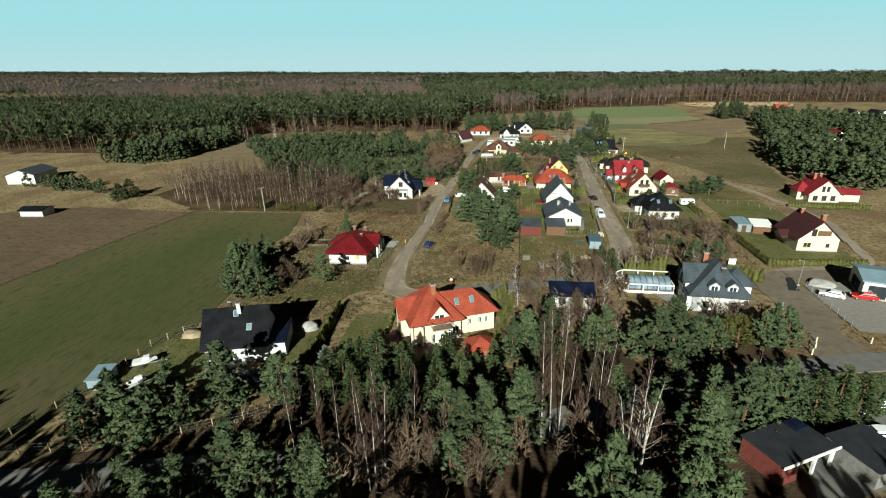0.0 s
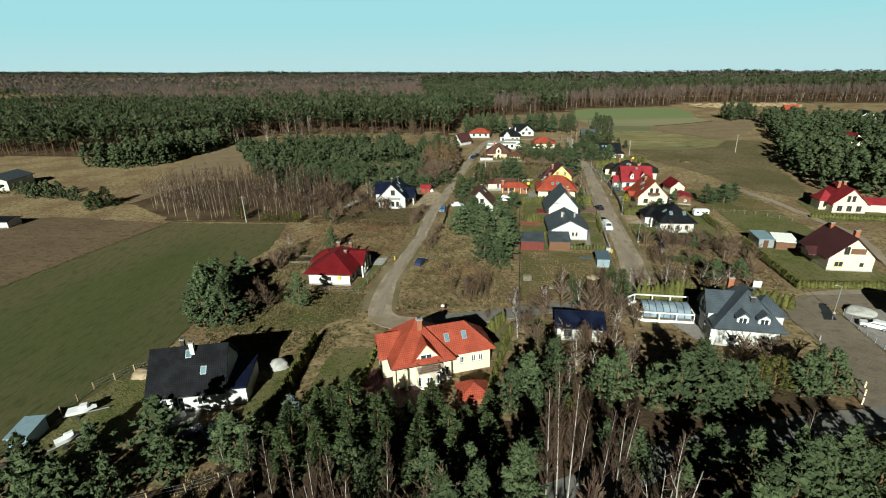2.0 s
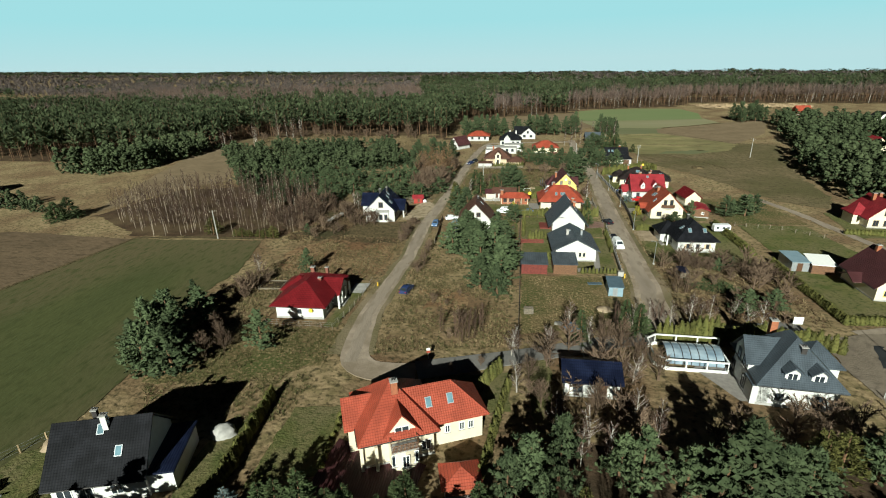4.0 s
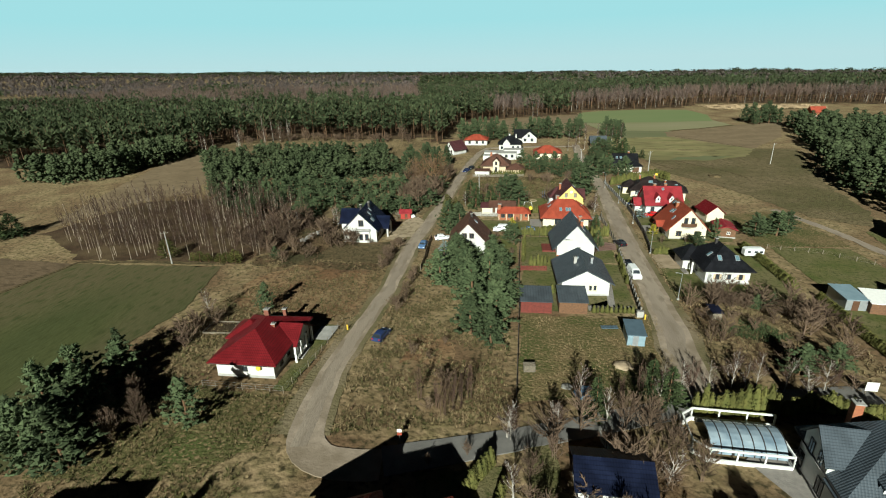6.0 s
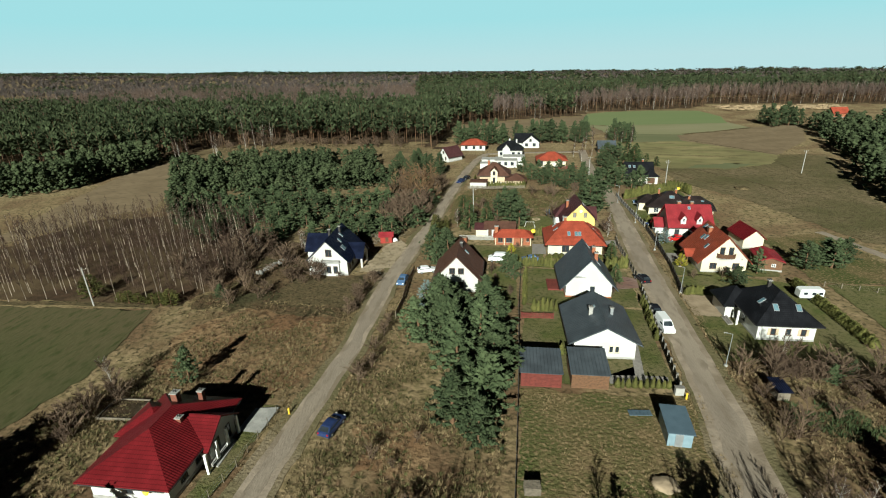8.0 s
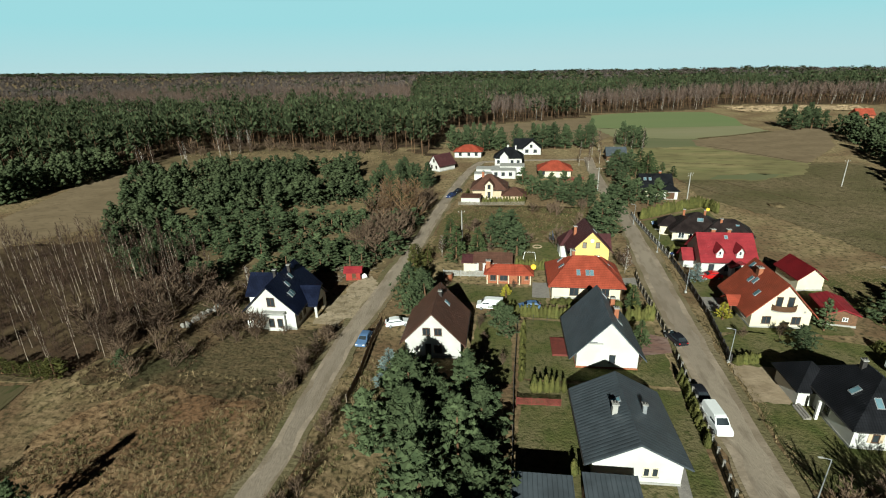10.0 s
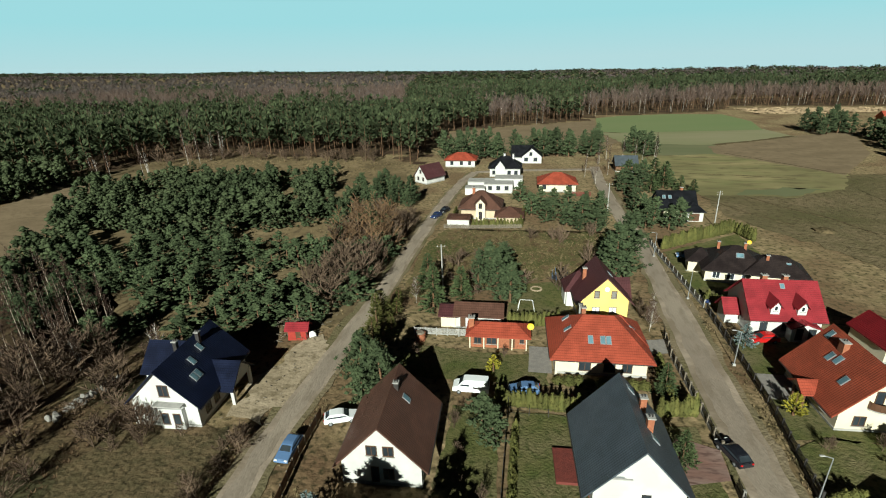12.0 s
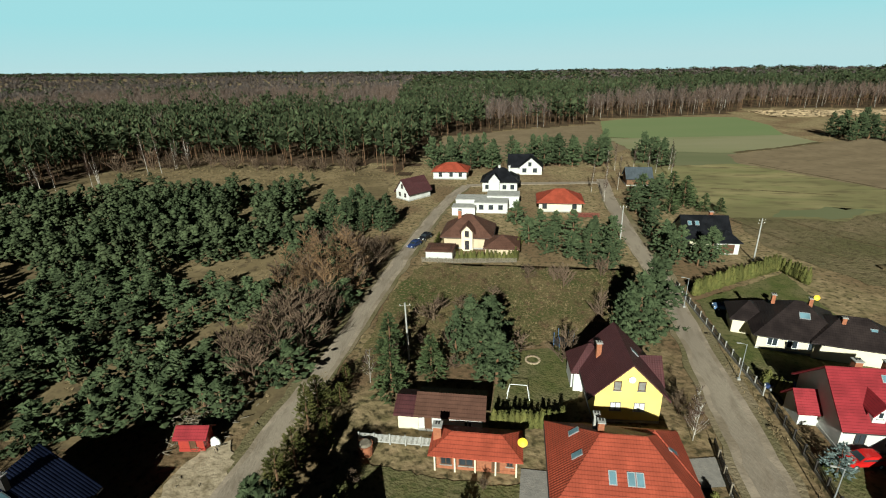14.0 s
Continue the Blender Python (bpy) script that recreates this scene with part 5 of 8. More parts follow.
            cv.append(Vector((math.cos(a) * k, math.sin(a) * k, 0.02 + h * 0.97 * f + rnd.uniform(-0.08, 0.05))))
    for i in range(rings - 1):
        for j in range(n):
            p, q = i * n + j, i * n + (j + 1) % n
            cf += [(p, q, q + n), (p, q + n, p + n)]
    for _ in range(sprays):
        f, a = rnd.random() ** 1.2 * 0.97, rnd.uniform(0, 6.283)
        d = Vector((math.cos(a), math.sin(a), 0))
        tuft(cv, cf, d * wide(f) * 0.9 + Vector((0, 0, h * f)), d * 0.5 + Vector((0, 0, 1)), size * rnd.uniform(0.7, 1.2), rnd, 3, 2.0)
    return tv, tf, cv, cf


def bare_parts(seed, h=9.0, spread=1.9, limbs=26, twigs=9, twig_r=0.012, stems=1, low=0.25, thin=1.0, steep=0.6, brown_limbs=False):
    """A leafless birch or alder: pale stem, thin rising limbs, a haze of twigs."""
    rnd = random.Random(seed)
    tv, tf, cv, cf = [], [], [], []
    for s in range(stems):
        bend = Vector((rnd.uniform(-1, 1), rnd.uniform(-1, 1), 0)) * (0.5 if stems == 1 else 1.1) * h / 9
        foot = Vector((rnd.uniform(-0.3, 0.3), rnd.uniform(-0.3, 0.3), 0)) if stems > 1 else Vector()
        hh = h * rnd.uniform(0.8, 1.0) if s else h
        at = lambda f: foot + bend * f ** 1.6 + Vector((0, 0, hh * f - 0.3))
        tube(tv, tf, [(at(f), thin * 0.012 * h * (1.04 - f) ** 0.9 + 0.008) for f in (0, 0.2, 0.4, 0.6, 0.8, 1.0)], 5)
        for i in range(limbs // stems):
            f = low + (0.97 - low) * (i + rnd.random()) / (limbs // stems)
            a = rnd.uniform(0, 6.283)
            L = spread * (1.15 - f) * rnd.uniform(0.6, 1.2) + 0.35
            p = at(f)
            d = Vector((math.cos(a), math.sin(a), rnd.uniform(steep, steep + 0.8))).normalized()
            m, q = p + d * L * 0.55, p + d * L + Vector((0, 0, 0.15 * L))
            tube(*((cv, cf) if brown_limbs else (tv, tf)), [(p, twig_r * 2.2), (m, twig_r * 1.5), (q, twig_r * 0.6)], 3)
            for k in range(twigs):
                g = rnd.uniform(0.25, 1.0)
                s0 = p + d * L * g
                e = (d + Vector((rnd.uniform(-1, 1), rnd.uniform(-1, 1), rnd.uniform(-0.2, 0.9))) * 0.8).normalized() * L * rnd.uniform(0.25, 0.55)
                w = e.cross(Vector((rnd.uniform(-1, 1), rnd.uniform(-1, 1), rnd.uniform(-1, 1)))).normalized() * twig_r * 1.8
                n = len(cv)
                cv += [s0 - w, s0 + w, s0 + e]
                cf.append((n, n + 1, n + 2))
    return tv, tf, cv, cf


def tree_kind(name, label, category, parts, m_trunk, m_crown, crown="crown"):
    """The first tree of a kind, kept as the model for its copies."""
    t = thing(name, label, category)
    raw("trunk", parts[0], parts[1], m_trunk, t)
    raw(crown, parts[2], parts[3], m_crown, t)
    return t


MODELS = {}


def plant(key, x, y, size=1.0, wide=None, z=0.0, group=""):
    """Put a tree of a kind at a place; the first use sets the model itself."""
    model, used = MODELS[key]
    rnd = random.Random(int(x * 131 + y * 977))
    w = (wide or size) * rnd.uniform(0.92, 1.08)
    m = pose(x, y, z + ground_z(x, y), rnd.uniform(-2, 2), rnd.uniform(-2, 2), rnd.uniform(0, 360)) @ Matrix.Diagonal((w, w, size, 1))
    if not used:
        MODELS[key][1] = True
        model.matrix_basis = m
        if group:
            model["group"] = group
        return model
    t = copy_thing(model, m)
    if group:
        t["group"] = group
    return t


for i in range(5):
    MODELS["pine%d" % i] = [tree_kind("pine_tree", "bushy blue-green Scots pine tree", "pine tree", pine_parts(i, 7.6, 1.9 + 0.2 * (i % 3), 12 + i % 3, clumps=3, core=0.3, sprays=2, size=0.38, blades=4, fat=0.85, bare=False), M["bark"], M["needles"]), False]
for i in range(3):
    MODELS["tall%d" % i] = [tree_kind("pine_tree", "tall dense blue-green Scots pine by the asphalt road", "pine tree", pine_parts(16 + i, 13.0, 2.3 + 0.2 * i, 17, 0.1, clumps=3, core=0.36, sprays=3, size=0.4, blades=4, fat=0.85), M["bark"], M["needles"]), False]
for i in range(4):
    MODELS["young%d" % i] = [tree_kind("pine_tree", "young bushy Scots pine among others", "pine tree", pine_parts(10 + i, 7.2, 1.75 + 0.2 * (i % 2), 10, 0.05, clumps=2, core=0.33, sprays=1, size=0.4, blades=4, fat=1.0, bare=False), M["bark"], M["needles"]), False]
for i in range(2):
    MODELS["spruce%d" % i] = [tree_kind("spruce_tree", "narrow dark green spruce tree", "spruce tree", spruce_parts(20 + i), M["bark"], M["spruce"]), False]
MODELS["bluespruce"] = [tree_kind("spruce_tree", "silvery blue spruce by the fence", "spruce tree", spruce_parts(30, 5.5, 2.2, 520, 0.6), M["bark"], M["blue_spruce"]), False]
for i in range(3):
    MODELS["thuja%d" % i] = [tree_kind("thuja_tree", "columnar olive-green thuja shrub", "thuja", thuja_parts(40 + i), M["bark"], M["thuja"]), False]
for i in range(2):
    MODELS["column%d" % i] = [tree_kind("conifer", "tall bushy olive-green garden conifer", "conifer", spruce_parts(34 + i, 5.4, 1.15, 620, 0.36, 0.45, 0.6), M["bark"], M["thuja"]), False]
MODELS["gold"] = [tree_kind("conifer", "golden-yellow clipped conifer on the lawn", "conifer", spruce_parts(45, 2.6, 0.9, 300, 0.35, 0.3), M["bark"], M["gold"]), False]
for i in range(4):
    MODELS["birch%d" % i] = [tree_kind("birch_tree", "leafless birch with a white trunk", "birch tree", bare_parts(50 + i, 10.5, 2.0, 30, 30, 0.0115, 1 + (i == 3) * 2, 0.28, 0.75, 1.15, i < 3), M["birch"], M["red_twig"]), False]
for i in range(3):
    MODELS["smallbirch%d" % i] = [tree_kind("birch_tree", "small leafless birch with pale fanning branches", "birch tree", bare_parts(90 + i, 6.2, 1.9, 28, 22, 0.0125, 1 + i % 2, 0.16, 0.55, 1.1), M["birch"], M["red_twig"]), False]
for i in range(2):
    MODELS["shrub%d" % i] = [tree_kind("bare_shrub", "leafless brown shrub in dry grass", "shrub", bare_parts(60 + i, 2.6, 1.3, 24, 15, 0.016, 4, 0.1), M["twig"], M["twig"]), False]
    MODELS["sapling%d" % i] = [tree_kind("birch_sapling", "slender red-brown leafless birch sapling clump", "sapling", bare_parts(74 + i, 3.4, 0.7, 40, 9, 0.009, 4, 0.2, 0.8, 1.8), M["red_twig"], M["red_twig"]), False]
    MODELS["broad%d" % i] = [tree_kind("bare_tree", "leafless spreading grey-brown tree", "tree", bare_parts(66 + i, 6.5, 3.4, 70, 16, 0.018, 3, 0.15), M["twig"], M["twig"]), False]


def inside(x, y, poly):
    c = False
    for i in range(len(poly)):
        (x0, y0), (x1, y1) = poly[i], poly[i - 1]
        if (y0 > y) != (y1 > y) and x < (x1 - x0) * (y - y0) / (y1 - y0) + x0:
            c = not c
    return c


def scatter(poly, gap, rnd, keep=1.0, clear=None):
    """Places inside an outline, about gap apart, jittered; clear(x, y) tells where nothing grows."""
    xs, ys = [p[0] for p in poly], [p[1] for p in poly]
    out = []
    y = min(ys)
    while y < max(ys):
        x = min(xs)
        while x < max(xs):
            px, py = x + rnd.uniform(-0.48, 0.48) * gap, y + rnd.uniform(-0.48, 0.48) * gap
            if inside(px, py, poly) and rnd.random() < keep and not (clear and clear(px, py)):
                out.append((px, py))
            x += gap
        y += gap
    return out


def merge(name, label, category, material, blocks, smooth=False):
    """Many small forms as one sheet of growth."""
    verts, faces, n = [], [], 0
    for v, f in blocks:
        verts.append(v)
        faces.append(f + n)
        n += len(v)
    V = np.concatenate(verts)
    F = np.concatenate(faces)
    me = bpy.data.meshes.new(name)
    k = F.shape[1]
    me.vertices.add(len(V))
    me.vertices.foreach_set("co", V.astype(np.float32).ravel())
    me.loops.add(F.size)
    me.loops.foreach_set("vertex_index", F.astype(np.int32).ravel())
    me.polygons.add(len(F))
    me.polygons.foreach_set("loop_start", np.arange(0, F.size, k, dtype=np.int32))
    me.polygons.foreach_set("loop_total", np.full(len(F), k, dtype=np.int32))
    me.update()
    me.validate()
    me.materials.append(material)
    return tagged(new(name, me), label, category, kind="stuff")


def tri_block(V, F):
    """Lists of vectors and faces as arrays, quads and triangles both as triangles."""
    T = []
    for f in F:
        T.append(f[:3])
        if len(f) == 4:
            T.append((f[0], f[2], f[3]))
    return np.array([tuple(v) for v in V]), np.array(T)


def placed(block, x, y, z, s, w, a):
    v, f = block
    c, q = math.cos(a), math.sin(a)
    out = np.empty_like(v)
    out[:, 0] = x + w * (c * v[:, 0] - q * v[:, 1])
    out[:, 1] = y + w * (q * v[:, 0] + c * v[:, 1])
    out[:, 2] = z + s * v[:, 2]
    return out, f


def conifer_block(seed, h=14.0, r=2.6, tiers=5, n=8, low=0.3):
    """A far pine: a ragged crown of jagged shelves."""
    rnd = random.Random(seed)
    V, F = [], []
    for _ in range(tiers * n):
        f = low + (0.98 - low) * rnd.random() ** 0.85
        a = rnd.uniform(0, 6.283)
        R = r * (math.sin(math.pi * (0.25 + 0.72 * (f - low) / (1 - low))) ** 0.8) * rnd.uniform(0.5, 1.1)
        p = Vector((math.cos(a) * R * 0.25, math.sin(a) * R * 0.25, h * f - 0.6))
        q = Vector((math.cos(a) * R, math.sin(a) * R, h * f + rnd.uniform(-0.2, 1.0)))
        s = Vector((-math.sin(a), math.cos(a), rnd.uniform(-0.3, 0.6))) * R * rnd.uniform(0.3, 0.55)
        k = len(V)
        V += [p, q - s, q + Vector((0, 0, 0.7)), q + s]
        F += [(k, k + 1, k + 2), (k, k + 2, k + 3)]
    return tri_block(V, F)


def trunk_block(h=13.0, r=0.16):
    V, F = [], []
    tube(V, F, [(Vector((0, 0, -0.5)), r), (Vector((0, 0, h)), r * 0.35)], 3)
    return tri_block(V, F)


def bare_block(seed, h=13.0, r=2.2, n=38, w=0.07, low=0.35):
    """A far leafless tree: a broom of thin rising twigs."""
    rnd = random.Random(seed)
    V, F = [], []
    for _ in range(n):
        f = low + (0.8 - low) * rnd.random()
        a = rnd.uniform(0, 6.283)
        L = h * rnd.uniform(0.16, 0.34)
        p = Vector((rnd.gauss(0, 0.25) * r * f, rnd.gauss(0, 0.25) * r * f, h * f))
        d = Vector((math.cos(a) * 0.55, math.sin(a) * 0.55, rnd.uniform(0.5, 1.1))).normalized()
        s = Vector((-math.sin(a), math.cos(a), 0)) * w * rnd.uniform(1.0, 2.4)
        k = len(V)
        V += [p - s, p + s, p + d * L]
        F.append((k, k + 1, k + 2))
    return tri_block(V, F)


for i in range(2):
    MODELS["larch%d" % i] = [tree_kind("larch_tree", "leafless russet larch among the pines", "larch tree", bare_parts(230 + i, 6.0, 1.7, 44, 12, 0.016, 1, 0.08, 0.8, 0.1, True), M["larch"], M["larch"]), False]


# young pines between the left road and the wood
rnd = random.Random(11)
YOUNG = [(-82, 184), (-60, 180), (-50, 186), (-39, 191), (-27.5, 194), (-26, 215), (-25.5, 237), (-32, 238), (-44, 256), (-48, 272), (-56, 288), (-70, 303), (-105, 306), (-140, 300), (-160, 278), (-136, 246), (-108, 205)]


def glade(x, y):
    """Open grass among the young pines: a track and some clearings."""
    line = np.interp(y, [190, 196, 204, 218, 228, 246, 260, 282], [-55.5, -55.8, -56.6, -55, -51, -50, -66, -81])
    return (abs(x - line) < (2.4 if y < 246 else 3.0)) or noise.noise((x * 0.045, y * 0.045, 2)) > 0.22


patch("heath", YOUNG, M["tan_grass"], -0.03, "tan heath grass under the young pines", "ground", 2.0)
young = scatter(YOUNG, 3.9, rnd, 0.95, glade)
near = [p for p in young if p[1] < 232 and p[0] > -90]
far = [p for p in young if not (p[1] < 232 and p[0] > -90)]
for x, y in near[:300]:
    plant("young%d" % rnd.randrange(4), x, y, rnd.uniform(0.6, 0.95), rnd.uniform(1.05, 1.4), group="young pines by the road")
mid_pines = [tri_block(*pine_parts(80 + i, 7.0, 1.9, 8, 0.05, clumps=1, core=0.56, sprays=1, size=0.7, blades=3, fat=1.3, bare=False)[2:]) for i in range(4)]
far += near[300:]
merge("young_pine_wood", "thicket of young blue-green pines", "pine wood", M["needles_far"],
      [placed(mid_pines[rnd.randrange(4)], x, y, ground_z(x, y), rnd.uniform(0.65, 1.05), rnd.uniform(1.0, 1.35), rnd.uniform(0, 6.28)) for x, y in far])

# the great woods
LEFT_EDGE = [(-700, 240), (-300, 252), (-240, 254), (-205, 280), (-180, 303), (-177, 338), (-136, 353), (-92, 347), (-57, 348), (-45, 332), (-42, 345), (-46, 430), (-5, 462), (45, 487), (60, 520), (112, 531), (160, 546), (175, 580), (230, 575), (300, 560), (420, 540), (800, 520)]
WOODS = LEFT_EDGE + [(900, 1000), (-1100, 1000), (-900, 300)]
def wood_floor():
    """Leaf litter under the front of the great wood, laid cell by cell on the land."""
    V, F, cell = [], [], 6.0
    for j in range(40, 110):
        for i in range(-72, 72):
            x, y = i * cell, j * cell
            if inside(x + 9 * noise.noise((x * 0.08, y * 0.08, 1)), y + 9 * noise.noise((x * 0.08, y * 0.08, 6)) - 3, WOODS):
                k = len(V)
                V += [(x + a * 3.02, y + b * 3.02, ground_z(x + a * 3.02, y + b * 3.02) + 0.09) for a, b in ((-1, -1), (1, -1), (1, 1), (-1, 1))]
                F.append((k, k + 1, k + 2, k + 3))
    return tagged(raw("wood_floor", V, F, M["litter"]), "brown leaf litter under the great wood", "ground", kind="structure")


wood_floor()
con = [conifer_block(100 + i, 18.5, 2.9 + 0.3 * (i % 3), 6, 5, 0.34 + 0.1 * (i % 2)) for i in range(6)]
bar = [bare_block(120 + i, 17.0, 2.6, 40, 0.07, 0.4) for i in range(6)]
stem = trunk_block(17.0, 0.19)
stem_b = trunk_block(14.5, 0.15)


def depth_of(x, y):
    return math.hypot(x, y - 60)


def green_here(x, y):
    """Above nought where pines grow, below where the wood is leafless."""
    way, edge = x / (y - 60), y - np.interp(x, [p[0] for p in LEFT_EDGE[10:]], [p[1] for p in LEFT_EDGE[10:]])
    if x < -20 and y < 500:
        lean = 0.4
    elif way < -0.2:
        lean = -0.4 if y < 1500 else 0.15
    elif way < 0.1:
        lean = -0.25 if x > -30 and edge < 90 else 0.3 if y < 1300 else -0.1
    else:
        lean = -0.45 if edge < 70 else 0.15 if y < 1100 else -0.15
    return noise.noise((x * 0.011, y * 0.008, 4)) * 0.8 + 0.4 * noise.noise((x * 0.05, y * 0.04, 8)) + lean


gb, bb, tb, wb = [], [], [], []
for x, y in scatter(WOODS, 6.2, rnd, 0.95, lambda x, y: y > 760 or x < -560 or x > 560):
    z, s, a = ground_z(x, y), rnd.uniform(0.75, 1.15), rnd.uniform(0, 6.28)
    if green_here(x, y) + rnd.uniform(-0.22, 0.22) > 0.0:
        gb.append(placed(con[rnd.randrange(6)], x, y, z, s, s, a))
        tb.append(placed(stem, x, y, z, s, s, a))
    else:
        bb.append(placed(bar[rnd.randrange(6)], x, y, z, s, s * 1.1, a))
        (wb if rnd.random() < 0.16 else tb).append(placed(stem_b, x, y, z, s, s, a))
merge("pine_wood", "tall dark pine wood along the fields", "wood", M["needles_far"], gb)
merge("bare_wood", "leafless brown broadleaf wood", "wood", M["twig_far"], bb)
merge("wood_trunks", "pine and alder trunks of the wood", "wood", M["bark"], tb)
merge("birch_trunks", "pale birch trunks of the wood", "wood", M["birch"], wb)

# woods beyond, down to the skyline: coarser crowns
con2 = [conifer_block(140 + i, 15.0, 4.6, 3, 6, 0.35) for i in range(4)]
bar2 = [bare_block(150 + i, 14.0, 5.0, 30, 0.32, 0.4) for i in range(4)]
gb, bb = [], []
y, step = 700.0, 9.0
while y < 4200:
    half = 1.15 * y + 80
    x = -half
    while x < half * 0.75:
        px, py = x + rnd.uniform(-0.5, 0.5) * step, y + rnd.uniform(-0.5, 0.5) * step
        if py > 750 or abs(px) > 560:
            z, k = ground_z(px, py), step / 9.0
            s, a = rnd.uniform(0.8, 1.15), rnd.uniform(0, 6.28)
            if green_here(px, py) + rnd.uniform(-0.2, 0.2) > 0.0:
                gb.append(placed(con2[rnd.randrange(4)], px, py, z, s, s * k ** 0.8, a))
            else:
                bb.append(placed(bar2[rnd.randrange(4)], px, py, z, s, s * k ** 0.8, a))
        x += step
    y += step * 1.5
    step *= 1.035
merge("distant_pine_wood", "distant pine woods to the skyline", "wood", M["needles_far"], gb)
merge("distant_bare_wood", "distant leafless woods to the skyline", "wood", M["far_bare"], bb)


# ---- lawns, yards and paths ----
GROVE_FLOOR = [(-108, 147.5), (-66, 149.5), (-60, 160), (-61, 186), (-78, 200), (-96, 210), (-132, 200), (-138, 166)]
LAWN = "mown green lawn round the house"
for poly in ([(2.8, 132.5), (24.5, 133.5), (25.0, 157), (3.0, 157)], [(3.2, 157.5), (25.0, 158), (25.4, 174.5), (3.4, 174.5)], [(33.6, 141.5), (57, 142.5), (58, 172), (40, 175), (34.5, 172)],
             [(-5.2, 156), (1.8, 156), (1.8, 175), (-4.5, 175)], [(-15, 180.5), (8, 180.5), (8, 188), (-5, 188), (-14, 189.5)], [(-29.5, 67), (-21.5, 70), (-22.5, 82.5), (-29.5, 81)],
             [(-62, 50), (-50, 54), (-49, 66), (-55, 73), (-61, 68)], [(1.5, 197), (12.5, 198), (13, 216), (2, 213)], [(36, 174), (57, 175), (62, 196), (37, 196)],
             [(36, 212), (42, 205), (58, 212), (57, 248), (36.5, 234)], [(61, 117), (82, 117), (82, 140), (62, 142)], [(-34, 103.5), (-31.4, 103.5), (-30.6, 123), (-33, 123)], [(4, 82), (7, 82), (7, 99), (3, 97)],
             [(-6, 82), (1, 84), (1, 93), (-10, 91)], [(90, 163), (112, 163), (112, 185), (94, 186)], [(64, 145), (84, 145), (82, 172), (64, 172)], [(-36.5, 60), (-33.5, 60), (-34.5, 80), (-38, 72)]):
    patch("lawn", poly, M["lawn"], 0.015, LAWN, "lawn", 0.4)
patch("meadow", [(2.4, 105), (24, 110), (26, 131), (2.6, 131)], M["rough_grass"], 0.0, "rough green-brown grass plot", "meadow", 0.8)
patch("meadow", [(-47, 150), (-30, 152), (-29.5, 163), (-34, 166), (-47, 165)], M["ditch"], 0.005, "rough turned-over earth before the new house", "meadow", 1.0)
patch("meadow", [(-58, 190), (-53.6, 190), (-54.4, 204), (-52.6, 216), (-48.2, 228), (-47, 246), (-52.4, 247), (-53.2, 230), (-57.4, 218), (-59.4, 204)], M["tan_grass"], 0.01, "bleached grass glade among the young pines", "meadow", 1.6)
patch("meadow", [(-68, 246), (-74, 247), (-86, 282), (-78, 284)], M["tan_grass"], 0.01, "bleached grass glade among the young pines", "meadow", 2.0)
patch("meadow", [(-19, 205), (2, 214), (14, 218), (25, 222), (26.5, 246.5), (-17, 246), (-20, 230)], M["rough_grass"], 0.0, "overgrown olive-brown plot between the roads", "meadow", 1.5)
patch("meadow", [(-46, 124), (-30.4, 127), (-29.4, 147), (-50, 149), (-58, 141), (-54, 128)], M["rust_grass"], 0.0, "rusty dead grass behind the bungalow", "meadow", 2.5)
patch("meadow", [(-17, 113), (-9, 112), (-7.5, 118), (-12, 123), (-17.5, 121)], M["rust_grass"], 0.0, "rusty dead grass by the parked car", "meadow", 2.5)
# rough ground with the grove's shade held in its colour
patch("meadow", [(-64, 149.5), (-48, 149), (-29.6, 148), (-29.2, 163), (-33, 168), (-46, 167), (-50, 187), (-60, 187), (-58, 160)], M["heath"], -0.025, "rough brown ground darkened with painted shade beside the birch grove", "meadow", 2.0)
patch("grove_floor", GROVE_FLOOR, M["litter"], -0.03, "brown leaf litter under the birches", "ground", 2.0)
# litter sheet whose dark colour also carries the shade below the trees
patch("wood_floor", [(-75, 20), (-62, 38), (-46, 46), (-36, 52), (-31, 57), (-24, 64), (-10, 67), (3, 67), (8, 78), (20, 81), (20, 70), (38, 78), (46, 80), (46, 72), (20, 60), (38, 56), (30, 30), (-20, 20)], M["needle_litter"], 0.0, "needle litter under the trees, darkened with painted shade", "ground", 2.0)
patch("meadow", [(62, 173), (84, 173), (80, 205), (63, 200)], M["rough_grass"], 0.0, "tan rough grass beside the pasture track", "meadow", 1.5)
patch("driveway", [(-33.6, 169), (-28.6, 168), (-26.6, 176), (-26.0, 186), (-29, 190), (-33, 184)], M["sandy"], 0.03, "bare sandy driveway with straw beside the new house", "driveway", 2.6)
patch("driveway", [(33.6, 155.5), (33.5, 164.8), (40.6, 164.2), (40.8, 159.8), (38, 156)], M["sand"], 0.03, "pale sandy parking spot", "driveway", 1.0)
patch("driveway", [(20.6, 165), (26.4, 166.6), (26.8, 171), (22.5, 172.6), (20.6, 170)], M["drive_brick"], 0.04, "red-brown paved driveway", "driveway", 0.1)
patch("pavement", [(5.2, 183.6), (8.6, 183.6), (8.6, 190.5), (5.4, 190.5)], M["paving"], 0.04, "grey-pink paved path by the pavilion", "pavement", 0.05)
patch("pavement", [(22.4, 190), (27, 191), (26.8, 195), (22.4, 194)], M["paving"], 0.05, "pale concrete parking slabs", "pavement", 0.05)
patch("pavement", [(36.4, 181.5), (39, 181), (42, 187), (37, 187)], M["paving"], 0.05, "grey paved drive", "pavement", 0.1)
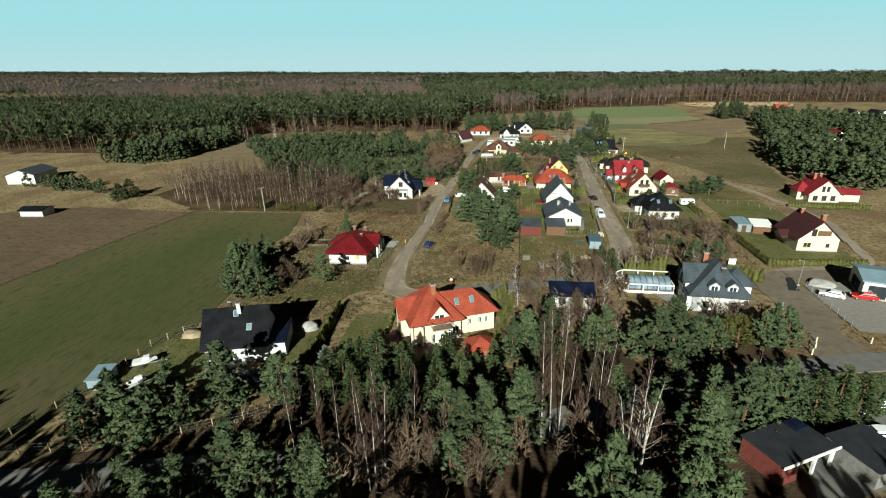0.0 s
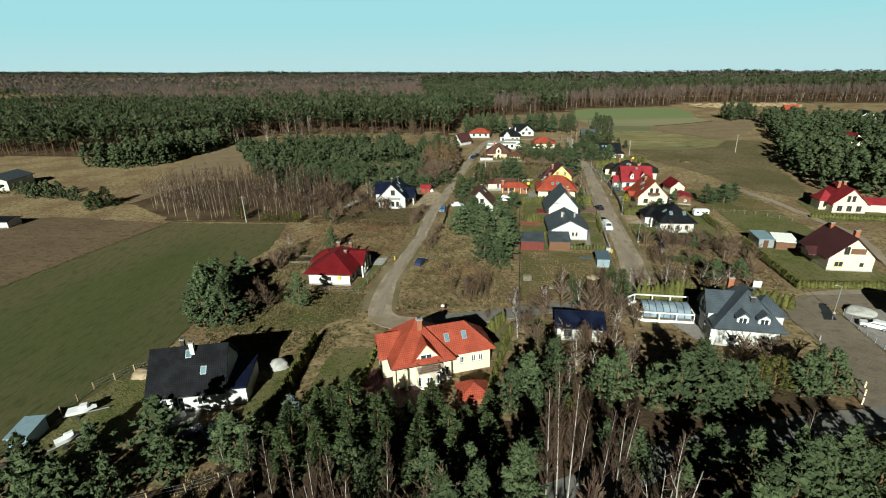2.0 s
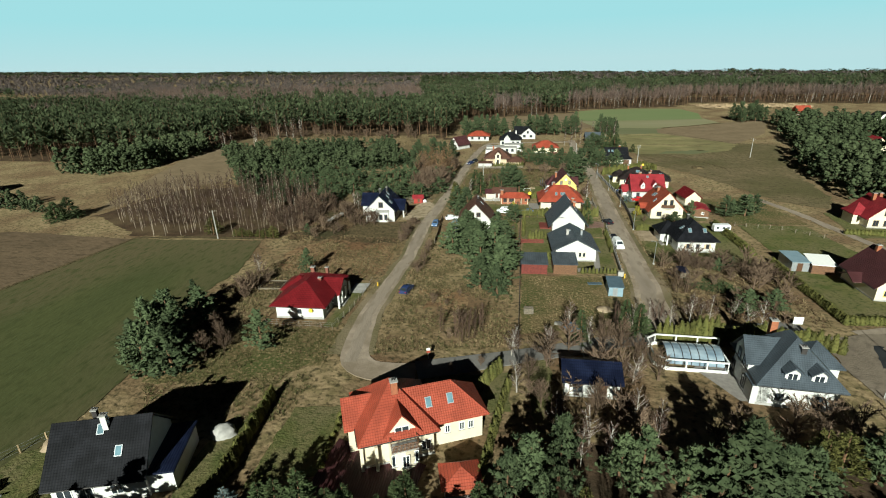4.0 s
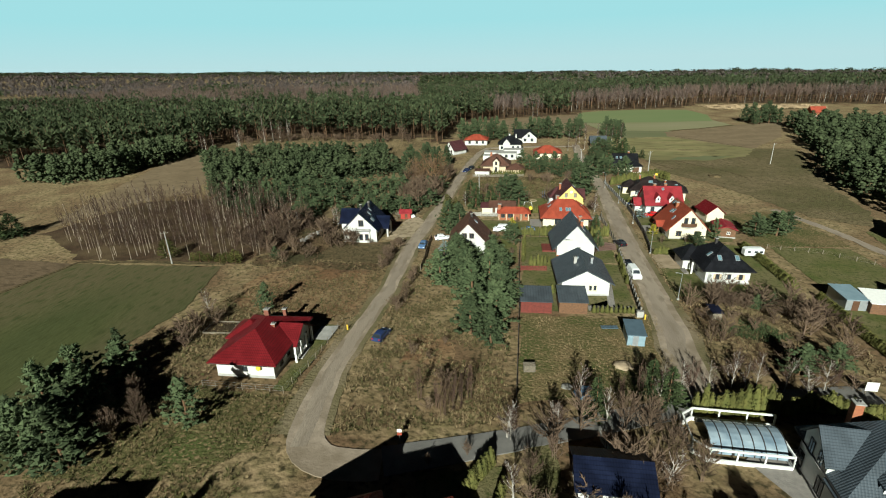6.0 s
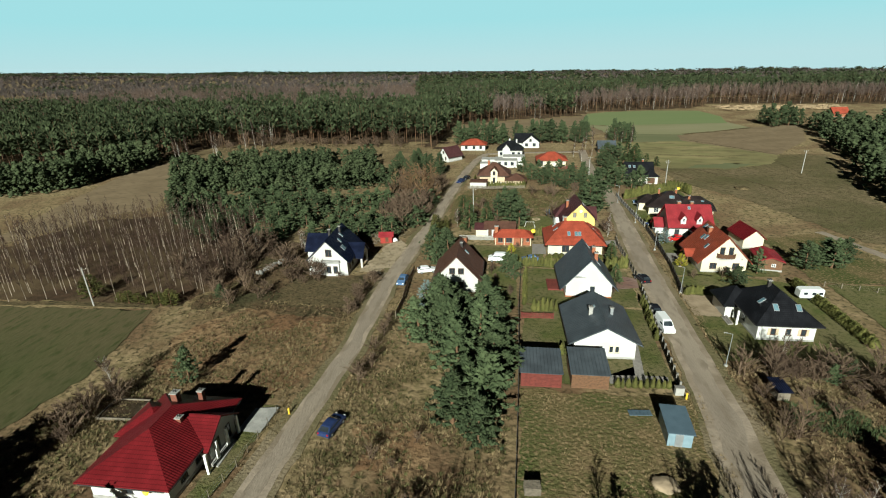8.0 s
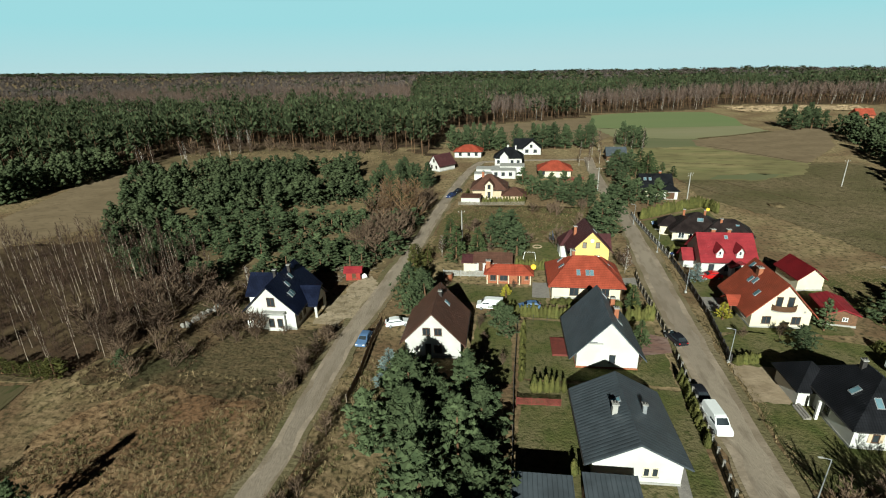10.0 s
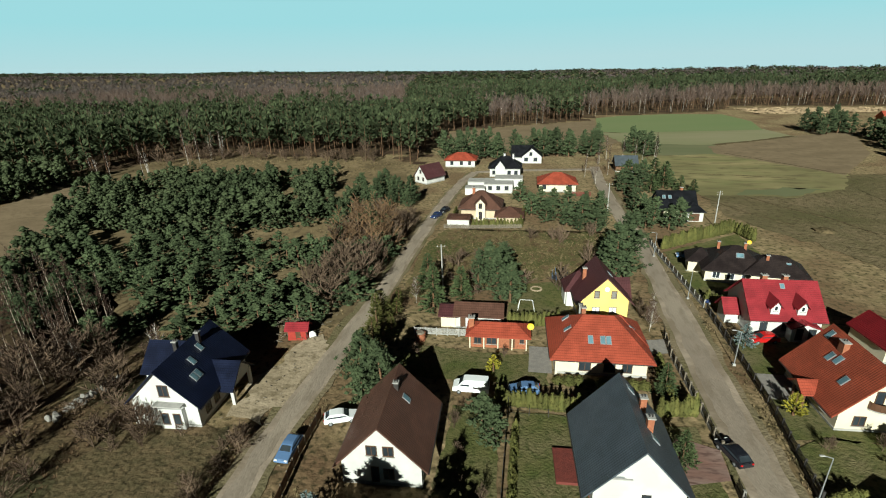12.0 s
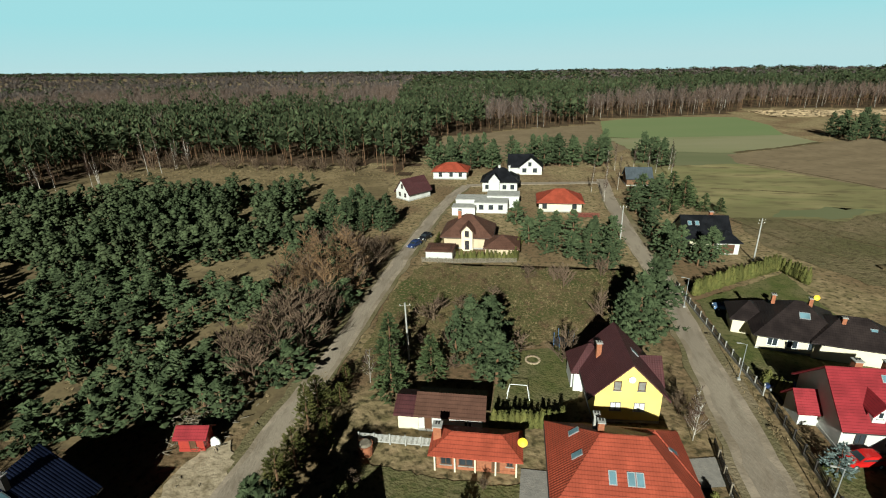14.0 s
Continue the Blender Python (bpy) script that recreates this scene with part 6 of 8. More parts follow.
patch("pavement", [(15.5, 133.4), (24, 134.2), (24, 136), (20.8, 136), (21.8, 147), (20.6, 147), (19.4, 135.8), (15.5, 135.5)], M["paving"], 0.05, "pale concrete garden path", "pavement", 0.1)
patch("pavement", [(62, 103.5), (72, 106.5), (73, 96), (66, 84), (61.5, 84.5)], M["paving"], 0.06, "pale gravel parking yard", "pavement", 0.2)
patch("pavement", [(-22.5, 66.5), (-10, 68), (-9, 73), (-21, 76)], M["roof_plum"], 0.03, "red-brown brick terrace", "pavement", 0.2)
patch("pavement", [(-33.8, 117.5), (-30.6, 117.5), (-30.4, 122.5), (-33.6, 122)], M["conc"], 0.2, "pale concrete slab by the bungalow", "pavement", 0.05)
patch("pavement", [(34, 44), (48, 50), (54, 62), (40, 60)], M["tarmac"], 0.03, "grey yard of the workshop", "pavement", 0.3)


# ---- fences, hedges, poles ----
def comb(bm, x0, x1, z0, rail, z1, pitch, width, half):
    """Pickets standing on one rail, in one piece."""
    n = max(1, int((x1 - x0) / pitch))
    w = (x1 - x0) / n
    line = [(x0, z0), (x1, z0)]
    for j in reversed(range(n)):
        b = x0 + w * j + (w + width) / 2
        line += [(b, rail), (b, z1), (b - width, z1), (b - width, rail)]
    lo = [bm.verts.new((x, -half, z)) for x, z in line]
    hi = [bm.verts.new((x, half, z)) for x, z in line]
    k = len(line)
    for i in range(k):
        bm.faces.new((lo[i], lo[(i + 1) % k], hi[(i + 1) % k], hi[i]))
    bm.faces.new(lo[::-1])
    bm.faces.new(hi)


def fence(label, pts, gap=2.4, h=1.2, kind="wire", post="conc", infill="dark_paint", r=0.06):
    f = thing("fence", label, "fence")
    n = 0
    for a, b in zip(pts, pts[1:]):
        a, b = Vector((*a, 0)), Vector((*b, 0))
        L = (b - a).length
        k = max(1, round(L / gap))
        d = (b - a) / k
        turn = math.atan2(d.y, d.x)
        for i in range(k):
            p = a + d * i
            bm = bmesh.new()
            t = 0.04 * noise.noise((p.x, p.y, 0))
            box(bm, -r, -r, -0.3, r, r, h + (0.12 if kind != "wire" else 0) + t, bevel=0.01)
            o = part("post", bm, M[post], f)
            o.matrix_basis = pose(p.x, p.y, 0, 40 * t, 40 * t, math.degrees(turn))
            bm = bmesh.new()
            s = d.length
            if kind == "wire":
                for z in (0.25, 0.6, 0.95):
                    strand = bmesh.new()
                    box(strand, r, -0.008, h * z, s - r, 0.008, h * z + 0.016)
                    part("wire", strand, M[infill], f).matrix_basis = pose(p.x, p.y, 0, 0, 0, math.degrees(turn))
                bm.free()
                continue
            elif kind == "slat":
                comb(bm, r + 0.03, s - r - 0.03, 0.1, 0.24, h, 0.14, 0.1, 0.015)
            else:
                comb(bm, r + 0.03, s - r - 0.03, 0.36, 0.44, h, 0.2, 0.09, 0.02)
                low = bmesh.new()
                box(low, r, -0.09, -0.2, s - r, 0.09, 0.35)
                o = part("plinth", low, M["stone"], f)
                o.matrix_basis = pose(p.x, p.y, 0, 0, 0, math.degrees(turn))
            o = part("panel", bm, M[infill], f)
            o.matrix_basis = pose(p.x, p.y, 0, 0, 0, math.degrees(turn))
    return f


fence("pale wooden posts with wire along the crop field", [(-68, 36), (-66, 43.5), (-64.5, 49), (-62.6, 57.5), (-62.4, 66), (-59.5, 71), (-54, 74)], 2.7, 1.3, "wire", "logs", "metal", 0.07)
fence("pale wooden posts with wire on the slope", [(-66, 40), (-50, 43), (-36, 50), (-30, 54)], 4.0, 1.4, "wire", "logs", "metal", 0.06)
fence("dark mesh fence between the plots", [(1.9, 97), (2.3, 131), (2.2, 156), (2.6, 178)], 2.5, 1.5, "slat", "dark_paint", "dark_paint", 0.05)
fence("dark slatted fence with pale posts by the road", [(-20.3, 149), (-20.4, 155), (-21.2, 164), (-21.3, 171)], 2.0, 1.4, "slat", "oldwood", "brown_paint", 0.06)
fence("stone-pillared fence with dark pickets", [(24.8, 133), (25.6, 147), (26.2, 158), (26.6, 166)], 2.0, 1.4, "wall", "stone", "dark_paint", 0.15)
fence("pillared fence with dark pickets", [(26.9, 171), (26.8, 180), (26.4, 190), (27, 197)], 2.2, 1.3, "wall", "oldwood", "dark_paint", 0.14)
fence("dark picket fence by the road", [(34.2, 165), (35.6, 178), (36.2, 192), (36.4, 206)], 2.2, 1.3, "wall", "dark_paint", "dark_paint", 0.12)
fence("pale-pillared fence with dark pickets", [(36.4, 207), (35.4, 220), (34.6, 232), (34.4, 240)], 2.2, 1.25, "wall", "conc", "dark_paint", 0.09)
fence("low mesh fence of the bungalow garden", [(-45, 103), (-32, 103), (-30.6, 112), (-30.2, 124)], 2.2, 1.2, "wire", "oldwood", "metal", 0.04)
fence("red board fence behind the lawn", [(2.6, 151.5), (8.6, 151.8)], 2.0, 1.2, "slat", "redwood", "redwood", 0.06)
fence("grey concrete panel fence", [(-13.5, 192.2), (-4.2, 192.4)], 2.0, 1.3, "slat", "conc", "conc", 0.08)
fence("mesh fence behind the hedge", [(2.8, 174.2), (12.5, 174.2)], 2.4, 1.3, "wire", "dark_paint", "dark_paint", 0.04)
fence("garden fence of the villa", [(-17, 247), (-10, 247), (4, 248.6)], 2.0, 1.1, "slat", "oldwood", "oldwood", 0.07)
fence("old wooden pasture fence", [(63, 171), (74, 168), (84, 160)], 3.0, 1.1, "wire", "oldwood", "oldwood", 0.07)
fence("mesh fence of the parking yard", [(62.2, 103), (61.4, 95), (61.2, 84)], 2.4, 1.3, "wire", "metal", "metal", 0.05)
fence("rail along the lane", [(53, 93), (50.5, 88), (49.5, 83)], 2.4, 0.9, "wire", "conc", "conc", 0.08)
fence("red board fence by the bungalow", [(18, 283), (26, 283)], 2.0, 1.4, "slat", "redwood", "redwood", 0.08)


def hedge_row(pts, gap, h, group, rnd, w=None):
    for a, b in zip(pts, pts[1:]):
        L = math.hypot(b[0] - a[0], b[1] - a[1])
        k = max(1, round(L / gap))
        for i in range(k):
            f = (i + 0.5) / k
            s = h / 2.4 * rnd.uniform(0.85, 1.12)
            plant("thuja%d" % rnd.randrange(3), a[0] + (b[0] - a[0]) * f + rnd.uniform(-0.1, 0.1), a[1] + (b[1] - a[1]) * f, s, (w or 1.0) * rnd.uniform(0.9, 1.15), group=group)


def clipped_hedge(label, pts, gap, h, w, rnd):
    """A dense hedge whose shrubs have grown into one."""
    b = tri_block(*thuja_parts(48, 2.4, 0.55, 150, 0.2)[2:])
    out = []
    for a, c in zip(pts, pts[1:]):
        k = max(1, round(math.hypot(c[0] - a[0], c[1] - a[1]) / gap))
        out += [placed(b, a[0] + (c[0] - a[0]) * i / k, a[1] + (c[1] - a[1]) * i / k, 0, h / 2.4 * rnd.uniform(0.9, 1.1), w * rnd.uniform(0.9, 1.2), rnd.uniform(0, 6.28)) for i in range(k)]
    merge("hedge", label, "hedge", M["thuja"], out)


rnd = random.Random(5)
hedge_row([(25.4, 105.6), (36.4, 106.3)], 0.9, 3.2, "thuja hedge behind the pool", rnd, 1.35)
hedge_row([(36.8, 106.4), (42, 108), (50, 106.8), (54, 104)], 0.9, 2.2, "lower thuja hedge beyond the pool", rnd, 1.3)
hedge_row([(-4.0, 87.6), (-0.8, 93.4)], 0.8, 1.9, "cone thujas by the lane", rnd, 1.1)
hedge_row([(-31.6, 57), (-32.4, 70), (-33.6, 83)], 0.8, 2.0, "thuja hedge between the gardens", rnd)
clipped_hedge("dark clipped hedge round the corner plot", [(60.4, 143), (60.0, 128), (60.2, 114.6), (82, 116)], 0.8, 1.7, 1.4, rnd)
hedge_row([(36.4, 236), (47, 243.5), (57, 250), (59, 243)], 0.7, 2.5, "thuja hedge behind the black-roofed house", rnd, 1.2)
hedge_row([(0.8, 176.2), (12.4, 175.6)], 0.7, 1.9, "thuja hedge by the parked cars", rnd)
hedge_row([(21.4, 176.3), (26.0, 177)], 0.6, 2.1, "thuja hedge by the road", rnd)
hedge_row([(3.2, 156.5), (3.5, 171.5)], 0.75, 1.3, "narrow hedge of the lawn", rnd, 0.8)
hedge_row([(4.6, 154.6), (9.4, 155)], 0.75, 2.0, "cone thujas at the lawn's end", rnd, 0.9)
hedge_row([(1.6, 196.4), (10.4, 197.8)], 0.75, 2.0, "thuja hedge behind the pavilion", rnd, 1.1)
hedge_row([(15.8, 132.8), (24.0, 133.4)], 0.8, 1.2, "young thujas at the plot's end", rnd, 0.7)
hedge_row([(25.0, 146), (25.6, 160)], 1.2, 1.6, "roadside thujas", rnd, 0.9)
hedge_row([(-9.6, 248), (3.4, 249.4), (4.6, 264)], 0.95, 2.0, "cone thujas round the beige villa", rnd, 1.1)
clipped_hedge("olive hedge beside the villa drive", [(-15.6, 262), (-15.4, 249)], 0.9, 2.0, 1.0, rnd)
clipped_hedge("dark overgrown hedge beside the pasture", [(58.2, 148), (57.6, 172)], 0.9, 1.7, 1.9, rnd)
hedge_row([(37.4, 210), (39.4, 205)], 0.6, 1.8, "small thujas by the gate", rnd)
hedge_row([(34.6, 164.5), (38.5, 165.6)], 0.6, 1.3, "small thujas by the gate", rnd)
hedge_row([(-21.6, 70.5), (-22.4, 83)], 1.2, 0.7, "small clipped shrubs by the lawn", rnd, 0.8)
clipped_hedge("low green hedge before the red-roofed house", [(89, 166), (112, 164)], 0.9, 1.5, 1.4, rnd)
hedge_row([(-2.6, 70.4), (0.6, 90)], 0.8, 1.8, "thuja hedge by the orange house", rnd, 0.9)
hedge_row([(8.6, 181.6), (21.5, 181.8)], 1.5, 0.8, "low clipped shrubs before the house", rnd, 1.5)
hedge_row([(23.4, 178.5), (24.2, 189)], 1.3, 1.4, "garden conifers by the house", rnd, 1.3)


def utility_pole(label, x, y, h=9.5, turn=0.0, arms=1):
    p = thing("utility_pole", label, "utility pole", pose(x, y, ground_z(x, y), 0.6, -0.8, turn))
    bm = bmesh.new()
    cyl(bm, (0, 0, -0.5), (0, 0, h), 0.17, 0.11, 8)
    part("pole", bm, M["conc"], p)
    for k in range(arms):
        bm = bmesh.new()
        box(bm, -0.8, -0.05, h - 0.5 - 0.6 * k, 0.8, 0.05, h - 0.4 - 0.6 * k)
        a = part("crossarm", bm, M["oldwood"], p)
        for u in (-0.7, 0.0, 0.7):
            bm = bmesh.new()
            cyl(bm, (u, 0, h - 0.4 - 0.6 * k), (u, 0, h - 0.2 - 0.6 * k), 0.05, 0.035, 6)
            part("insulator", bm, M["white_paint"], a)
    return p


def street_lamp(x, y, h=5.6, turn=0.0):
    p = thing("street_lamp", "slim pale street lamp by the gravel road", "street lamp", pose(x, y, 0, 0.5, 0.6, turn), "street lamps")
    bm = bmesh.new()
    cyl(bm, (0, 0, -0.4), (0, 0, h), 0.075, 0.045, 8)
    part("pole", bm, M["metal"], p)
    bm = bmesh.new()
    cyl(bm, (0, 0, h - 0.05), (-0.8, 0, h + 0.15), 0.04, 0.035, 6)
    part("arm", bm, M["metal"], p)
    bm = bmesh.new()
    box(bm, -1.3, -0.12, h + 0.1, -0.75, 0.12, h + 0.22, bevel=0.04)
    part("head", bm, M["conc"], p)
    bm = bmesh.new()
    box(bm, -0.22, -0.22, -0.3, 0.22, 0.22, 0.25, bevel=0.05)
    part("foot", bm, M["conc"], p)


for x, y in ((33.4, 140), (34.0, 165.1), (34.8, 188.9), (34.6, 210.1), (33.4, 231), (60.9, 103.5)):
    street_lamp(x, y)
utility_pole("pale concrete utility pole in the overgrown plot", -11.4, 209.5, 9.6, 10)
utility_pole("concrete utility pole with crossarms by the field", 54.0, 254.5, 9.5, 20, 2)
utility_pole("lone utility pole in the pasture", 110.4, 278, 9.0, 0)
utility_pole("thin pole at the birch grove's edge", -82.4, 147.4, 8.5, 30)
utility_pole("concrete pole by the far road", 28.6, 266, 8.5, 0)


# ---- vehicles ----
def car(label, x, y, rot, paint, kind="hatch", z=0.04):
    """A car, its nose along its own +x."""
    c = thing("car" if kind != "van" else "van", label, "car" if kind != "van" else "van", pose(x, y, z, 0, 0, rot))
    L, W = (4.3, 1.78) if kind != "van" else (5.0, 1.95)
    if kind == "van":
        low = [(-2.5, 0.35), (2.5, 0.35), (2.5, 0.8), (2.3, 1.05), (1.7, 1.2), (-2.5, 1.2)]
        cab = [(-2.45, 1.2), (1.7, 1.2), (0.95, 2.0), (0.6, 2.08), (-2.35, 2.08)]
        wx = 1.6
    else:
        low = [(-2.1, 0.32), (2.1, 0.32), (2.15, 0.55), (2.0, 0.75), (1.0, 0.95), (-2.05, 0.98), (-2.15, 0.6)]
        cab = [(-1.95, 0.98), (1.05, 0.95), (0.3, 1.42), (-0.2, 1.48), (-1.3, 1.46)]
        wx = 1.32
    def loft(bm, prof, w0, w1):
        zs = [q[1] for q in prof]
        lo, hi = min(zs), max(zs)
        half = lambda z: w0 / 2 + (w1 - w0) / 2 * (z - lo) / (hi - lo)
        a = [bm.verts.new((u, -half(v), v)) for u, v in prof]
        b = [bm.verts.new((u, half(v), v)) for u, v in prof]
        n = len(prof)
        bm.faces.new(a)
        bm.faces.new(b[::-1])
        for i in range(n):
            bm.faces.new((a[(i + 1) % n], a[i], b[i], b[(i + 1) % n]))
        bmesh.ops.bevel(bm, geom=bm.edges[:], offset=0.06, segments=2, affect="EDGES")
    bm = bmesh.new()
    loft(bm, low, W, W - 0.06)
    part("body", bm, paint, c)
    bm = bmesh.new()
    loft(bm, cab, W - 0.12, W - 0.5)
    cabin = part("cabin", bm, paint, c)
    top, sill = cab[2][1] - 0.06, cab[0][1] + 0.06
    for s in (-1, 1):
        bm = bmesh.new()
        y0, y1 = s * (W / 2 - 0.065), s * (W / 2 - 0.235)
        back, roofb = cab[0][0] + (0.15 if kind != "van" else 2.6), cab[-1][0] + (0.1 if kind != "van" else 2.6)
        vs = [bm.verts.new(q) for q in ((back, y0, sill), (cab[1][0] - 0.25, y0, sill), (cab[2][0] - 0.05, y1, top), (roofb, y1, top))]
        bm.faces.new(vs)
        part("side_window", bm, M["glass"], cabin)
    for (u0, z0), (u1, z1) in ((cab[1], cab[2]), (cab[0], cab[-1])):
        bm = bmesh.new()
        o = 0.02 if u0 > 0 else -0.02
        w0, w1 = W / 2 - 0.2, W / 2 - 0.34
        f0, f1 = 0.12, 0.88
        vs = [bm.verts.new(q) for q in ((u0 + (u1 - u0) * f0 + o, -w0, z0 + (z1 - z0) * f0 + 0.01), (u0 + (u1 - u0) * f0 + o, w0, z0 + (z1 - z0) * f0 + 0.01), (u0 + (u1 - u0) * f1 + o, w1, z0 + (z1 - z0) * f1 + 0.015), (u0 + (u1 - u0) * f1 + o, -w1, z0 + (z1 - z0) * f1 + 0.015))]
        bm.faces.new(vs)
        part("windscreen", bm, M["glass"], cabin)
    for u in (-wx, wx):
        for s in (-1, 1):
            bm = bmesh.new()
            cyl(bm, (u, s * (W / 2 - 0.2), 0.31), (u, s * (W / 2 + 0.01), 0.31), 0.31, 0.31, 14)
            w = part("wheel", bm, M["rubber"], c)
            bm = bmesh.new()
            cyl(bm, (u, s * (W / 2 + 0.008), 0.31), (u, s * (W / 2 + 0.025), 0.31), 0.19, 0.17, 10)
            part("rim", bm, M["metal"], w)
    for s in (-1, 1):
        bm = bmesh.new()
        zz = 0.68 if kind != "van" else 0.85
        box(bm, L / 2 - 0.2, s * 0.62 - 0.17, zz - 0.08, L / 2 - 0.02, s * 0.62 + 0.17, zz + 0.06, bevel=0.02)
        part("headlight", bm, M["white_paint"], c)
        bm = bmesh.new()
        box(bm, -L / 2 - 0.02, s * 0.68 - 0.12, 0.72, -L / 2 + 0.12, s * 0.68 + 0.12, 0.9, bevel=0.02)
        part("tail_light", bm, M["car_red"], c)
    return c


car("dark blue car parked on the verge", -21.6, 119.6, 78, M["car_navy"])
car("blue-grey car by the slatted fence", -22.6, 164.4, 268, M["car_blue"])
car("white car behind the slatted fence", -18.4, 170.4, 20, M["car_white"])
car("white delivery van by the pillared fence", 27.2, 150.6, 276, M["car_white"], "van")
car("dark car behind the white van", 27.0, 155.6, 276, M["car_black"])
car("black estate car by the red driveway", 27.8, 170.2, 108, M["car_black"])
car("light blue car behind the hedge", 4.6, 178.8, 186, M["car_blue"])
car("white van behind the hedge", -2.6, 178.4, 180, M["car_white"], "van")
car("red car before the red-roofed house", 41.6, 196.0, 190, M["car_red"])
car("dark car in the yard", 39.2, 208.2, 160, M["car_navy"])
car("grey car in the drive", 40.2, 230.8, 175, M["car_blue"])
car("dark blue car on the far road", -20.8, 256.4, 250, M["car_navy"])
car("dark car on the far road", -19.2, 262.0, 250, M["car_black"])
car("white car in the gravel yard", 64.6, 98.4, 150, M["car_white"])
car("dark red car by the workshop", 70.2, 98.0, 165, M["car_red"])
car("white pick-up parked in the yard", 50.0, 62.2, 200, M["car_white"], "van")
car("pale blue car parked below the black-roofed house", -37.8, 60.0, 60, M["car_blue"])
car("dark blue car parked below the black-roofed house", -40.8, 58.0, 75, M["car_navy"])
car("white car parked in the yard", 47.0, 56.6, 185, M["car_white"])


# ---- sheds and small buildings ----
def shed(label, x0, y0, w, d, h0, h1, rot, wall, roof, name="shed", door=True, over=0.2):
    """A shed with one pitch, higher at the back (h1) than in front (h0)."""
    k = corner(x0, y0, w, d, rot)
    s = thing(name, label, name.replace("_", " "), pose(*k, 0, 0, 0, rot))
    bm = bmesh.new()
    lo = [bm.verts.new((u * w / 2, v * d / 2, -0.2)) for u, v in ((-1, -1), (1, -1), (1, 1), (-1, 1))]
    hi = [bm.verts.new((u * w / 2, v * d / 2, h0 if v < 0 else h1)) for u, v in ((-1, -1), (1, -1), (1, 1), (-1, 1))]
    for i in range(4):
        bm.faces.new((lo[i], lo[(i + 1) % 4], hi[(i + 1) % 4], hi[i]))
    bm.faces.new(hi)
    bm.faces.new(lo[::-1])
    part("wall", bm, M[wall], s)
    bm = bmesh.new()
    a = math.atan2(h1 - h0, d)
    box(bm, -w / 2 - over, -(d / 2 + over) / math.cos(a), 0.01, w / 2 + over, (d / 2 + over) / math.cos(a), 0.12, pose(0, 0, (h0 + h1) / 2, math.degrees(a)))
    part("roof", bm, M[roof], s)
    if door:
        bm = bmesh.new()
        box(bm, -w * 0.2, -d / 2 - 0.05, 0, w * 0.12, -d / 2 - 0.003, min(h0 - 0.15, 1.95), bevel=0.01)
        part("door", bm, M["brown_paint"] if wall != "blue_tin" else M["metal"], s)
    return s


shed("blue-grey sheet metal shed on the grass", 20.2, 121.8, 2.8, 4.6, 2.0, 2.3, -2, "blue_tin", "blue_roof")
S1 = shed("red timber shed with a grey sheet roof", 2.6, 131.6, 5.8, 5.2, 2.3, 3.0, 1.5, "redwood", "roof_steel", door=False)
S2 = shed("brown timber shed with a grey sheet roof", 9.8, 132.0, 5.2, 5.6, 2.3, 3.0, 1.5, "wood", "roof_steel", door=False)
for S, w, d, m in ((S1, 5.8, 5.2, "redwood"), (S2, 5.2, 5.6, "wood")):
    for k in range(9):                            # front boards
        bm = bmesh.new()
        box(bm, -w / 2, -d / 2 - 0.04, 0.05 + 0.24 * k, w / 2, -d / 2 - 0.004, 0.25 + 0.24 * k)
        part("plank", bm, M[m], S)
shed("small log store with a dark blue lid", 37.2, 132.4, 1.6, 2.8, 1.3, 1.5, 3, "oldwood", "roof_navy", door=False)
shed("pale blue sheet metal shed by the field fence", -63.4, 53.4, 2.5, 3.8, 1.7, 1.9, 14, "blue_tin", "blue_tin")
shed("grey shed with a flat steel roof by the hedge", 62.4, 138.6, 3.6, 6.0, 2.2, 2.5, 0, "metal", "blue_tin")
shed("timber lean-to with a white sheet roof", 66.0, 137.6, 4.6, 5.4, 2.1, 2.6, -8, "wood", "white_paint", door=False)
shed("grey garage with a flat roof", 41.4, 47.6, 6.0, 6.0, 2.4, 2.6, 25, "stone", "felt")
H = house("red barn with a maroon sheet roof", *corner(55.6, 191.6, 4.8, 7.0, 6), 4.8, 7.0, 2.6, 4.6, 6, wall="cream", roof="roof_maroon", over=0.4, name="barn")
H = house("dark timber shed with a red sheet roof", *corner(53.6, 178.4, 4.6, 6.4, -8), 4.6, 6.4, 2.3, 3.1, -8, wall="wood", roof="roof_red", over=0.3, name="barn")
opening(H, "s", 0.6, 1.0, 0.8, 0.7, 4.6, 6.4)
H = house("small bright red garden shed", *corner(-34.0, 188.0, 3.0, 2.2, 8), 3.0, 2.2, 1.7, 2.5, 8, axis="x", wall="red_paint", roof="roof_red", over=0.2, name="shed", plinth="red_paint")
opening(H, "s", 0.2, 0.0, 0.8, 1.6, 3.0, 2.2, "brown_paint", "door", 0)
H = house("grey sheet-roofed hangar beside the wood", -212, 186, 12, 14, 4.0, 6.0, 10, wall="grey_render", roof="roof_steel", name="barn")
H = house("white workshop shed at the field's edge", -160, 138, 8, 5, 2.2, 2.8, 5, axis="x", wall="grey_render", roof="roof_black", name="barn")
H = house("red-roofed house among the pines", 174, 298, 9, 10, 3.2, 7.0, 0, wall="cream", roof="roof_red")
H = house("white house with a black roof in the wood", 246, 410, 11, 10, 3.2, 7.5, 0, wall="white", roof="roof_black")
H = house("white house with a black roof in the wood", 262, 408, 10, 10, 3.2, 7.0, 20, wall="white", roof="roof_black")
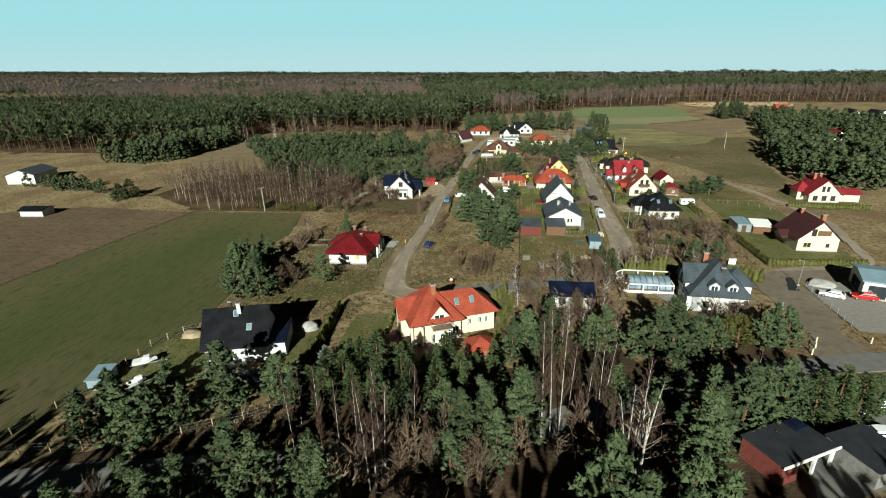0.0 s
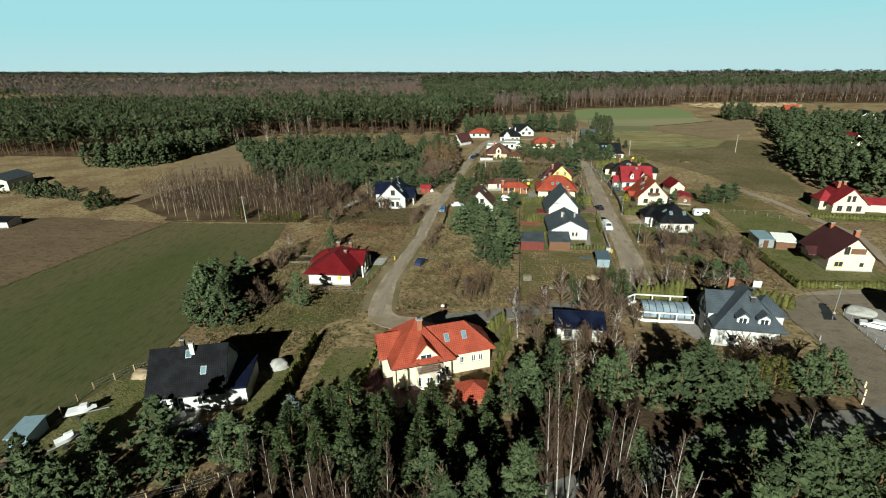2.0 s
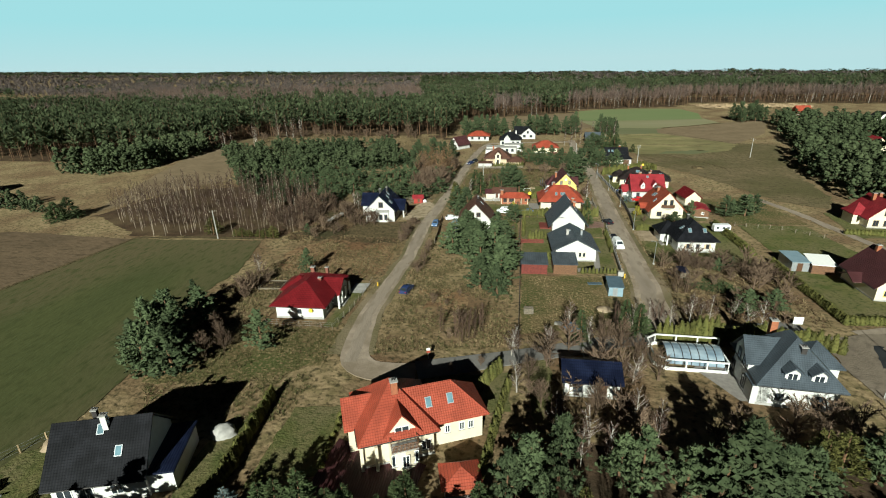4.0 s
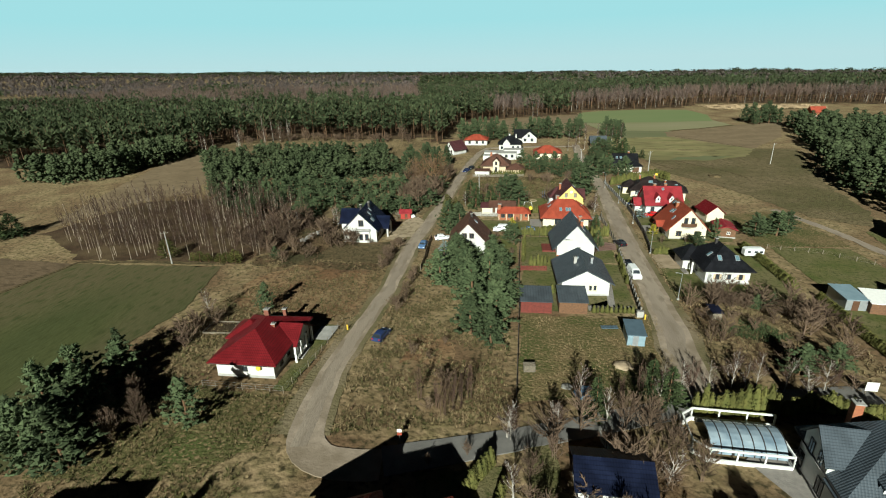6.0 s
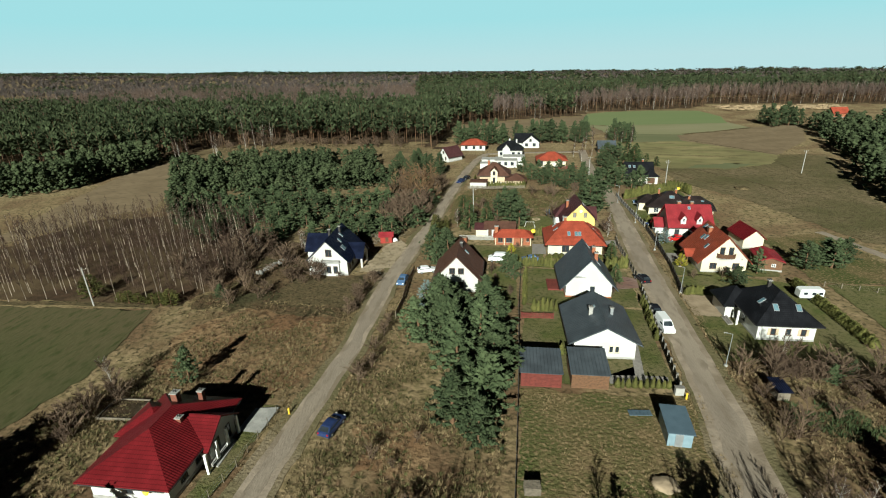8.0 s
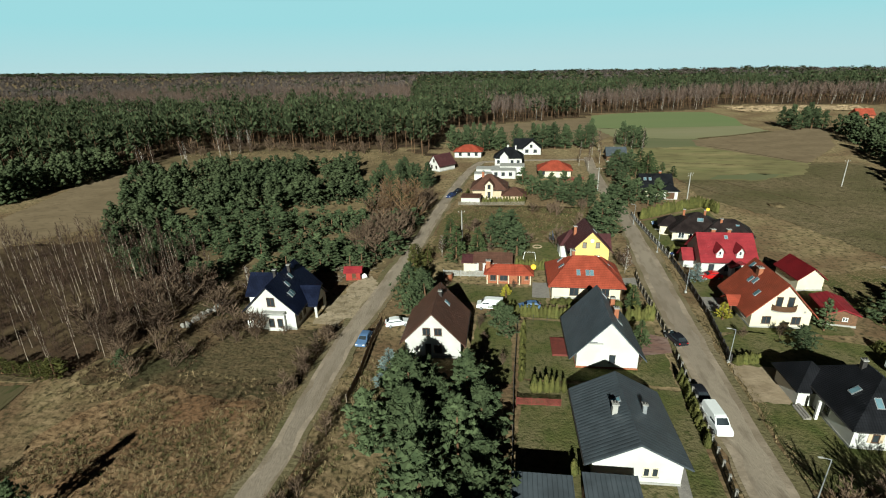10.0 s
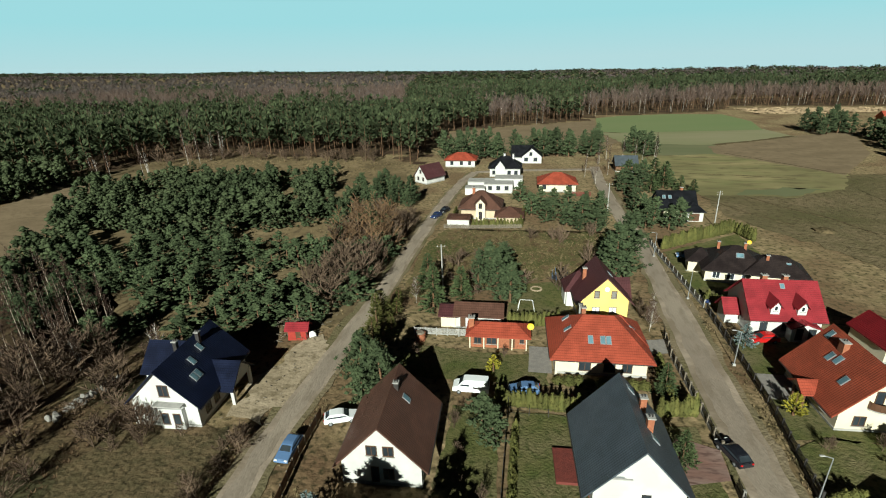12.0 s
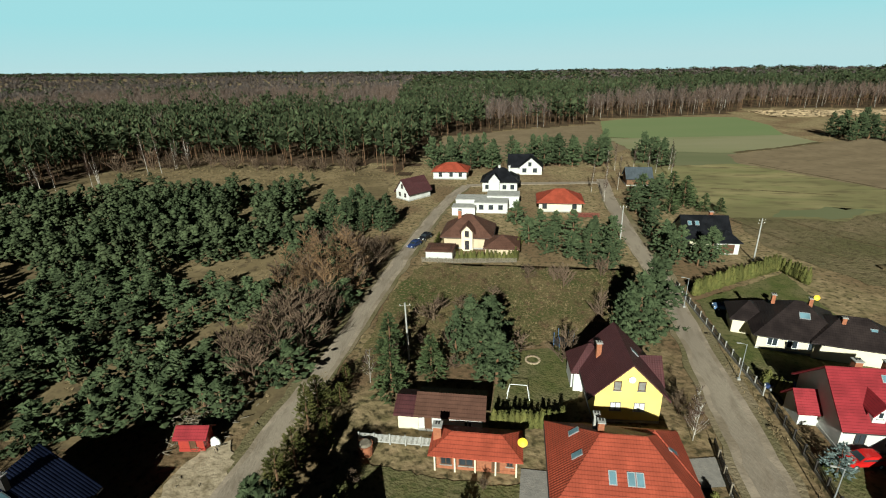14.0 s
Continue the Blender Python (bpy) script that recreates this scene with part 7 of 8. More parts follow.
H = house("red-roofed house at the timber yard", 226, 470, 10, 9, 3.0, 6.5, 0, axis="x", wall="brick", roof="roof_orange")

c = thing("caravan", "white caravan parked on the grass", "caravan", pose(57.0, 164.8, 0, 0, 0, 4))
bm = bmesh.new()
box(bm, -2.2, -1.0, 0.5, 2.2, 1.0, 2.35, bevel=0.25)
part("body", bm, M["car_white"], c)
for u in (-1.3, 0.2, 1.4):
    bm = bmesh.new()
    box(bm, u - 0.35, -1.03, 1.35, u + 0.35, -0.995, 1.85, bevel=0.01)
    part("window", bm, M["glass"], c)
for s in (-1, 1):
    bm = bmesh.new()
    cyl(bm, (0, s * 0.8, 0.3), (0, s * 1.0, 0.3), 0.32, 0.32, 12)
    part("wheel", bm, M["rubber"], c)
bm = bmesh.new()
cyl(bm, (2.1, 0, 0.5), (3.1, 0, 0.4), 0.06, 0.05, 6)
part("drawbar", bm, M["metal"], c)


def boat(label, x, y, rot, L=4.6, W=1.7):
    """An open boat on its trailer: hull with a pointed bow, deck, windscreen, wheels."""
    b = thing("boat", label, "boat", pose(x, y, 0, 0, 0, rot))
    bm = bmesh.new()
    prev = None
    for i in range(9):
        f = i / 8
        w = W / 2 * (1 if f < 0.45 else max(0.03, 1 - ((f - 0.45) / 0.55) ** 1.8))
        keel = 0.45 + 0.35 * max(0, f - 0.6) / 0.4
        row = [bm.verts.new((-L / 2 + L * f, s * q * w, z)) for s, q, z in ((-1, 1, 1.15 + 0.15 * f), (-1, 0.7, keel + 0.15), (0, 0, keel), (1, 0.7, keel + 0.15), (1, 1, 1.15 + 0.15 * f))]
        if prev:
            for j in range(4):
                bm.faces.new((prev[j], prev[j + 1], row[j + 1], row[j]))
            bm.faces.new((prev[4], prev[0], row[0], row[4]))
        else:
            bm.faces.new(row)
        prev = row
    part("hull", bm, M["car_white"], b)
    bm = bmesh.new()
    box(bm, -0.2, -W / 2 + 0.2, 1.25, 0.9, W / 2 - 0.2, 1.7, bevel=0.12)
    part("cabin", bm, M["car_white"], b)
    bm = bmesh.new()
    box(bm, -2.4, -0.06, 0.3, 3.2, 0.06, 0.42)
    t = part("trailer", bm, M["metal"], b)
    for s in (-1, 1):
        bm = bmesh.new()
        cyl(bm, (-0.5, s * 0.75, 0.28), (-0.5, s * 0.95, 0.28), 0.28, 0.28, 12)
        part("wheel", bm, M["rubber"], t)


boat("white motor boat on a trailer by the fence", -59.2, 60.6, 30, 3.6, 1.5)
boat("small white dinghy on the lawn", -56.4, 55.2, 55, 2.6, 1.2)


def heap(label, x, y, w, h, material, name="heap", seed=0):
    """A loose heap with a lumpy outline."""
    bm = bmesh.new()
    bmesh.ops.create_icosphere(bm, subdivisions=3, radius=1)
    for v in bm.verts:
        k = 1 + 0.35 * noise.noise(v.co * 1.7 + Vector((seed, 0, 0))) + 0.15 * noise.noise(v.co * 5)
        v.co = Vector((v.co.x * w * k, v.co.y * w * 0.8 * k, max(-0.1, v.co.z * h * k)))
    ob = tagged(obj(name, bm, material, smooth=True), label, name.replace("_", " "))
    ob.location = (x, y, 0)
    return ob


heap("low heap of pale sand on the grass", 18.4, 115.6, 1.5, 0.45, M["sand"], "sand_mound", 1)
heap("pale sand heap beside the fence", -57.4, 70.4, 1.9, 0.9, M["sand"], "sand_mound", 2)
heap("low mound of dark earth in the pasture", 79.0, 252, 2.6, 0.7, M["ditch"], "earth_mound", 3)
heap("blue tarpaulin over a pile", 12.0, 107.8, 1.7, 0.9, M["tarp"], "tarpaulin", 4)
heap("heap of brown earth beside the gravel yard", 66.0, 104.4, 2.6, 1.0, M["conc"], "earth_mound", 5)
heap("white covered heap behind the house", -36.6, 75.0, 1.8, 1.3, M["conc"], "tarpaulin", 6)
heap("white covered garden seats on the terrace", -45.9, 61.7, 1.7, 1.0, M["white_paint"], "tarpaulin", 9)
heap("small heap of rubble beside the tarpaulin", 9.3, 109.2, 0.8, 0.5, M["stone"], "rubble_mound", 10)
heap("white sack beside the red shed", -30.4, 189.6, 0.6, 0.9, M["white_paint"], "sack", 7)
heap("heap of cut branches by the fence", -60.5, 49.5, 2.4, 0.9, M["oldwood"], "brush_mound", 8)

p = thing("pallet_stack", "stack of grey wooden pallets and boards", "pallets", pose(3.9, 112.8, 0, 0, 0, 6))
for k in range(7):
    bm = bmesh.new()
    box(bm, -0.86, -0.56, 0.16 * k + 0.032, 0.86, 0.58, 0.16 * k + 0.12)
    pallet = part("pallet", bm, M["oldwood"], p)
    for j in range(5):
        bm = bmesh.new()
        box(bm, -0.9, -0.6 + j * 0.26, 0.16 * k + 0.125, 0.9, -0.45 + j * 0.26, 0.16 * k + 0.155)
        part("board", bm, M["oldwood"], pallet)

u = thing("utility_box", "grey utility box at the fence corner", "utility box", pose(24.5, 132.2, 0, 0, 0, 4))
bm = bmesh.new()
box(bm, -0.6, -0.3, -0.1, 0.6, 0.3, 1.1, bevel=0.03)
part("body", bm, M["conc"], u)
bm = bmesh.new()
box(bm, -0.66, -0.36, 1.104, 0.66, 0.36, 1.2, bevel=0.02)
part("lid", bm, M["stone"], u)
for x, y in ((25.2, 131.2), (-28.5, 121.6)):
    u = thing("hydrant", "yellow hydrant post beside the gravel road", "hydrant", pose(x, y, 0), "yellow hydrants")
    bm = bmesh.new()
    cyl(bm, (0, 0, -0.2), (0, 0, 0.8), 0.14, 0.12, 10)
    part("post", bm, M["sat_yellow"], u)
    bm = bmesh.new()
    cyl(bm, (0, 0, 0.804), (0, 0, 0.98), 0.17, 0.1, 10)
    part("cap", bm, M["sat_yellow"], u)
b = thing("metal_sheet", "dull blue corrugated sheet lying on the grass", "metal sheet", pose(18.3, 127.4, 0.06, 0, 0, 6))
for k in range(6):
    bm = bmesh.new()
    box(bm, -1.5 + 0.5 * k, -0.55, 0, -1.04 + 0.5 * k, 0.55, 0.08, bevel=0.02)
    part("panel", bm, M["blue_roof"], b)
g = thing("garden_bed", "dark soil bed with pale timber edging", "garden bed", pose(-52.0, 119.6, 0, 0, 0, 4))
bm = bmesh.new()
box(bm, -2.5, -1.9, -0.2, 2.5, 1.9, 0.12)
part("soil", bm, M["needle_litter"], g)
for x0, y0, x1, y1 in ((-2.66, 1.904, 2.66, 2.06), (-2.66, -2.06, 2.66, -1.904), (-2.66, -1.9, -2.504, 1.9), (2.504, -1.9, 2.66, 1.9)):
    bm = bmesh.new()
    box(bm, x0, y0, -0.2, x1, y1, 0.32, bevel=0.02)
    part("edging", bm, M["oldwood"], g)

for x, y in ((52.2, 79.9), (51.0, 77.9), (49.5, 75.9), (61.1, 80.6)):
    u = thing("bollard", "white post with yellow bands at the lane", "bollard", pose(x, y, 0), "bollards at the lane")
    bm = bmesh.new()
    cyl(bm, (0, 0, -0.2), (0, 0, 1.0), 0.11, 0.1, 10)
    part("post", bm, M["white_paint"], u)
    for z in (0.3, 0.7):
        bm = bmesh.new()
        cyl(bm, (0, 0, z), (0, 0, z + 0.16), 0.125, 0.125, 10)
        part("band", bm, M["sat_yellow"], u)

s = thing("site_sign", "blank white board on two posts", "sign", pose(50.8, 112.0, 0, 0, 0, 0))
bm = bmesh.new()
box(bm, -0.8, -0.04, 0.9, 0.8, 0.04, 2.3, bevel=0.01)
part("board", bm, M["white_paint"], s)
for u in (-0.6, 0.6):
    bm = bmesh.new()
    box(bm, u - 0.05, 0.045, -0.3, u + 0.05, 0.14, 2.2)
    part("post", bm, M["oldwood"], s)

rnd = random.Random(8)
for i in range(26):                               # row of pale boulders by the new house
    f = i / 25
    bm = bmesh.new()
    bmesh.ops.create_icosphere(bm, subdivisions=2, radius=1)
    sx, sz = rnd.uniform(0.35, 0.75), rnd.uniform(0.3, 0.6)
    for v in bm.verts:
        v.co *= 1 + 0.4 * noise.noise(v.co * 1.3 + Vector((i * 3.1, 0, 0)))
        v.co.x *= sx
        v.co.y *= sx * 0.8
        v.co.z *= sz
    b = tagged(obj("boulder", bm, M["stone"], smooth=False), "pale rough boulder in the row by the house", "boulder", "boulders in a row")
    b.location = (-56.4 + 2.2 * f + rnd.uniform(-0.5, 0.5), 165.5 + 10 * f + rnd.uniform(-0.4, 0.4), sz * 0.35)

# garden things of the plots behind the pavilion
t = thing("water_tank", "rust-red round tank with a lid", "tank", pose(-12.2, 190.6, 0))
bm = bmesh.new()
cyl(bm, (0, 0, -0.1), (0, 0, 1.3), 0.85, 0.9, 18)
part("body", bm, M["brick"], t)
bm = bmesh.new()
cyl(bm, (0, 0, 1.304), (0, 0, 1.5), 0.8, 0.55, 18)
part("lid", bm, M["oldwood"], t)
t = thing("trampoline", "round trampoline with a dark net", "trampoline", pose(11.6, 215.6, 0))
bm = bmesh.new()
cyl(bm, (0, 0, 0.75), (0, 0, 0.85), 1.5, 1.5, 20)
part("mat", bm, M["dark_paint"], t)
for k in range(6):
    a = k * math.pi / 3
    bm = bmesh.new()
    cyl(bm, (1.45 * math.cos(a), 1.45 * math.sin(a), -0.05), (1.5 * math.cos(a), 1.5 * math.sin(a), 2.5), 0.04, 0.04, 6)
    part("post", bm, M["car_blue"], t)
t = thing("fire_pit", "ring of stones on the lawn", "fire pit", pose(6.9, 211.4, 0))
for k in range(14):
    a = k * 2 * math.pi / 14
    bm = bmesh.new()
    box(bm, -0.2, -0.14, -0.1, 0.2, 0.14, 0.22, pose(1.0 * math.cos(a), 1.0 * math.sin(a), 0, 0, 0, math.degrees(a) + 90), bevel=0.05)
    part("stone", bm, M["sand"], t)
t = thing("swing_frame", "white metal swing frame on the lawn", "swing", pose(4.9, 202.6, 0))
for s in (-1, 1):
    for q in (-0.6, 0.6):
        bm = bmesh.new()
        cyl(bm, (s * 1.5, q, -0.05), (s * 1.1, 0, 2.0), 0.04, 0.04, 6)
        part("leg", bm, M["white_paint"], t)
bm = bmesh.new()
cyl(bm, (-1.1, 0, 2.0), (1.1, 0, 2.0), 0.04, 0.04, 6)
part("bar", bm, M["white_paint"], t)


# ---- trees, area by area ----
rnd = random.Random(21)


def pines(pts, group, size=1.25, wide=1.25):
    for x, y in pts:
        plant("pine%d" % rnd.randrange(5), x, y, size * rnd.uniform(0.9, 1.12), wide * rnd.uniform(0.9, 1.15), group=group)


def birches(pts, group, size=1.1, kinds=4):
    for x, y in pts:
        plant("birch%d" % rnd.randrange(kinds), x, y, size * rnd.uniform(0.85, 1.1), size * rnd.uniform(0.85, 1.1), group=group)


def small_birches(pts, group, size=1.0):
    for x, y in pts:
        plant("smallbirch%d" % rnd.randrange(3), x, y, size * rnd.uniform(0.8, 1.15), size * rnd.uniform(0.85, 1.2), group=group)


def shrub_field(poly, gap, keep, group, lo=0.5, hi=1.1):
    for x, y in scatter(poly, gap, rnd, keep):
        plant("shrub%d" % rnd.randrange(2), x, y, rnd.uniform(lo, hi), rnd.uniform(lo, hi), group=group)


def sized(kind, kinds, pts, group, tall, wide=1.0):
    """Trees each given as x, y and height; tall: the model's own height."""
    for x, y, h in pts:
        k = h / tall
        plant(kind + str(rnd.randrange(kinds)), x, y, k, k * wide * rnd.uniform(0.92, 1.08), group=group)


sized("pine", 5, [(-53.6, 48.4, 8.5), (-54.0, 43.4, 8.5), (-47.6, 43.2, 7.4), (-51.0, 46.0, 7.6), (-45.9, 49.9, 9.0), (-45.3, 44.9, 8.1), (-42.9, 47.4, 7.0), (-41.1, 53.3, 8.9), (-39.0, 51.8, 7.2), (-32.3, 55.2, 7.2), (-30.2, 54.0, 6.4), (-34.4, 56.2, 5.4)], "pines on the slope", 8.0, 1.2)
sized("tall", 3, [(-29.2, 37.0, 12.0), (-25.6, 35.6, 11.2), (-20.9, 38.2, 10.5), (-18.6, 36.4, 9.4), (-33.5, 34.1, 10.5), (-36.2, 32.6, 9.0), (-39.3, 33.4, 9.2), (-44.6, 30.6, 9.0), (-24.2, 40.2, 8.2)], "pines on the slope", 13.0, 1.15)
sized("tall", 3, [(-4.8, 45.6, 11.6), (-0.9, 45.0, 12.6), (2.0, 50.0, 12.4), (-2.6, 47.6, 11.2), (-13.2, 50.4, 9.4), (-6.0, 43.0, 8.6)], "pines above the asphalt road", 13.0, 1.1)
sized("tall", 3, [(21.9, 46.0, 13.6), (24.4, 48.6, 12.4), (20.8, 49.4, 11.6), (26.4, 52.8, 9.6), (19.3, 54.8, 8.6)], "pines above the asphalt road", 13.0, 1.15)
sized("pine", 5, [(30.5, 55.6, 10.1), (33.2, 56.4, 9.4), (36.0, 57.8, 9.8), (38.2, 58.6, 8.6), (49.1, 61.0, 6.4), (51.2, 61.6, 6.0), (33.0, 59.8, 7.4)], "pines above the asphalt road", 8.0, 0.95)
sized("pine", 5, [(11.0, 39.3, 11.4), (8.2, 37.0, 9.6), (14.2, 38.0, 8.6), (18.6, 39.2, 9.4), (22.0, 38.0, 8.6), (16.4, 35.4, 9.0)], "pines above the asphalt road", 8.2, 0.95)
sized("pine", 5, [(0.7, 68.4, 9.6), (3.2, 70.0, 8.6), (6.3, 70.7, 9.2), (4.4, 67.2, 8.0), (15.6, 72.0, 8.6), (13.4, 73.4, 6.6)], "pines below the gardens", 8.2)
sized("pine", 5, [(22.7, 70.1, 10.2), (26.1, 71.2, 10.4), (29.3, 71.9, 8.9), (32.3, 71.9, 8.3), (24.6, 73.4, 8.6), (20.4, 72.6, 7.0), (43.8, 77.9, 8.3), (45.8, 76.8, 7.4), (42.0, 76.6, 6.6)], "pines below the villa", 8.6, 1.1)
sized("pine", 5, [(12.6, 61.8, 6.2), (15.0, 58.6, 7.0), (22.6, 58.6, 7.0), (28.4, 61.0, 6.4), (-3.4, 54.4, 6.8), (-8.4, 53.2, 6.4), (-17.4, 53.8, 6.2), (3.4, 58.0, 6.4)], "pines in the shade above the asphalt road", 8.0, 1.1)
sized("spruce", 2, [(40.7, 58.9, 8.3), (43.1, 58.9, 9.0), (47.0, 60.4, 5.6)], "dark spruces by the lane", 7.0, 1.25)
sized("column", 2, [(35.7, 76.0, 6.0), (38.2, 76.8, 5.6), (36.8, 78.0, 5.0), (9.0, 68.6, 3.4)], "olive conifers before the villa", 5.4, 1.3)
pines([(-56.4, 85.6), (-54.0, 86.8), (-58.0, 87.4), (-55.6, 89.0)], "pine clump by the crop field", 1.0, 1.35)
pines([(-59.8, 88.6), (-61.4, 96.4), (-62.6, 100.4), (-52.0, 86.2)], "pine clump by the crop field", 0.95, 1.3)
pines([(-41.4, 94.6), (-58.0, 103.0), (-61.6, 107.0), (-59.6, 98.4), (-57.4, 95.0), (-55.4, 91.6), (-60.6, 92.8), (-58.2, 91.0)], "pines by the bungalow", 0.95, 1.1)
pines([(-10.6, 147.8), (-3.8, 149.6), (-14.4, 142), (-8.2, 137.0), (-4.0, 140.2), (-5.4, 128.0), (-1.2, 131.4), (-6.2, 122.6), (-2.4, 118.8), (-10.8, 143.2)], "pines between the roads", 1.0, 1.4)
pines([(-1.4, 144.8), (-0.8, 136.4), (-6.6, 145.6), (-6.8, 133), (-12.2, 148.4), (-2.0, 125)], "pines between the roads", 1.0, 1.4)
pines([(-16.6, 174.2), (-13.8, 174.0), (-15.2, 176.4), (-17.6, 177)], "pines by the brown-roofed house", 0.95, 1.1)
pines([(22.8, 217.0), (24.4, 219.2), (21.4, 219.6)], "big pine clump by the right road", 1.45, 1.5)
pines([(-2.2, 213.6), (2.0, 205.2), (-0.6, 209.6), (-4.6, 211.4), (0.4, 215.4)], "pines behind the outbuilding", 1.05, 1.25)
pines([(63.4, 179.4), (66.2, 182.2), (69.6, 181.0), (73.0, 183.4), (70.4, 185.0)], "pine clump at the pasture", 0.72, 1.05)
pines([(46.2, 170.3)], "round bush before the brick-red house", 0.5, 0.85)
pines([(-46.4, 126.2), (52.6, 176.2), (-0.6, 171.6), (0.9, 168.4)], "single small pines", 0.68, 0.7)
pines([(50.2, 139.4), (46.4, 137.2), (-57.6, 152.6)], "single small pines", 0.42, 0.5)
pines([(3.1, 275.2), (6.5, 260.4), (10.5, 254.4), (15.9, 251.4), (22.6, 246.8), (17.2, 263.6), (12.4, 259.6), (20.4, 256.6), (24.6, 252.8), (9.0, 265.4), (21.6, 262.2), (13.2, 267.6), (25.4, 259.4), (18.4, 247.2), (25.8, 266)], "pines by the far bungalow", 0.8, 1.0)
pines([(35.8, 250.4), (38.6, 254.2), (41.6, 250.6), (44.6, 252.2), (36.2, 258), (38.8, 261.6), (36, 267), (37.5, 274), (39, 281), (36.6, 288)], "pines along the right road", 0.85, 1.0)
pines([(43.7, 298.4), (46.2, 302.4), (41.4, 294.0), (40.2, 301)], "round pines by the timber house", 0.95, 1.25)
for x, y, s in ((51.4, 296.0, 0.9), (53.2, 300.6, 1.0), (50.4, 305.4, 0.95), (45.8, 289.6, 0.7), (55.4, 291.4, 0.6), (59.6, 291, 0.5)):
    plant("spruce%d" % rnd.randrange(2), x, y, s, s * 1.3, group="dark spruces by the timber house")
pines(scatter([(-46, 260), (-27, 262), (-26.5, 274), (-38, 280), (-52, 284)], 4.4, rnd, 0.85), "pines along the left road", 0.95, 1.1)
pines(scatter([(-34, 340), (20, 348), (36, 352), (40, 366), (-30, 362)], 5.4, rnd, 0.9), "pines behind the far houses", 1.35, 1.3)
pines(scatter([(52, 352), (64, 350), (66, 372), (54, 375)], 6, rnd, 0.8), "pines at the green field", 1.2, 1.2)
pines(scatter([(158, 415), (180, 415), (182, 440), (160, 438)], 6, rnd, 0.85), "pine clump in the fields", 1.4, 1.5)

for x, y, s in ((-9.6, 64.9, 0.78), (-11.3, 67.0, 0.45), (-20.2, 62.9, 0.95), (-22.9, 62.6, 0.8), (-17.5, 63.2, 0.75), (-15.5, 62.7, 0.75), (-24.2, 58.1, 0.85), (-29.3, 57.5, 0.6), (-15.8, 60.4, 0.85), (-4.8, 63.6, 0.55), (-2.0, 66.4, 0.6), (-13.0, 65.4, 0.4), (-17.4, 63.8, 0.5), (-26.8, 58.8, 0.9), (-24.0, 62.0, 0.8), (-7.0, 61.4, 0.8), (-22, 56, 0.8), (-18.5, 57.5, 0.9), (-14, 58.5, 0.8), (-10, 58.5, 0.85), (-5.5, 58.5, 0.8), (-25.5, 53.5, 0.85), (-2, 60.5, 0.75), (-11.9, 201.4, 0.95), (-14.4, 210.4, 0.9), (-7.4, 206.4, 0.8), (23.2, 180.6, 0.6), (22.0, 168.6, 0.55), (12.6, 103.2, 0.7), (22.8, 107.0, 0.8), (20.8, 108.8, 0.75)):
    plant("spruce%d" % rnd.randrange(2), x, y, s * rnd.uniform(0.9, 1.02), s, group="garden spruces")
plant("bluespruce", -15.6, 154.4, 1.05)
pines([(-9.6, 151.6)], "single small pines", 0.62, 1.0)
plant("bluespruce", -28.6, 62.7, 0.8)
plant("bluespruce", 38.4, 194.4, 0.7)
plant("gold", 0.2, 183.2, 1.1)
plant("gold", 37.8, 178.4, 1.2)
for x, y in ((-17.8, 193.2), (-18.2, 198.6), (-19.6, 190.4), (-20.2, 196.6), (-18.6, 202.4), (-19.2, 187.4), (-17.0, 190.6), (-20.4, 193.4), (-19.8, 184.4)):
    plant("column%d" % rnd.randrange(2), x, y, rnd.uniform(0.8, 1.15), rnd.uniform(0.85, 1.2), group="tall conifers by the left road")

sized("birch", 3, [(-15.1, 40.5, 16.6), (-14.3, 40.4, 16.8), (-13.9, 42.2, 12.9), (-13.8, 42.4, 15.3), (4.6, 50.4, 15.2), (5.8, 51.6, 15.4), (7.0, 52.4, 13.8), (11.3, 51.2, 13.0), (10.2, 52.8, 12.0), (-26.9, 46.1, 9.6), (-24.0, 48.0, 9.0), (-21.4, 47.8, 8.8), (-11.2, 47.5, 10.4), (34.3, 61.7, 7.4), (12.6, 54.6, 11.0), (-18.0, 45.4, 10.0), (16.6, 51.4, 10.6), (8.6, 56.6, 9.4), (-27.6, 50.2, 7.4)], "birches by the asphalt road", 11.8, 0.75)
for x, y, h in ((14.3, 47.0, 15.2), (15.5, 46.2, 14.6)):
    plant("birch3", x, y, h / 13.5, h / 13.5 * 1.3, group="birches by the asphalt road")
sized("sapling", 2, [(-17.0, 48.0, 7.0), (-14.6, 46.0, 7.6), (-12.0, 44.6, 7.0), (-9.6, 46.4, 6.0), (-22.6, 45.4, 6.4), (8.8, 49.8, 7.6), (12.4, 48.8, 8.2), (13.0, 51.2, 7.0), (17.2, 49.6, 7.2), (-19.4, 49.8, 5.6), (-25.4, 44.4, 5.2), (-7.4, 47.8, 5.6)], "red-brown birch thicket by the asphalt road", 4.4, 0.7)
sized("broad", 2, [(-4.2, 42.6, 5.6), (-8.7, 43.7, 6.6), (-12.0, 42.8, 5.0), (-42.4, 33.0, 7.0), (-6.2, 46.0, 5.6)], "bare olive-brown bushes by the asphalt road", 6.2, 0.75)
small_birches([(-57.0, 123.4)], "birches in the gardens", 1.15)
small_birches([(8.0, 77.2), (9.4, 75.0), (11.2, 78.6), (12.6, 75.8), (6.8, 80.4), (18.6, 92.6), (0.6, 97.6), (6.8, 99.8), (10.6, 104.6), (19.4, 80.0), (17.2, 83.0)], "birches in the gardens", 1.05)
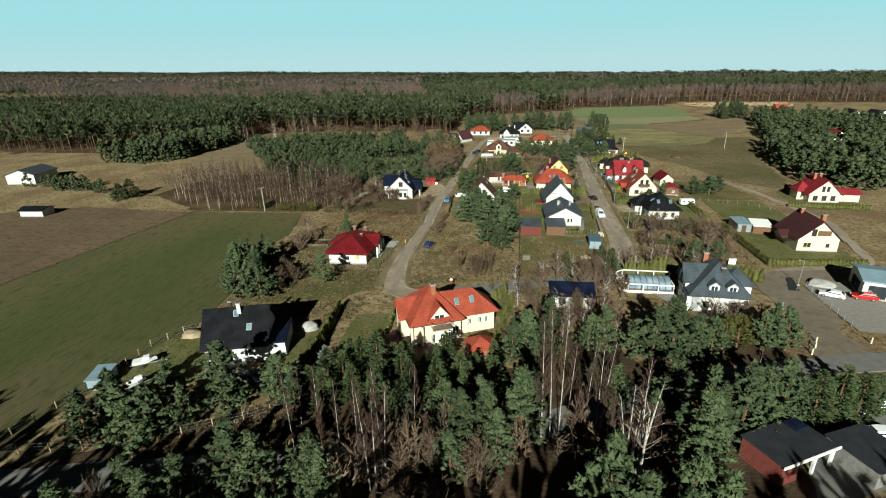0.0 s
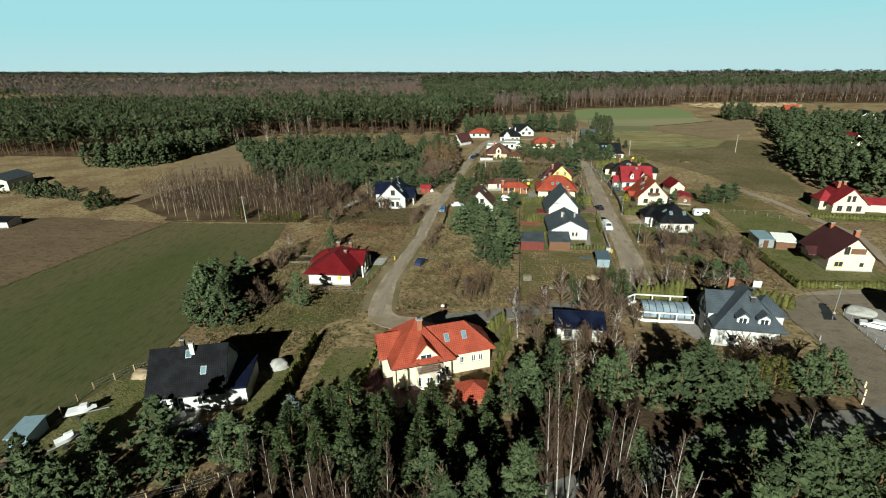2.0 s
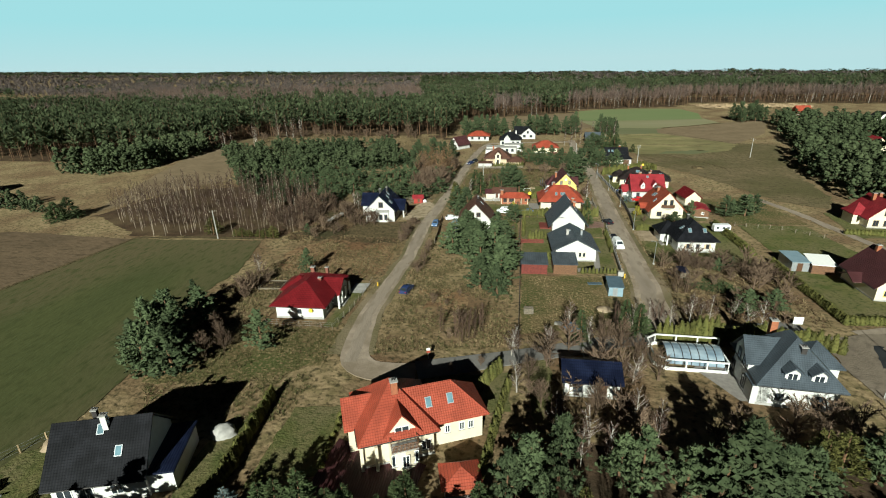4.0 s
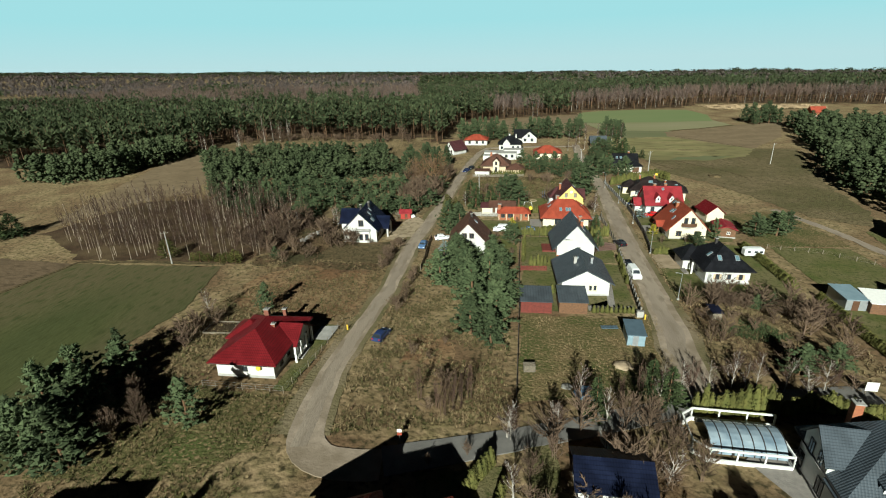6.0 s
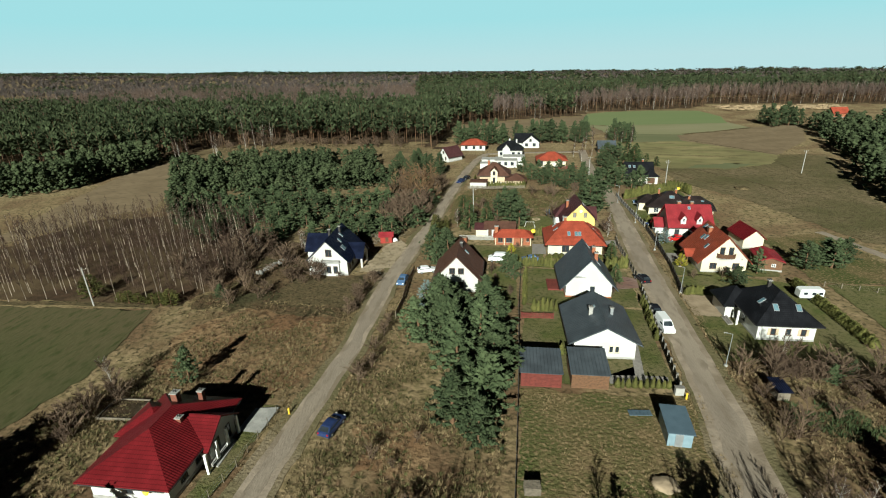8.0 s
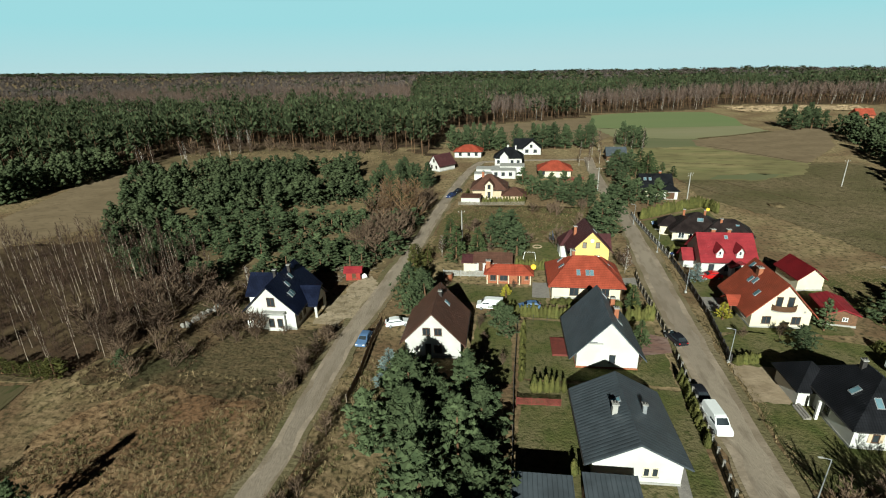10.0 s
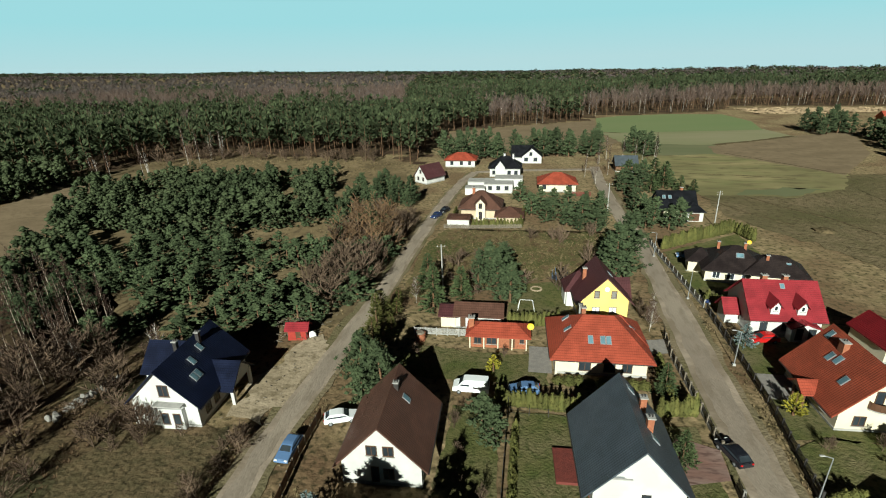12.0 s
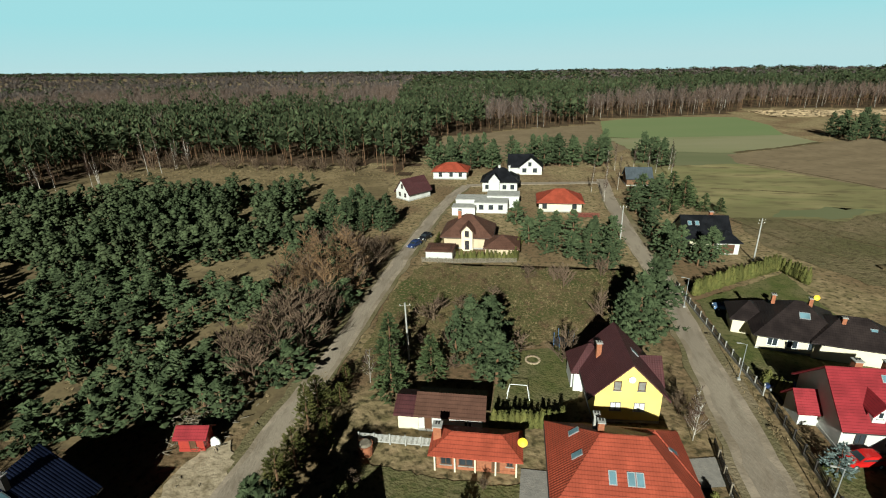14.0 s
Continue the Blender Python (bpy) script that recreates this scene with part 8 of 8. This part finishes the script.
small_birches([(24.6, 108.2), (21.8, 107.4), (29.1, 110.4), (32.9, 112.1), (34.6, 111.9), (39.5, 111.5), (45.3, 112.5), (42.4, 110.6), (36.6, 113.0), (1.3, 97.4), (7.1, 98.6), (13.7, 101.6), (1.8, 88.7), (41.4, 141.2), (25.0, 197.4), (25.6, 199.2), (-15.6, 203.4), (-50.8, 178.8), (-53.6, 182.4), (-62, 176)], "birches along the lane", 0.85)
sized("larch", 2, [(-39.5, 225.2, 8.7), (-35.3, 223.4, 9.6), (-34.1, 226.9, 9.3), (-30.5, 225.0, 10.2), (-29.6, 228.6, 9.4), (-27.3, 230.0, 8.3), (-30.7, 234.9, 7.4), (-34.9, 233.1, 7.4), (-38.4, 234.1, 7.5), (-27.2, 235.2, 6.8), (-39.0, 228.8, 7.2), (-35.2, 240.2, 5.9), (-40.2, 242.9, 6.0), (-32.5, 243.6, 5.4), (-37.5, 251.7, 5.7)], "russet larches by the left road", 6.0, 0.9)
sized("birch", 4, [(-171.5, 296.3, 8.9), (-170.8, 298.2, 10.0), (-168.8, 302.0, 9.5), (-156.8, 306.4, 11.0), (-157.6, 310.4, 10.5), (-152.4, 330.5, 13.0), (-148.1, 333.1, 13.0), (-148.7, 343.4, 13.0), (-144.4, 346.2, 13.0)], "birches along the wood's edge", 11.0, 0.9)
shrub_field([(-170, 326), (-136, 342), (-92, 337), (-60, 338), (-60, 345), (-92, 345), (-136, 350), (-172, 336)], 5.0, 0.8, "brown scrub along the wood's edge", 1.1, 2.2)
pines(scatter([(-150, 312), (-100, 316), (-60, 322), (-62, 332), (-110, 328), (-150, 322)], 9.0, rnd, 0.35), "small pines on the bleached meadow", 0.45, 0.7)
birches([(27, 311), (29.5, 300), (36, 315), (35.6, 336), (50, 336), (54, 341), (40, 346), (57, 332), (60, 346), (46, 342)], "birches at the far lane", 0.75, 3)
pines([(50.1, 118.4), (43.8, 116.4)], "round pines on the waste plot", 0.6, 0.95)
for x, y in ((-7.9, 101.1), (-6.9, 102.2), (-5.7, 103.2), (-11.8, 104.4), (-8.8, 102.6), (-4.6, 105.2), (11.6, 103.6), (16.4, 105.8), (18.8, 107.2), (27.2, 111.4), (47.6, 114.2)):
    plant("sapling%d" % rnd.randrange(2), x, y, rnd.uniform(0.8, 1.15), rnd.uniform(0.7, 1.0), group="birch saplings in the meadow")
for x, y, s in ((12.6, 84.6, 1.0), (18.4, 99.6, 1.15), (16.0, 101.4, 1.0), (20.8, 96.8, 1.0), (-49.6, 90.6, 0.95), (-47.6, 93.4, 0.85), (-50.0, 95.6, 0.8), (-52.4, 98.8, 0.75), (-8.3, 91.9, 0.32), (-3.9, 94.2, 0.38), (22.9, 93.6, 0.95), (5.2, 85.4, 0.8), (3.6, 91.2, 0.8), (-4.0, 170.8, 0.5), (0.6, 168.4, 0.45), (24.6, 201.8, 0.6), (-2.8, 166, 0.4)):
    plant("broad%d" % rnd.randrange(2), x, y, s, s, group="bare garden trees")


shrub_field([(38.5, 137), (47.5, 137), (47.5, 142), (39, 142)], 1.7, 0.85, "brown shrub thicket on the waste plot", 0.8, 1.3)
shrub_field([(50, 130), (57, 130), (57, 139), (51, 139)], 2.2, 0.8, "brown shrub thicket on the waste plot", 0.8, 1.2)
shrub_field([(-75, 158), (-62, 158), (-58, 180), (-66, 184)], 2.4, 0.8, "russet shrubs in the birch grove", 0.9, 1.5)
shrub_field([(33, 112), (58, 112), (58, 141), (34, 138)], 4.2, 0.6, "bare shrubs on the waste plot")
shrub_field([(3, 76), (20, 78), (20, 104), (4, 100)], 3.6, 0.7, "bare shrubs below the lane", 0.7, 1.3)
shrub_field([(-14, 101), (0, 101), (0, 112), (-12, 112)], 4.0, 0.45, "bare shrubs in the meadow", 0.5, 0.9)
shrub_field([(-62, 112), (-55, 112), (-53, 124), (-60, 124)], 2.6, 0.7, "bare shrubs by the crop field", 0.6, 1.0)
shrub_field([(-36, 200), (-28, 200), (-26, 256), (-44, 256)], 2.8, 0.7, "brown shrubs by the road", 0.9, 1.7)
shrub_field([(-62, 150), (-48, 150), (-47, 186), (-60, 186)], 4.0, 0.45, "shrubs by the birch grove", 0.6, 1.1)
shrub_field([(-16, 206), (22, 212), (24, 246), (-14, 246)], 5.0, 0.4, "shrubs in the overgrown plot", 0.5, 1.2)
shrub_field([(-20, 36), (16, 42), (16, 52), (-20, 48)], 3.6, 0.7, "bare undergrowth by the asphalt road", 0.8, 1.6)
shrub_field([(24, 79), (46, 82), (46, 88), (34, 88)], 3.4, 0.6, "bare shrubs before the villa", 0.7, 1.2)

shrub_field([(-17, 112), (-8, 112), (-8, 122), (-17, 121)], 3.0, 0.6, "low brown scrub in the rusty grass", 0.35, 0.6)
shrub_field([(-31, 149), (-28.8, 149), (-28.8, 168), (-31, 167)], 1.6, 0.75, "brown scrub along the road verge", 0.45, 0.85)
shrub_field([(-49, 161), (-36, 163), (-35, 167), (-49, 168)], 2.0, 0.8, "brown scrub along the house front", 0.5, 0.95)
shrub_field([(-22, 128), (-19.5, 130), (-19, 148), (-22, 148)], 2.2, 0.6, "brown scrub along the road verge", 0.4, 0.8)
hedge_row([(8.6, 140.4), (13.6, 140.8)], 1.0, 1.5, "cone thujas before the grey-roofed house", rnd, 1.0)
for x, y, s in ((-2.6, 162.0, 0.4), (-4.8, 158.6, 0.35), (0.4, 160.4, 0.42), (-1.2, 173.4, 0.4), (-9.4, 182.2, 0.35), (-12.2, 185.8, 0.4), (1.6, 187.0, 0.35), (38.6, 172.2, 0.4), (44.6, 173.2, 0.45), (50.2, 189.2, 0.45), (20.6, 162.6, 0.35), (22.6, 208.2, 0.5), (18.4, 196.2, 0.4)):
    plant("broad%d" % rnd.randrange(2), x, y, s, s, group="small garden shrubs")

# the birch grove beside the crop field, and far belts
GROVE = [(-106, 147), (-65, 149), (-61, 160), (-63, 186), (-78, 196), (-96, 206), (-128, 196), (-134, 166)]
bare_near = [tri_block(*bare_parts(170 + i, 10.5, 1.5, 15, 9, 0.024, low=0.4, steep=1.2, brown_limbs=True)[2:]) for i in range(6)]
stem_near = [tri_block(*[([Vector((v.x * 1.0, v.y * 1.0, v.z)) for v in q[0]], q[1]) for q in (bare_parts(170 + i, 10.5, 1.5, 15, 9, 0.024, low=0.4, thin=0.5, steep=1.2, brown_limbs=True),)][0]) for i in range(6)]
gb, tb = [], []
for x, y in scatter(GROVE, 2.4, rnd, 0.92, lambda x, y: noise.noise((x * 0.08, y * 0.08, 12)) > 0.42):
    i, s, a = rnd.randrange(6), rnd.uniform(0.6, 1.0), rnd.uniform(0, 6.28)
    gb.append(placed(bare_near[i], x, y, 0, s, s, a))
    if rnd.random() < 0.5:
        tb.append(placed(stem_near[i], x, y, 0, s, s, a))
merge("birch_grove_twigs", "dense leafless birch grove, purple-brown twigs", "birch grove", M["grove_twig"], gb)
merge("birch_grove_trunks", "pale slender trunks of the birch grove", "birch grove", M["alder"], tb)
for x, y, s in ((-85.8, 151.0, 1.0), (-76.1, 149.4, 0.95), (-78.0, 149.6, 0.8), (-74.0, 149.6, 0.75), (-68.8, 149.2, 1.0), (-70.8, 149.4, 0.85), (-66.6, 149.4, 0.7)):
    plant("column%d" % rnd.randrange(2), x, y, s * 0.85, s * 1.5, group="olive conifers at the grove's edge")
for x, y, s in ((-146.6, 159.4, 1.5), (-144.4, 162.6, 1.6), (-148.4, 161.0, 1.3)):
    plant("spruce%d" % rnd.randrange(2), x, y, s * 0.5, s * 0.85, group="dark conifers at the grove's edge")

belt = [placed(mid_pines[rnd.randrange(4)], x, y, 0, s, s * 1.1, rnd.uniform(0, 6.28)) for x, y in scatter([(-181, 222), (-174, 258), (-176, 297), (-192, 300), (-218, 228)], 4.6, rnd) for s in (rnd.uniform(1.1, 1.6),)]
belt += [placed(mid_pines[rnd.randrange(4)], x, y, 0, s, s * 1.2, rnd.uniform(0, 6.28)) for x, y in scatter([(-205, 172), (-160, 166), (-160, 172), (-200, 180)], 4.0, rnd) for s in (rnd.uniform(0.5, 0.8),)]
belt += [placed(mid_pines[rnd.randrange(4)], x, y, 0, s, s * 1.1, rnd.uniform(0, 6.28)) for x, y in scatter([(115, 244), (108, 206), (118, 187), (150, 182), (215, 200), (250, 320), (215, 400), (182, 420), (148, 322)], 7.2, rnd) for s in (rnd.uniform(1.15, 1.6),) if not (165 < x < 182 and 284 < y < 308)]
merge("pine_belt", "dense belts of dark pines round the pastures", "pine wood", M["needles_far"], belt)

# the wood behind the start of the flight, whose shade lies over the road
back = [placed(con[rnd.randrange(6)], x, y, 0, s, s * 0.8, rnd.uniform(0, 6.28)) for x, y in scatter([(-100, -20), (70, -20), (66, 10), (0, 9), (-45, 6), (-100, 4)], 4.6, rnd, 0.97) for s in (rnd.uniform(1.05, 1.3),)]
merge("pine_wood_behind", "tall pine wood south of the asphalt road", "pine wood", M["needles_far"], back)

# stacked timber at the wood's edge
gb = []
for i in range(420):
    x, y = rnd.uniform(168, 262), rnd.uniform(518, 552)
    V, F = [], []
    a, L, r = rnd.uniform(-0.3, 0.3) + (1.57 if rnd.random() < 0.3 else 0), rnd.uniform(3, 6), rnd.uniform(0.3, 0.6)
    d, z = Vector((math.cos(a), math.sin(a), 0)) * L, rnd.choice((0.3, 0.6, 1.2))
    s = Vector((-d.y, d.x, 0)).normalized() * r
    V = [-s, s, s + d, -s + d, Vector((0, 0, r)), Vector((0, 0, r)) + d]
    F = [(0, 3, 5), (0, 5, 4), (1, 4, 5), (1, 5, 2), (0, 4, 1), (3, 2, 5)]
    gb.append(placed((np.array([tuple(v) for v in V]), np.array(F)), x, y, ground_z(x, y) + z, 1, 1, 0))
merge("timber_stacks", "stacked pale logs of a timber yard", "logs", M["logs"], gb)


# ---- grass and undergrowth ----
def grass_block(seed):
    """A tussock: a sheaf of thin dead blades, the outer ones bent over."""
    q = random.Random(seed)
    V, F = [], []
    for i in range(15):
        a = q.uniform(0, 6.283)
        d, w = Vector((math.cos(a), math.sin(a), 0)), Vector((-math.sin(a), math.cos(a), q.uniform(-0.3, 0.3))) * q.uniform(0.03, 0.07)
        r = q.uniform(0.0, 0.25)
        k = len(V)
        V += [d * r - w - Vector((0, 0, 0.06)), d * r + w - Vector((0, 0, 0.06)), d * (r + q.uniform(0.15, 0.5)) + Vector((0, 0, q.uniform(0.15, 0.6)))]
        F.append((k, k + 1, k + 2))
    return tri_block(V, F)


grass = [grass_block(i) for i in range(5)]


def meadow(poly, gap, keep, material, name, label, lo=0.4, hi=0.95, lump=0.0):
    b = [placed(grass[rnd.randrange(5)], x, y, 0, rnd.uniform(lo, hi), rnd.uniform(lo, hi) * 1.3, rnd.uniform(0, 6.28))
         for x, y in scatter(poly, gap, rnd, keep, lambda x, y: noise.noise((x * 0.16, y * 0.16, 15)) + rnd.uniform(-0.35, 0.35) < lump)]
    merge(name, label, "grass", material, b)


LEFT_MEADOW = [(-56, 84), (-38, 86), (-29.5, 92), (-30, 102), (-45.6, 103), (-46, 122), (-30.5, 125), (-29, 146), (-50, 148), (-60, 126), (-63, 111)]
SOUTH_MEADOW = [(-56, 84), (-38, 86), (-29.5, 92), (-30, 102), (-45.6, 103), (-56, 100)]
patch("meadow", SOUTH_MEADOW, M["rough_grass"], 0.002, "dark olive-brown rough grass below the bungalow", "meadow", 2.0)
meadow([(-50, 77), (-30, 78), (-28.6, 92), (-30, 102), (-45.6, 103), (-56, 100), (-56, 84)], 0.8, 0.9, M["grass_green"], "green_meadow_grass", "dark olive-brown rough grass tussocks", lump=-0.15)
meadow([(-50, 77), (-30, 78), (-28.6, 92), (-30, 102), (-45.6, 103), (-56, 100), (-56, 84)], 0.75, 0.9, M["drygrass"], "dry_meadow_grass", "tan tussocks below the bungalow", 0.3, 0.7, -0.1)
meadow([(-46, 103), (-46, 122), (-30.5, 125), (-29, 146), (-50, 148), (-60, 126), (-63, 111), (-58, 101)], 0.56, 0.95, M["drygrass"], "dry_meadow_grass", "tall dry tan grass tussocks", lump=-0.1)
meadow(LEFT_MEADOW, 0.95, 0.9, M["grass_green"], "green_meadow_grass", "low olive-green meadow grass", 0.4, 0.95, -0.15)
MID_MEADOW = [(-22, 96), (1, 100), (1, 128), (-9, 135), (-16, 158), (-21, 160), (-22.5, 125)]
meadow(MID_MEADOW, 0.75, 0.9, M["grass_green"], "green_meadow_grass", "low olive-green meadow grass", 0.4, 0.95, -0.05)
meadow([(2.6, 105.5), (24, 110), (25.6, 130), (2.8, 130)], 0.75, 0.8, M["drygrass"], "dry_meadow_grass", "low dry grass of the rough plot", 0.3, 0.7, 0.1)
meadow(MID_MEADOW, 0.56, 0.9, M["drygrass"], "dry_meadow_grass", "tall dry tan grass tussocks", lump=-0.05)
meadow([(33, 112), (58, 113), (58, 141), (32, 139)], 0.75, 0.9, M["drygrass"], "dry_meadow_grass", "tall dry tan grass tussocks", lump=-0.05)
meadow([(-18, 206), (12, 217), (24, 223), (25, 246), (-16, 246)], 0.75, 0.85, M["grass_green"], "green_meadow_grass", "low olive-green meadow grass", 0.35, 0.9, 0.0)
meadow([(-18, 206), (12, 217), (24, 223), (25, 246), (-16, 246)], 1.0, 0.8, M["drygrass"], "dry_meadow_grass", "bleached tussocks in the overgrown plot", 0.4, 0.9, -0.15)
meadow([(-64, 145), (-30.2, 144), (-30, 152), (-48, 154), (-64, 152)], 0.7, 0.85, M["drygrass"], "dry_meadow_grass", "bleached grass between the plots", 0.4, 0.9, 0.05)
meadow([(-60, 184), (-28, 193), (-27, 250), (-100, 300), (-150, 290)], 1.3, 0.8, M["drygrass"], "dry_meadow_grass", "dry grass between the young pines", lump=-0.2)
meadow([(-48, 40), (-28, 44), (-24, 56), (-36, 56)], 0.7, 0.8, M["drygrass"], "dry_meadow_grass", "tall dry tan grass tussocks")
meadow([(-60, 128), (-46, 124), (-30, 128), (-29, 147), (-50, 148)], 1.1, 0.7, M["russet"], "russet_undergrowth", "russet-brown dead undergrowth", 0.5, 0.9, -0.05)
meadow([(-21, 97), (1, 100), (1, 120), (-21, 122)], 1.0, 0.8, M["russet"], "russet_undergrowth", "russet-brown dead undergrowth", 0.5, 1.0, 0.0)
meadow([(33, 112), (58, 113), (58, 141), (32, 139)], 1.0, 0.8, M["russet"], "russet_undergrowth", "russet-brown dead undergrowth", 0.5, 1.0, 0.0)
meadow([(-62, 150), (-47, 152), (-47, 168), (-50, 188), (-62, 188)], 0.9, 0.8, M["russet"], "russet_undergrowth", "russet-brown dead undergrowth", 0.5, 0.9, -0.05)


meadow([(37, 128), (42, 125), (48, 126), (46, 131), (39, 134)], 0.5, 0.95, M["spruce"], "bramble_patch", "low dark green bramble patch", 0.7, 1.2, -0.3)


for poly in ([(-30.6, 104), (-28.6, 104), (-27.6, 140), (-28.6, 166), (-30.6, 166)], [(-23.8, 104), (-21.6, 104), (-20.8, 150), (-22.0, 205), (-23.2, 205), (-23.4, 150)], [(33.0, 138), (34.6, 138), (36.0, 200), (34.6, 240), (34.0, 240), (34.0, 200)], [(24.6, 112), (26.2, 112), (27.2, 132), (25.4, 132)]):
    meadow(poly, 0.5, 0.9, M["drygrass"], "verge_grass", "short tufted grass along the road verge", 0.25, 0.6, -0.1)
meadow([(-120, 300), (-60, 300), (-45, 330), (-60, 345), (-130, 348), (-172, 330)], 1.6, 0.8, M["drygrass"], "dry_meadow_grass", "bleached grass before the great wood", 0.7, 1.5, -0.1)


scrub = [tri_block(*bare_parts(160 + i, 2.2, 1.5, 20, 9, 0.018, 4, 0.1)[2:]) for i in range(3)]


def low_scrub(poly, gap, keep, label, lo, hi):
    b = [placed(scrub[rnd.randrange(3)], x, y, 0, rnd.uniform(lo, hi), rnd.uniform(lo, hi) * 1.3, rnd.uniform(0, 6.28)) for x, y in scatter(poly, gap, rnd, keep)]
    merge("low_scrub", label, "scrub", M["russet"], b)


low_scrub([(-63, 145), (-50, 145.5), (-30.4, 144.5), (-30.2, 151), (-48, 152), (-63, 151.5)], 1.5, 0.8, "low dark brown scrub between the plots", 0.22, 0.5)
low_scrub([(-66, 151), (-58, 151), (-57, 166), (-64, 168)], 1.9, 0.8, "low russet scrub beside the birch grove", 0.35, 0.7)
low_scrub([(-17, 207), (-4, 212), (25, 224), (26, 245), (-15, 245)], 2.2, 0.6, "tall brown weeds in the overgrown plot", 0.25, 0.6)
low_scrub([(-47, 125), (-31, 128), (-30, 147), (-54, 148), (-57, 138)], 3.0, 0.6, "low brown scrub in the rusty grass", 0.2, 0.45)


# low curved white wall at the lane's bend
w = thing("garden_wall", "low curved white garden wall by the lane", "wall")
line = [(12.6, 100.2), (12.7, 98.6), (13.3, 97.2), (14.6, 96.2), (16.2, 95.6), (17.8, 95.1)]
for a, b in zip(line, line[1:]):
    bm = bmesh.new()
    L = math.hypot(b[0] - a[0], b[1] - a[1])
    m = pose(a[0], a[1], 0, 0, 0, math.degrees(math.atan2(b[1] - a[1], b[0] - a[0])))
    box(bm, 0, -0.12, -0.3, L, 0.12, 0.9, m)
    part("segment", bm, M["white"], w)
    bm = bmesh.new()
    box(bm, -0.04, -0.18, 0.904, L + 0.04, 0.18, 0.98, m, bevel=0.02)
    part("coping", bm, M["conc"], w)

# small sign at the bend of the road
s = thing("road_sign", "small white and orange sign on a grey post", "sign", pose(-12.6, 95.4, 0, 0, 0, 8))
bm = bmesh.new()
cyl(bm, (0, 0, -0.3), (0, 0, 2.2), 0.035, 0.035, 6)
part("post", bm, M["metal"], s)
for z, m in ((1.8, "white_paint"), (1.3, "roof_orange")):
    bm = bmesh.new()
    box(bm, -0.3, -0.06, z - 0.22, 0.3, -0.04, z + 0.22, bevel=0.005)
    part("board", bm, M[m], s)


# cut branches and straw strewn by the sandy drive
sticks = []
for i in range(300):
    x, y = (rnd.gauss(-33.5, 1.8), rnd.gauss(192.5, 2.2)) if i < 260 else (rnd.gauss(-30.2, 1.6), rnd.gauss(176, 5.5))
    a, L = rnd.uniform(0, 6.28), rnd.uniform(0.4, 1.5) if i < 260 else rnd.uniform(0.2, 0.5)
    d, s = Vector((math.cos(a), math.sin(a), rnd.uniform(-0.1, 0.25))) * L, Vector((-math.sin(a), math.cos(a), 0)) * 0.03
    V = [-s, s, Vector((0, 0, 0.08)), d - s, d + s, d + Vector((0, 0, 0.08))]
    F = [(0, 3, 5), (0, 5, 2), (1, 2, 5), (1, 5, 4), (0, 2, 1), (3, 4, 5)]
    sticks.append(placed((np.array([tuple(v) for v in V]), np.array(F)), x, y, 0.05 + rnd.random() * (0.35 if i < 260 else 0.05), 1, 1, 0))
merge("branch_litter", "pale cut branches strewn by the drive", "branches", M["oldwood"], sticks)
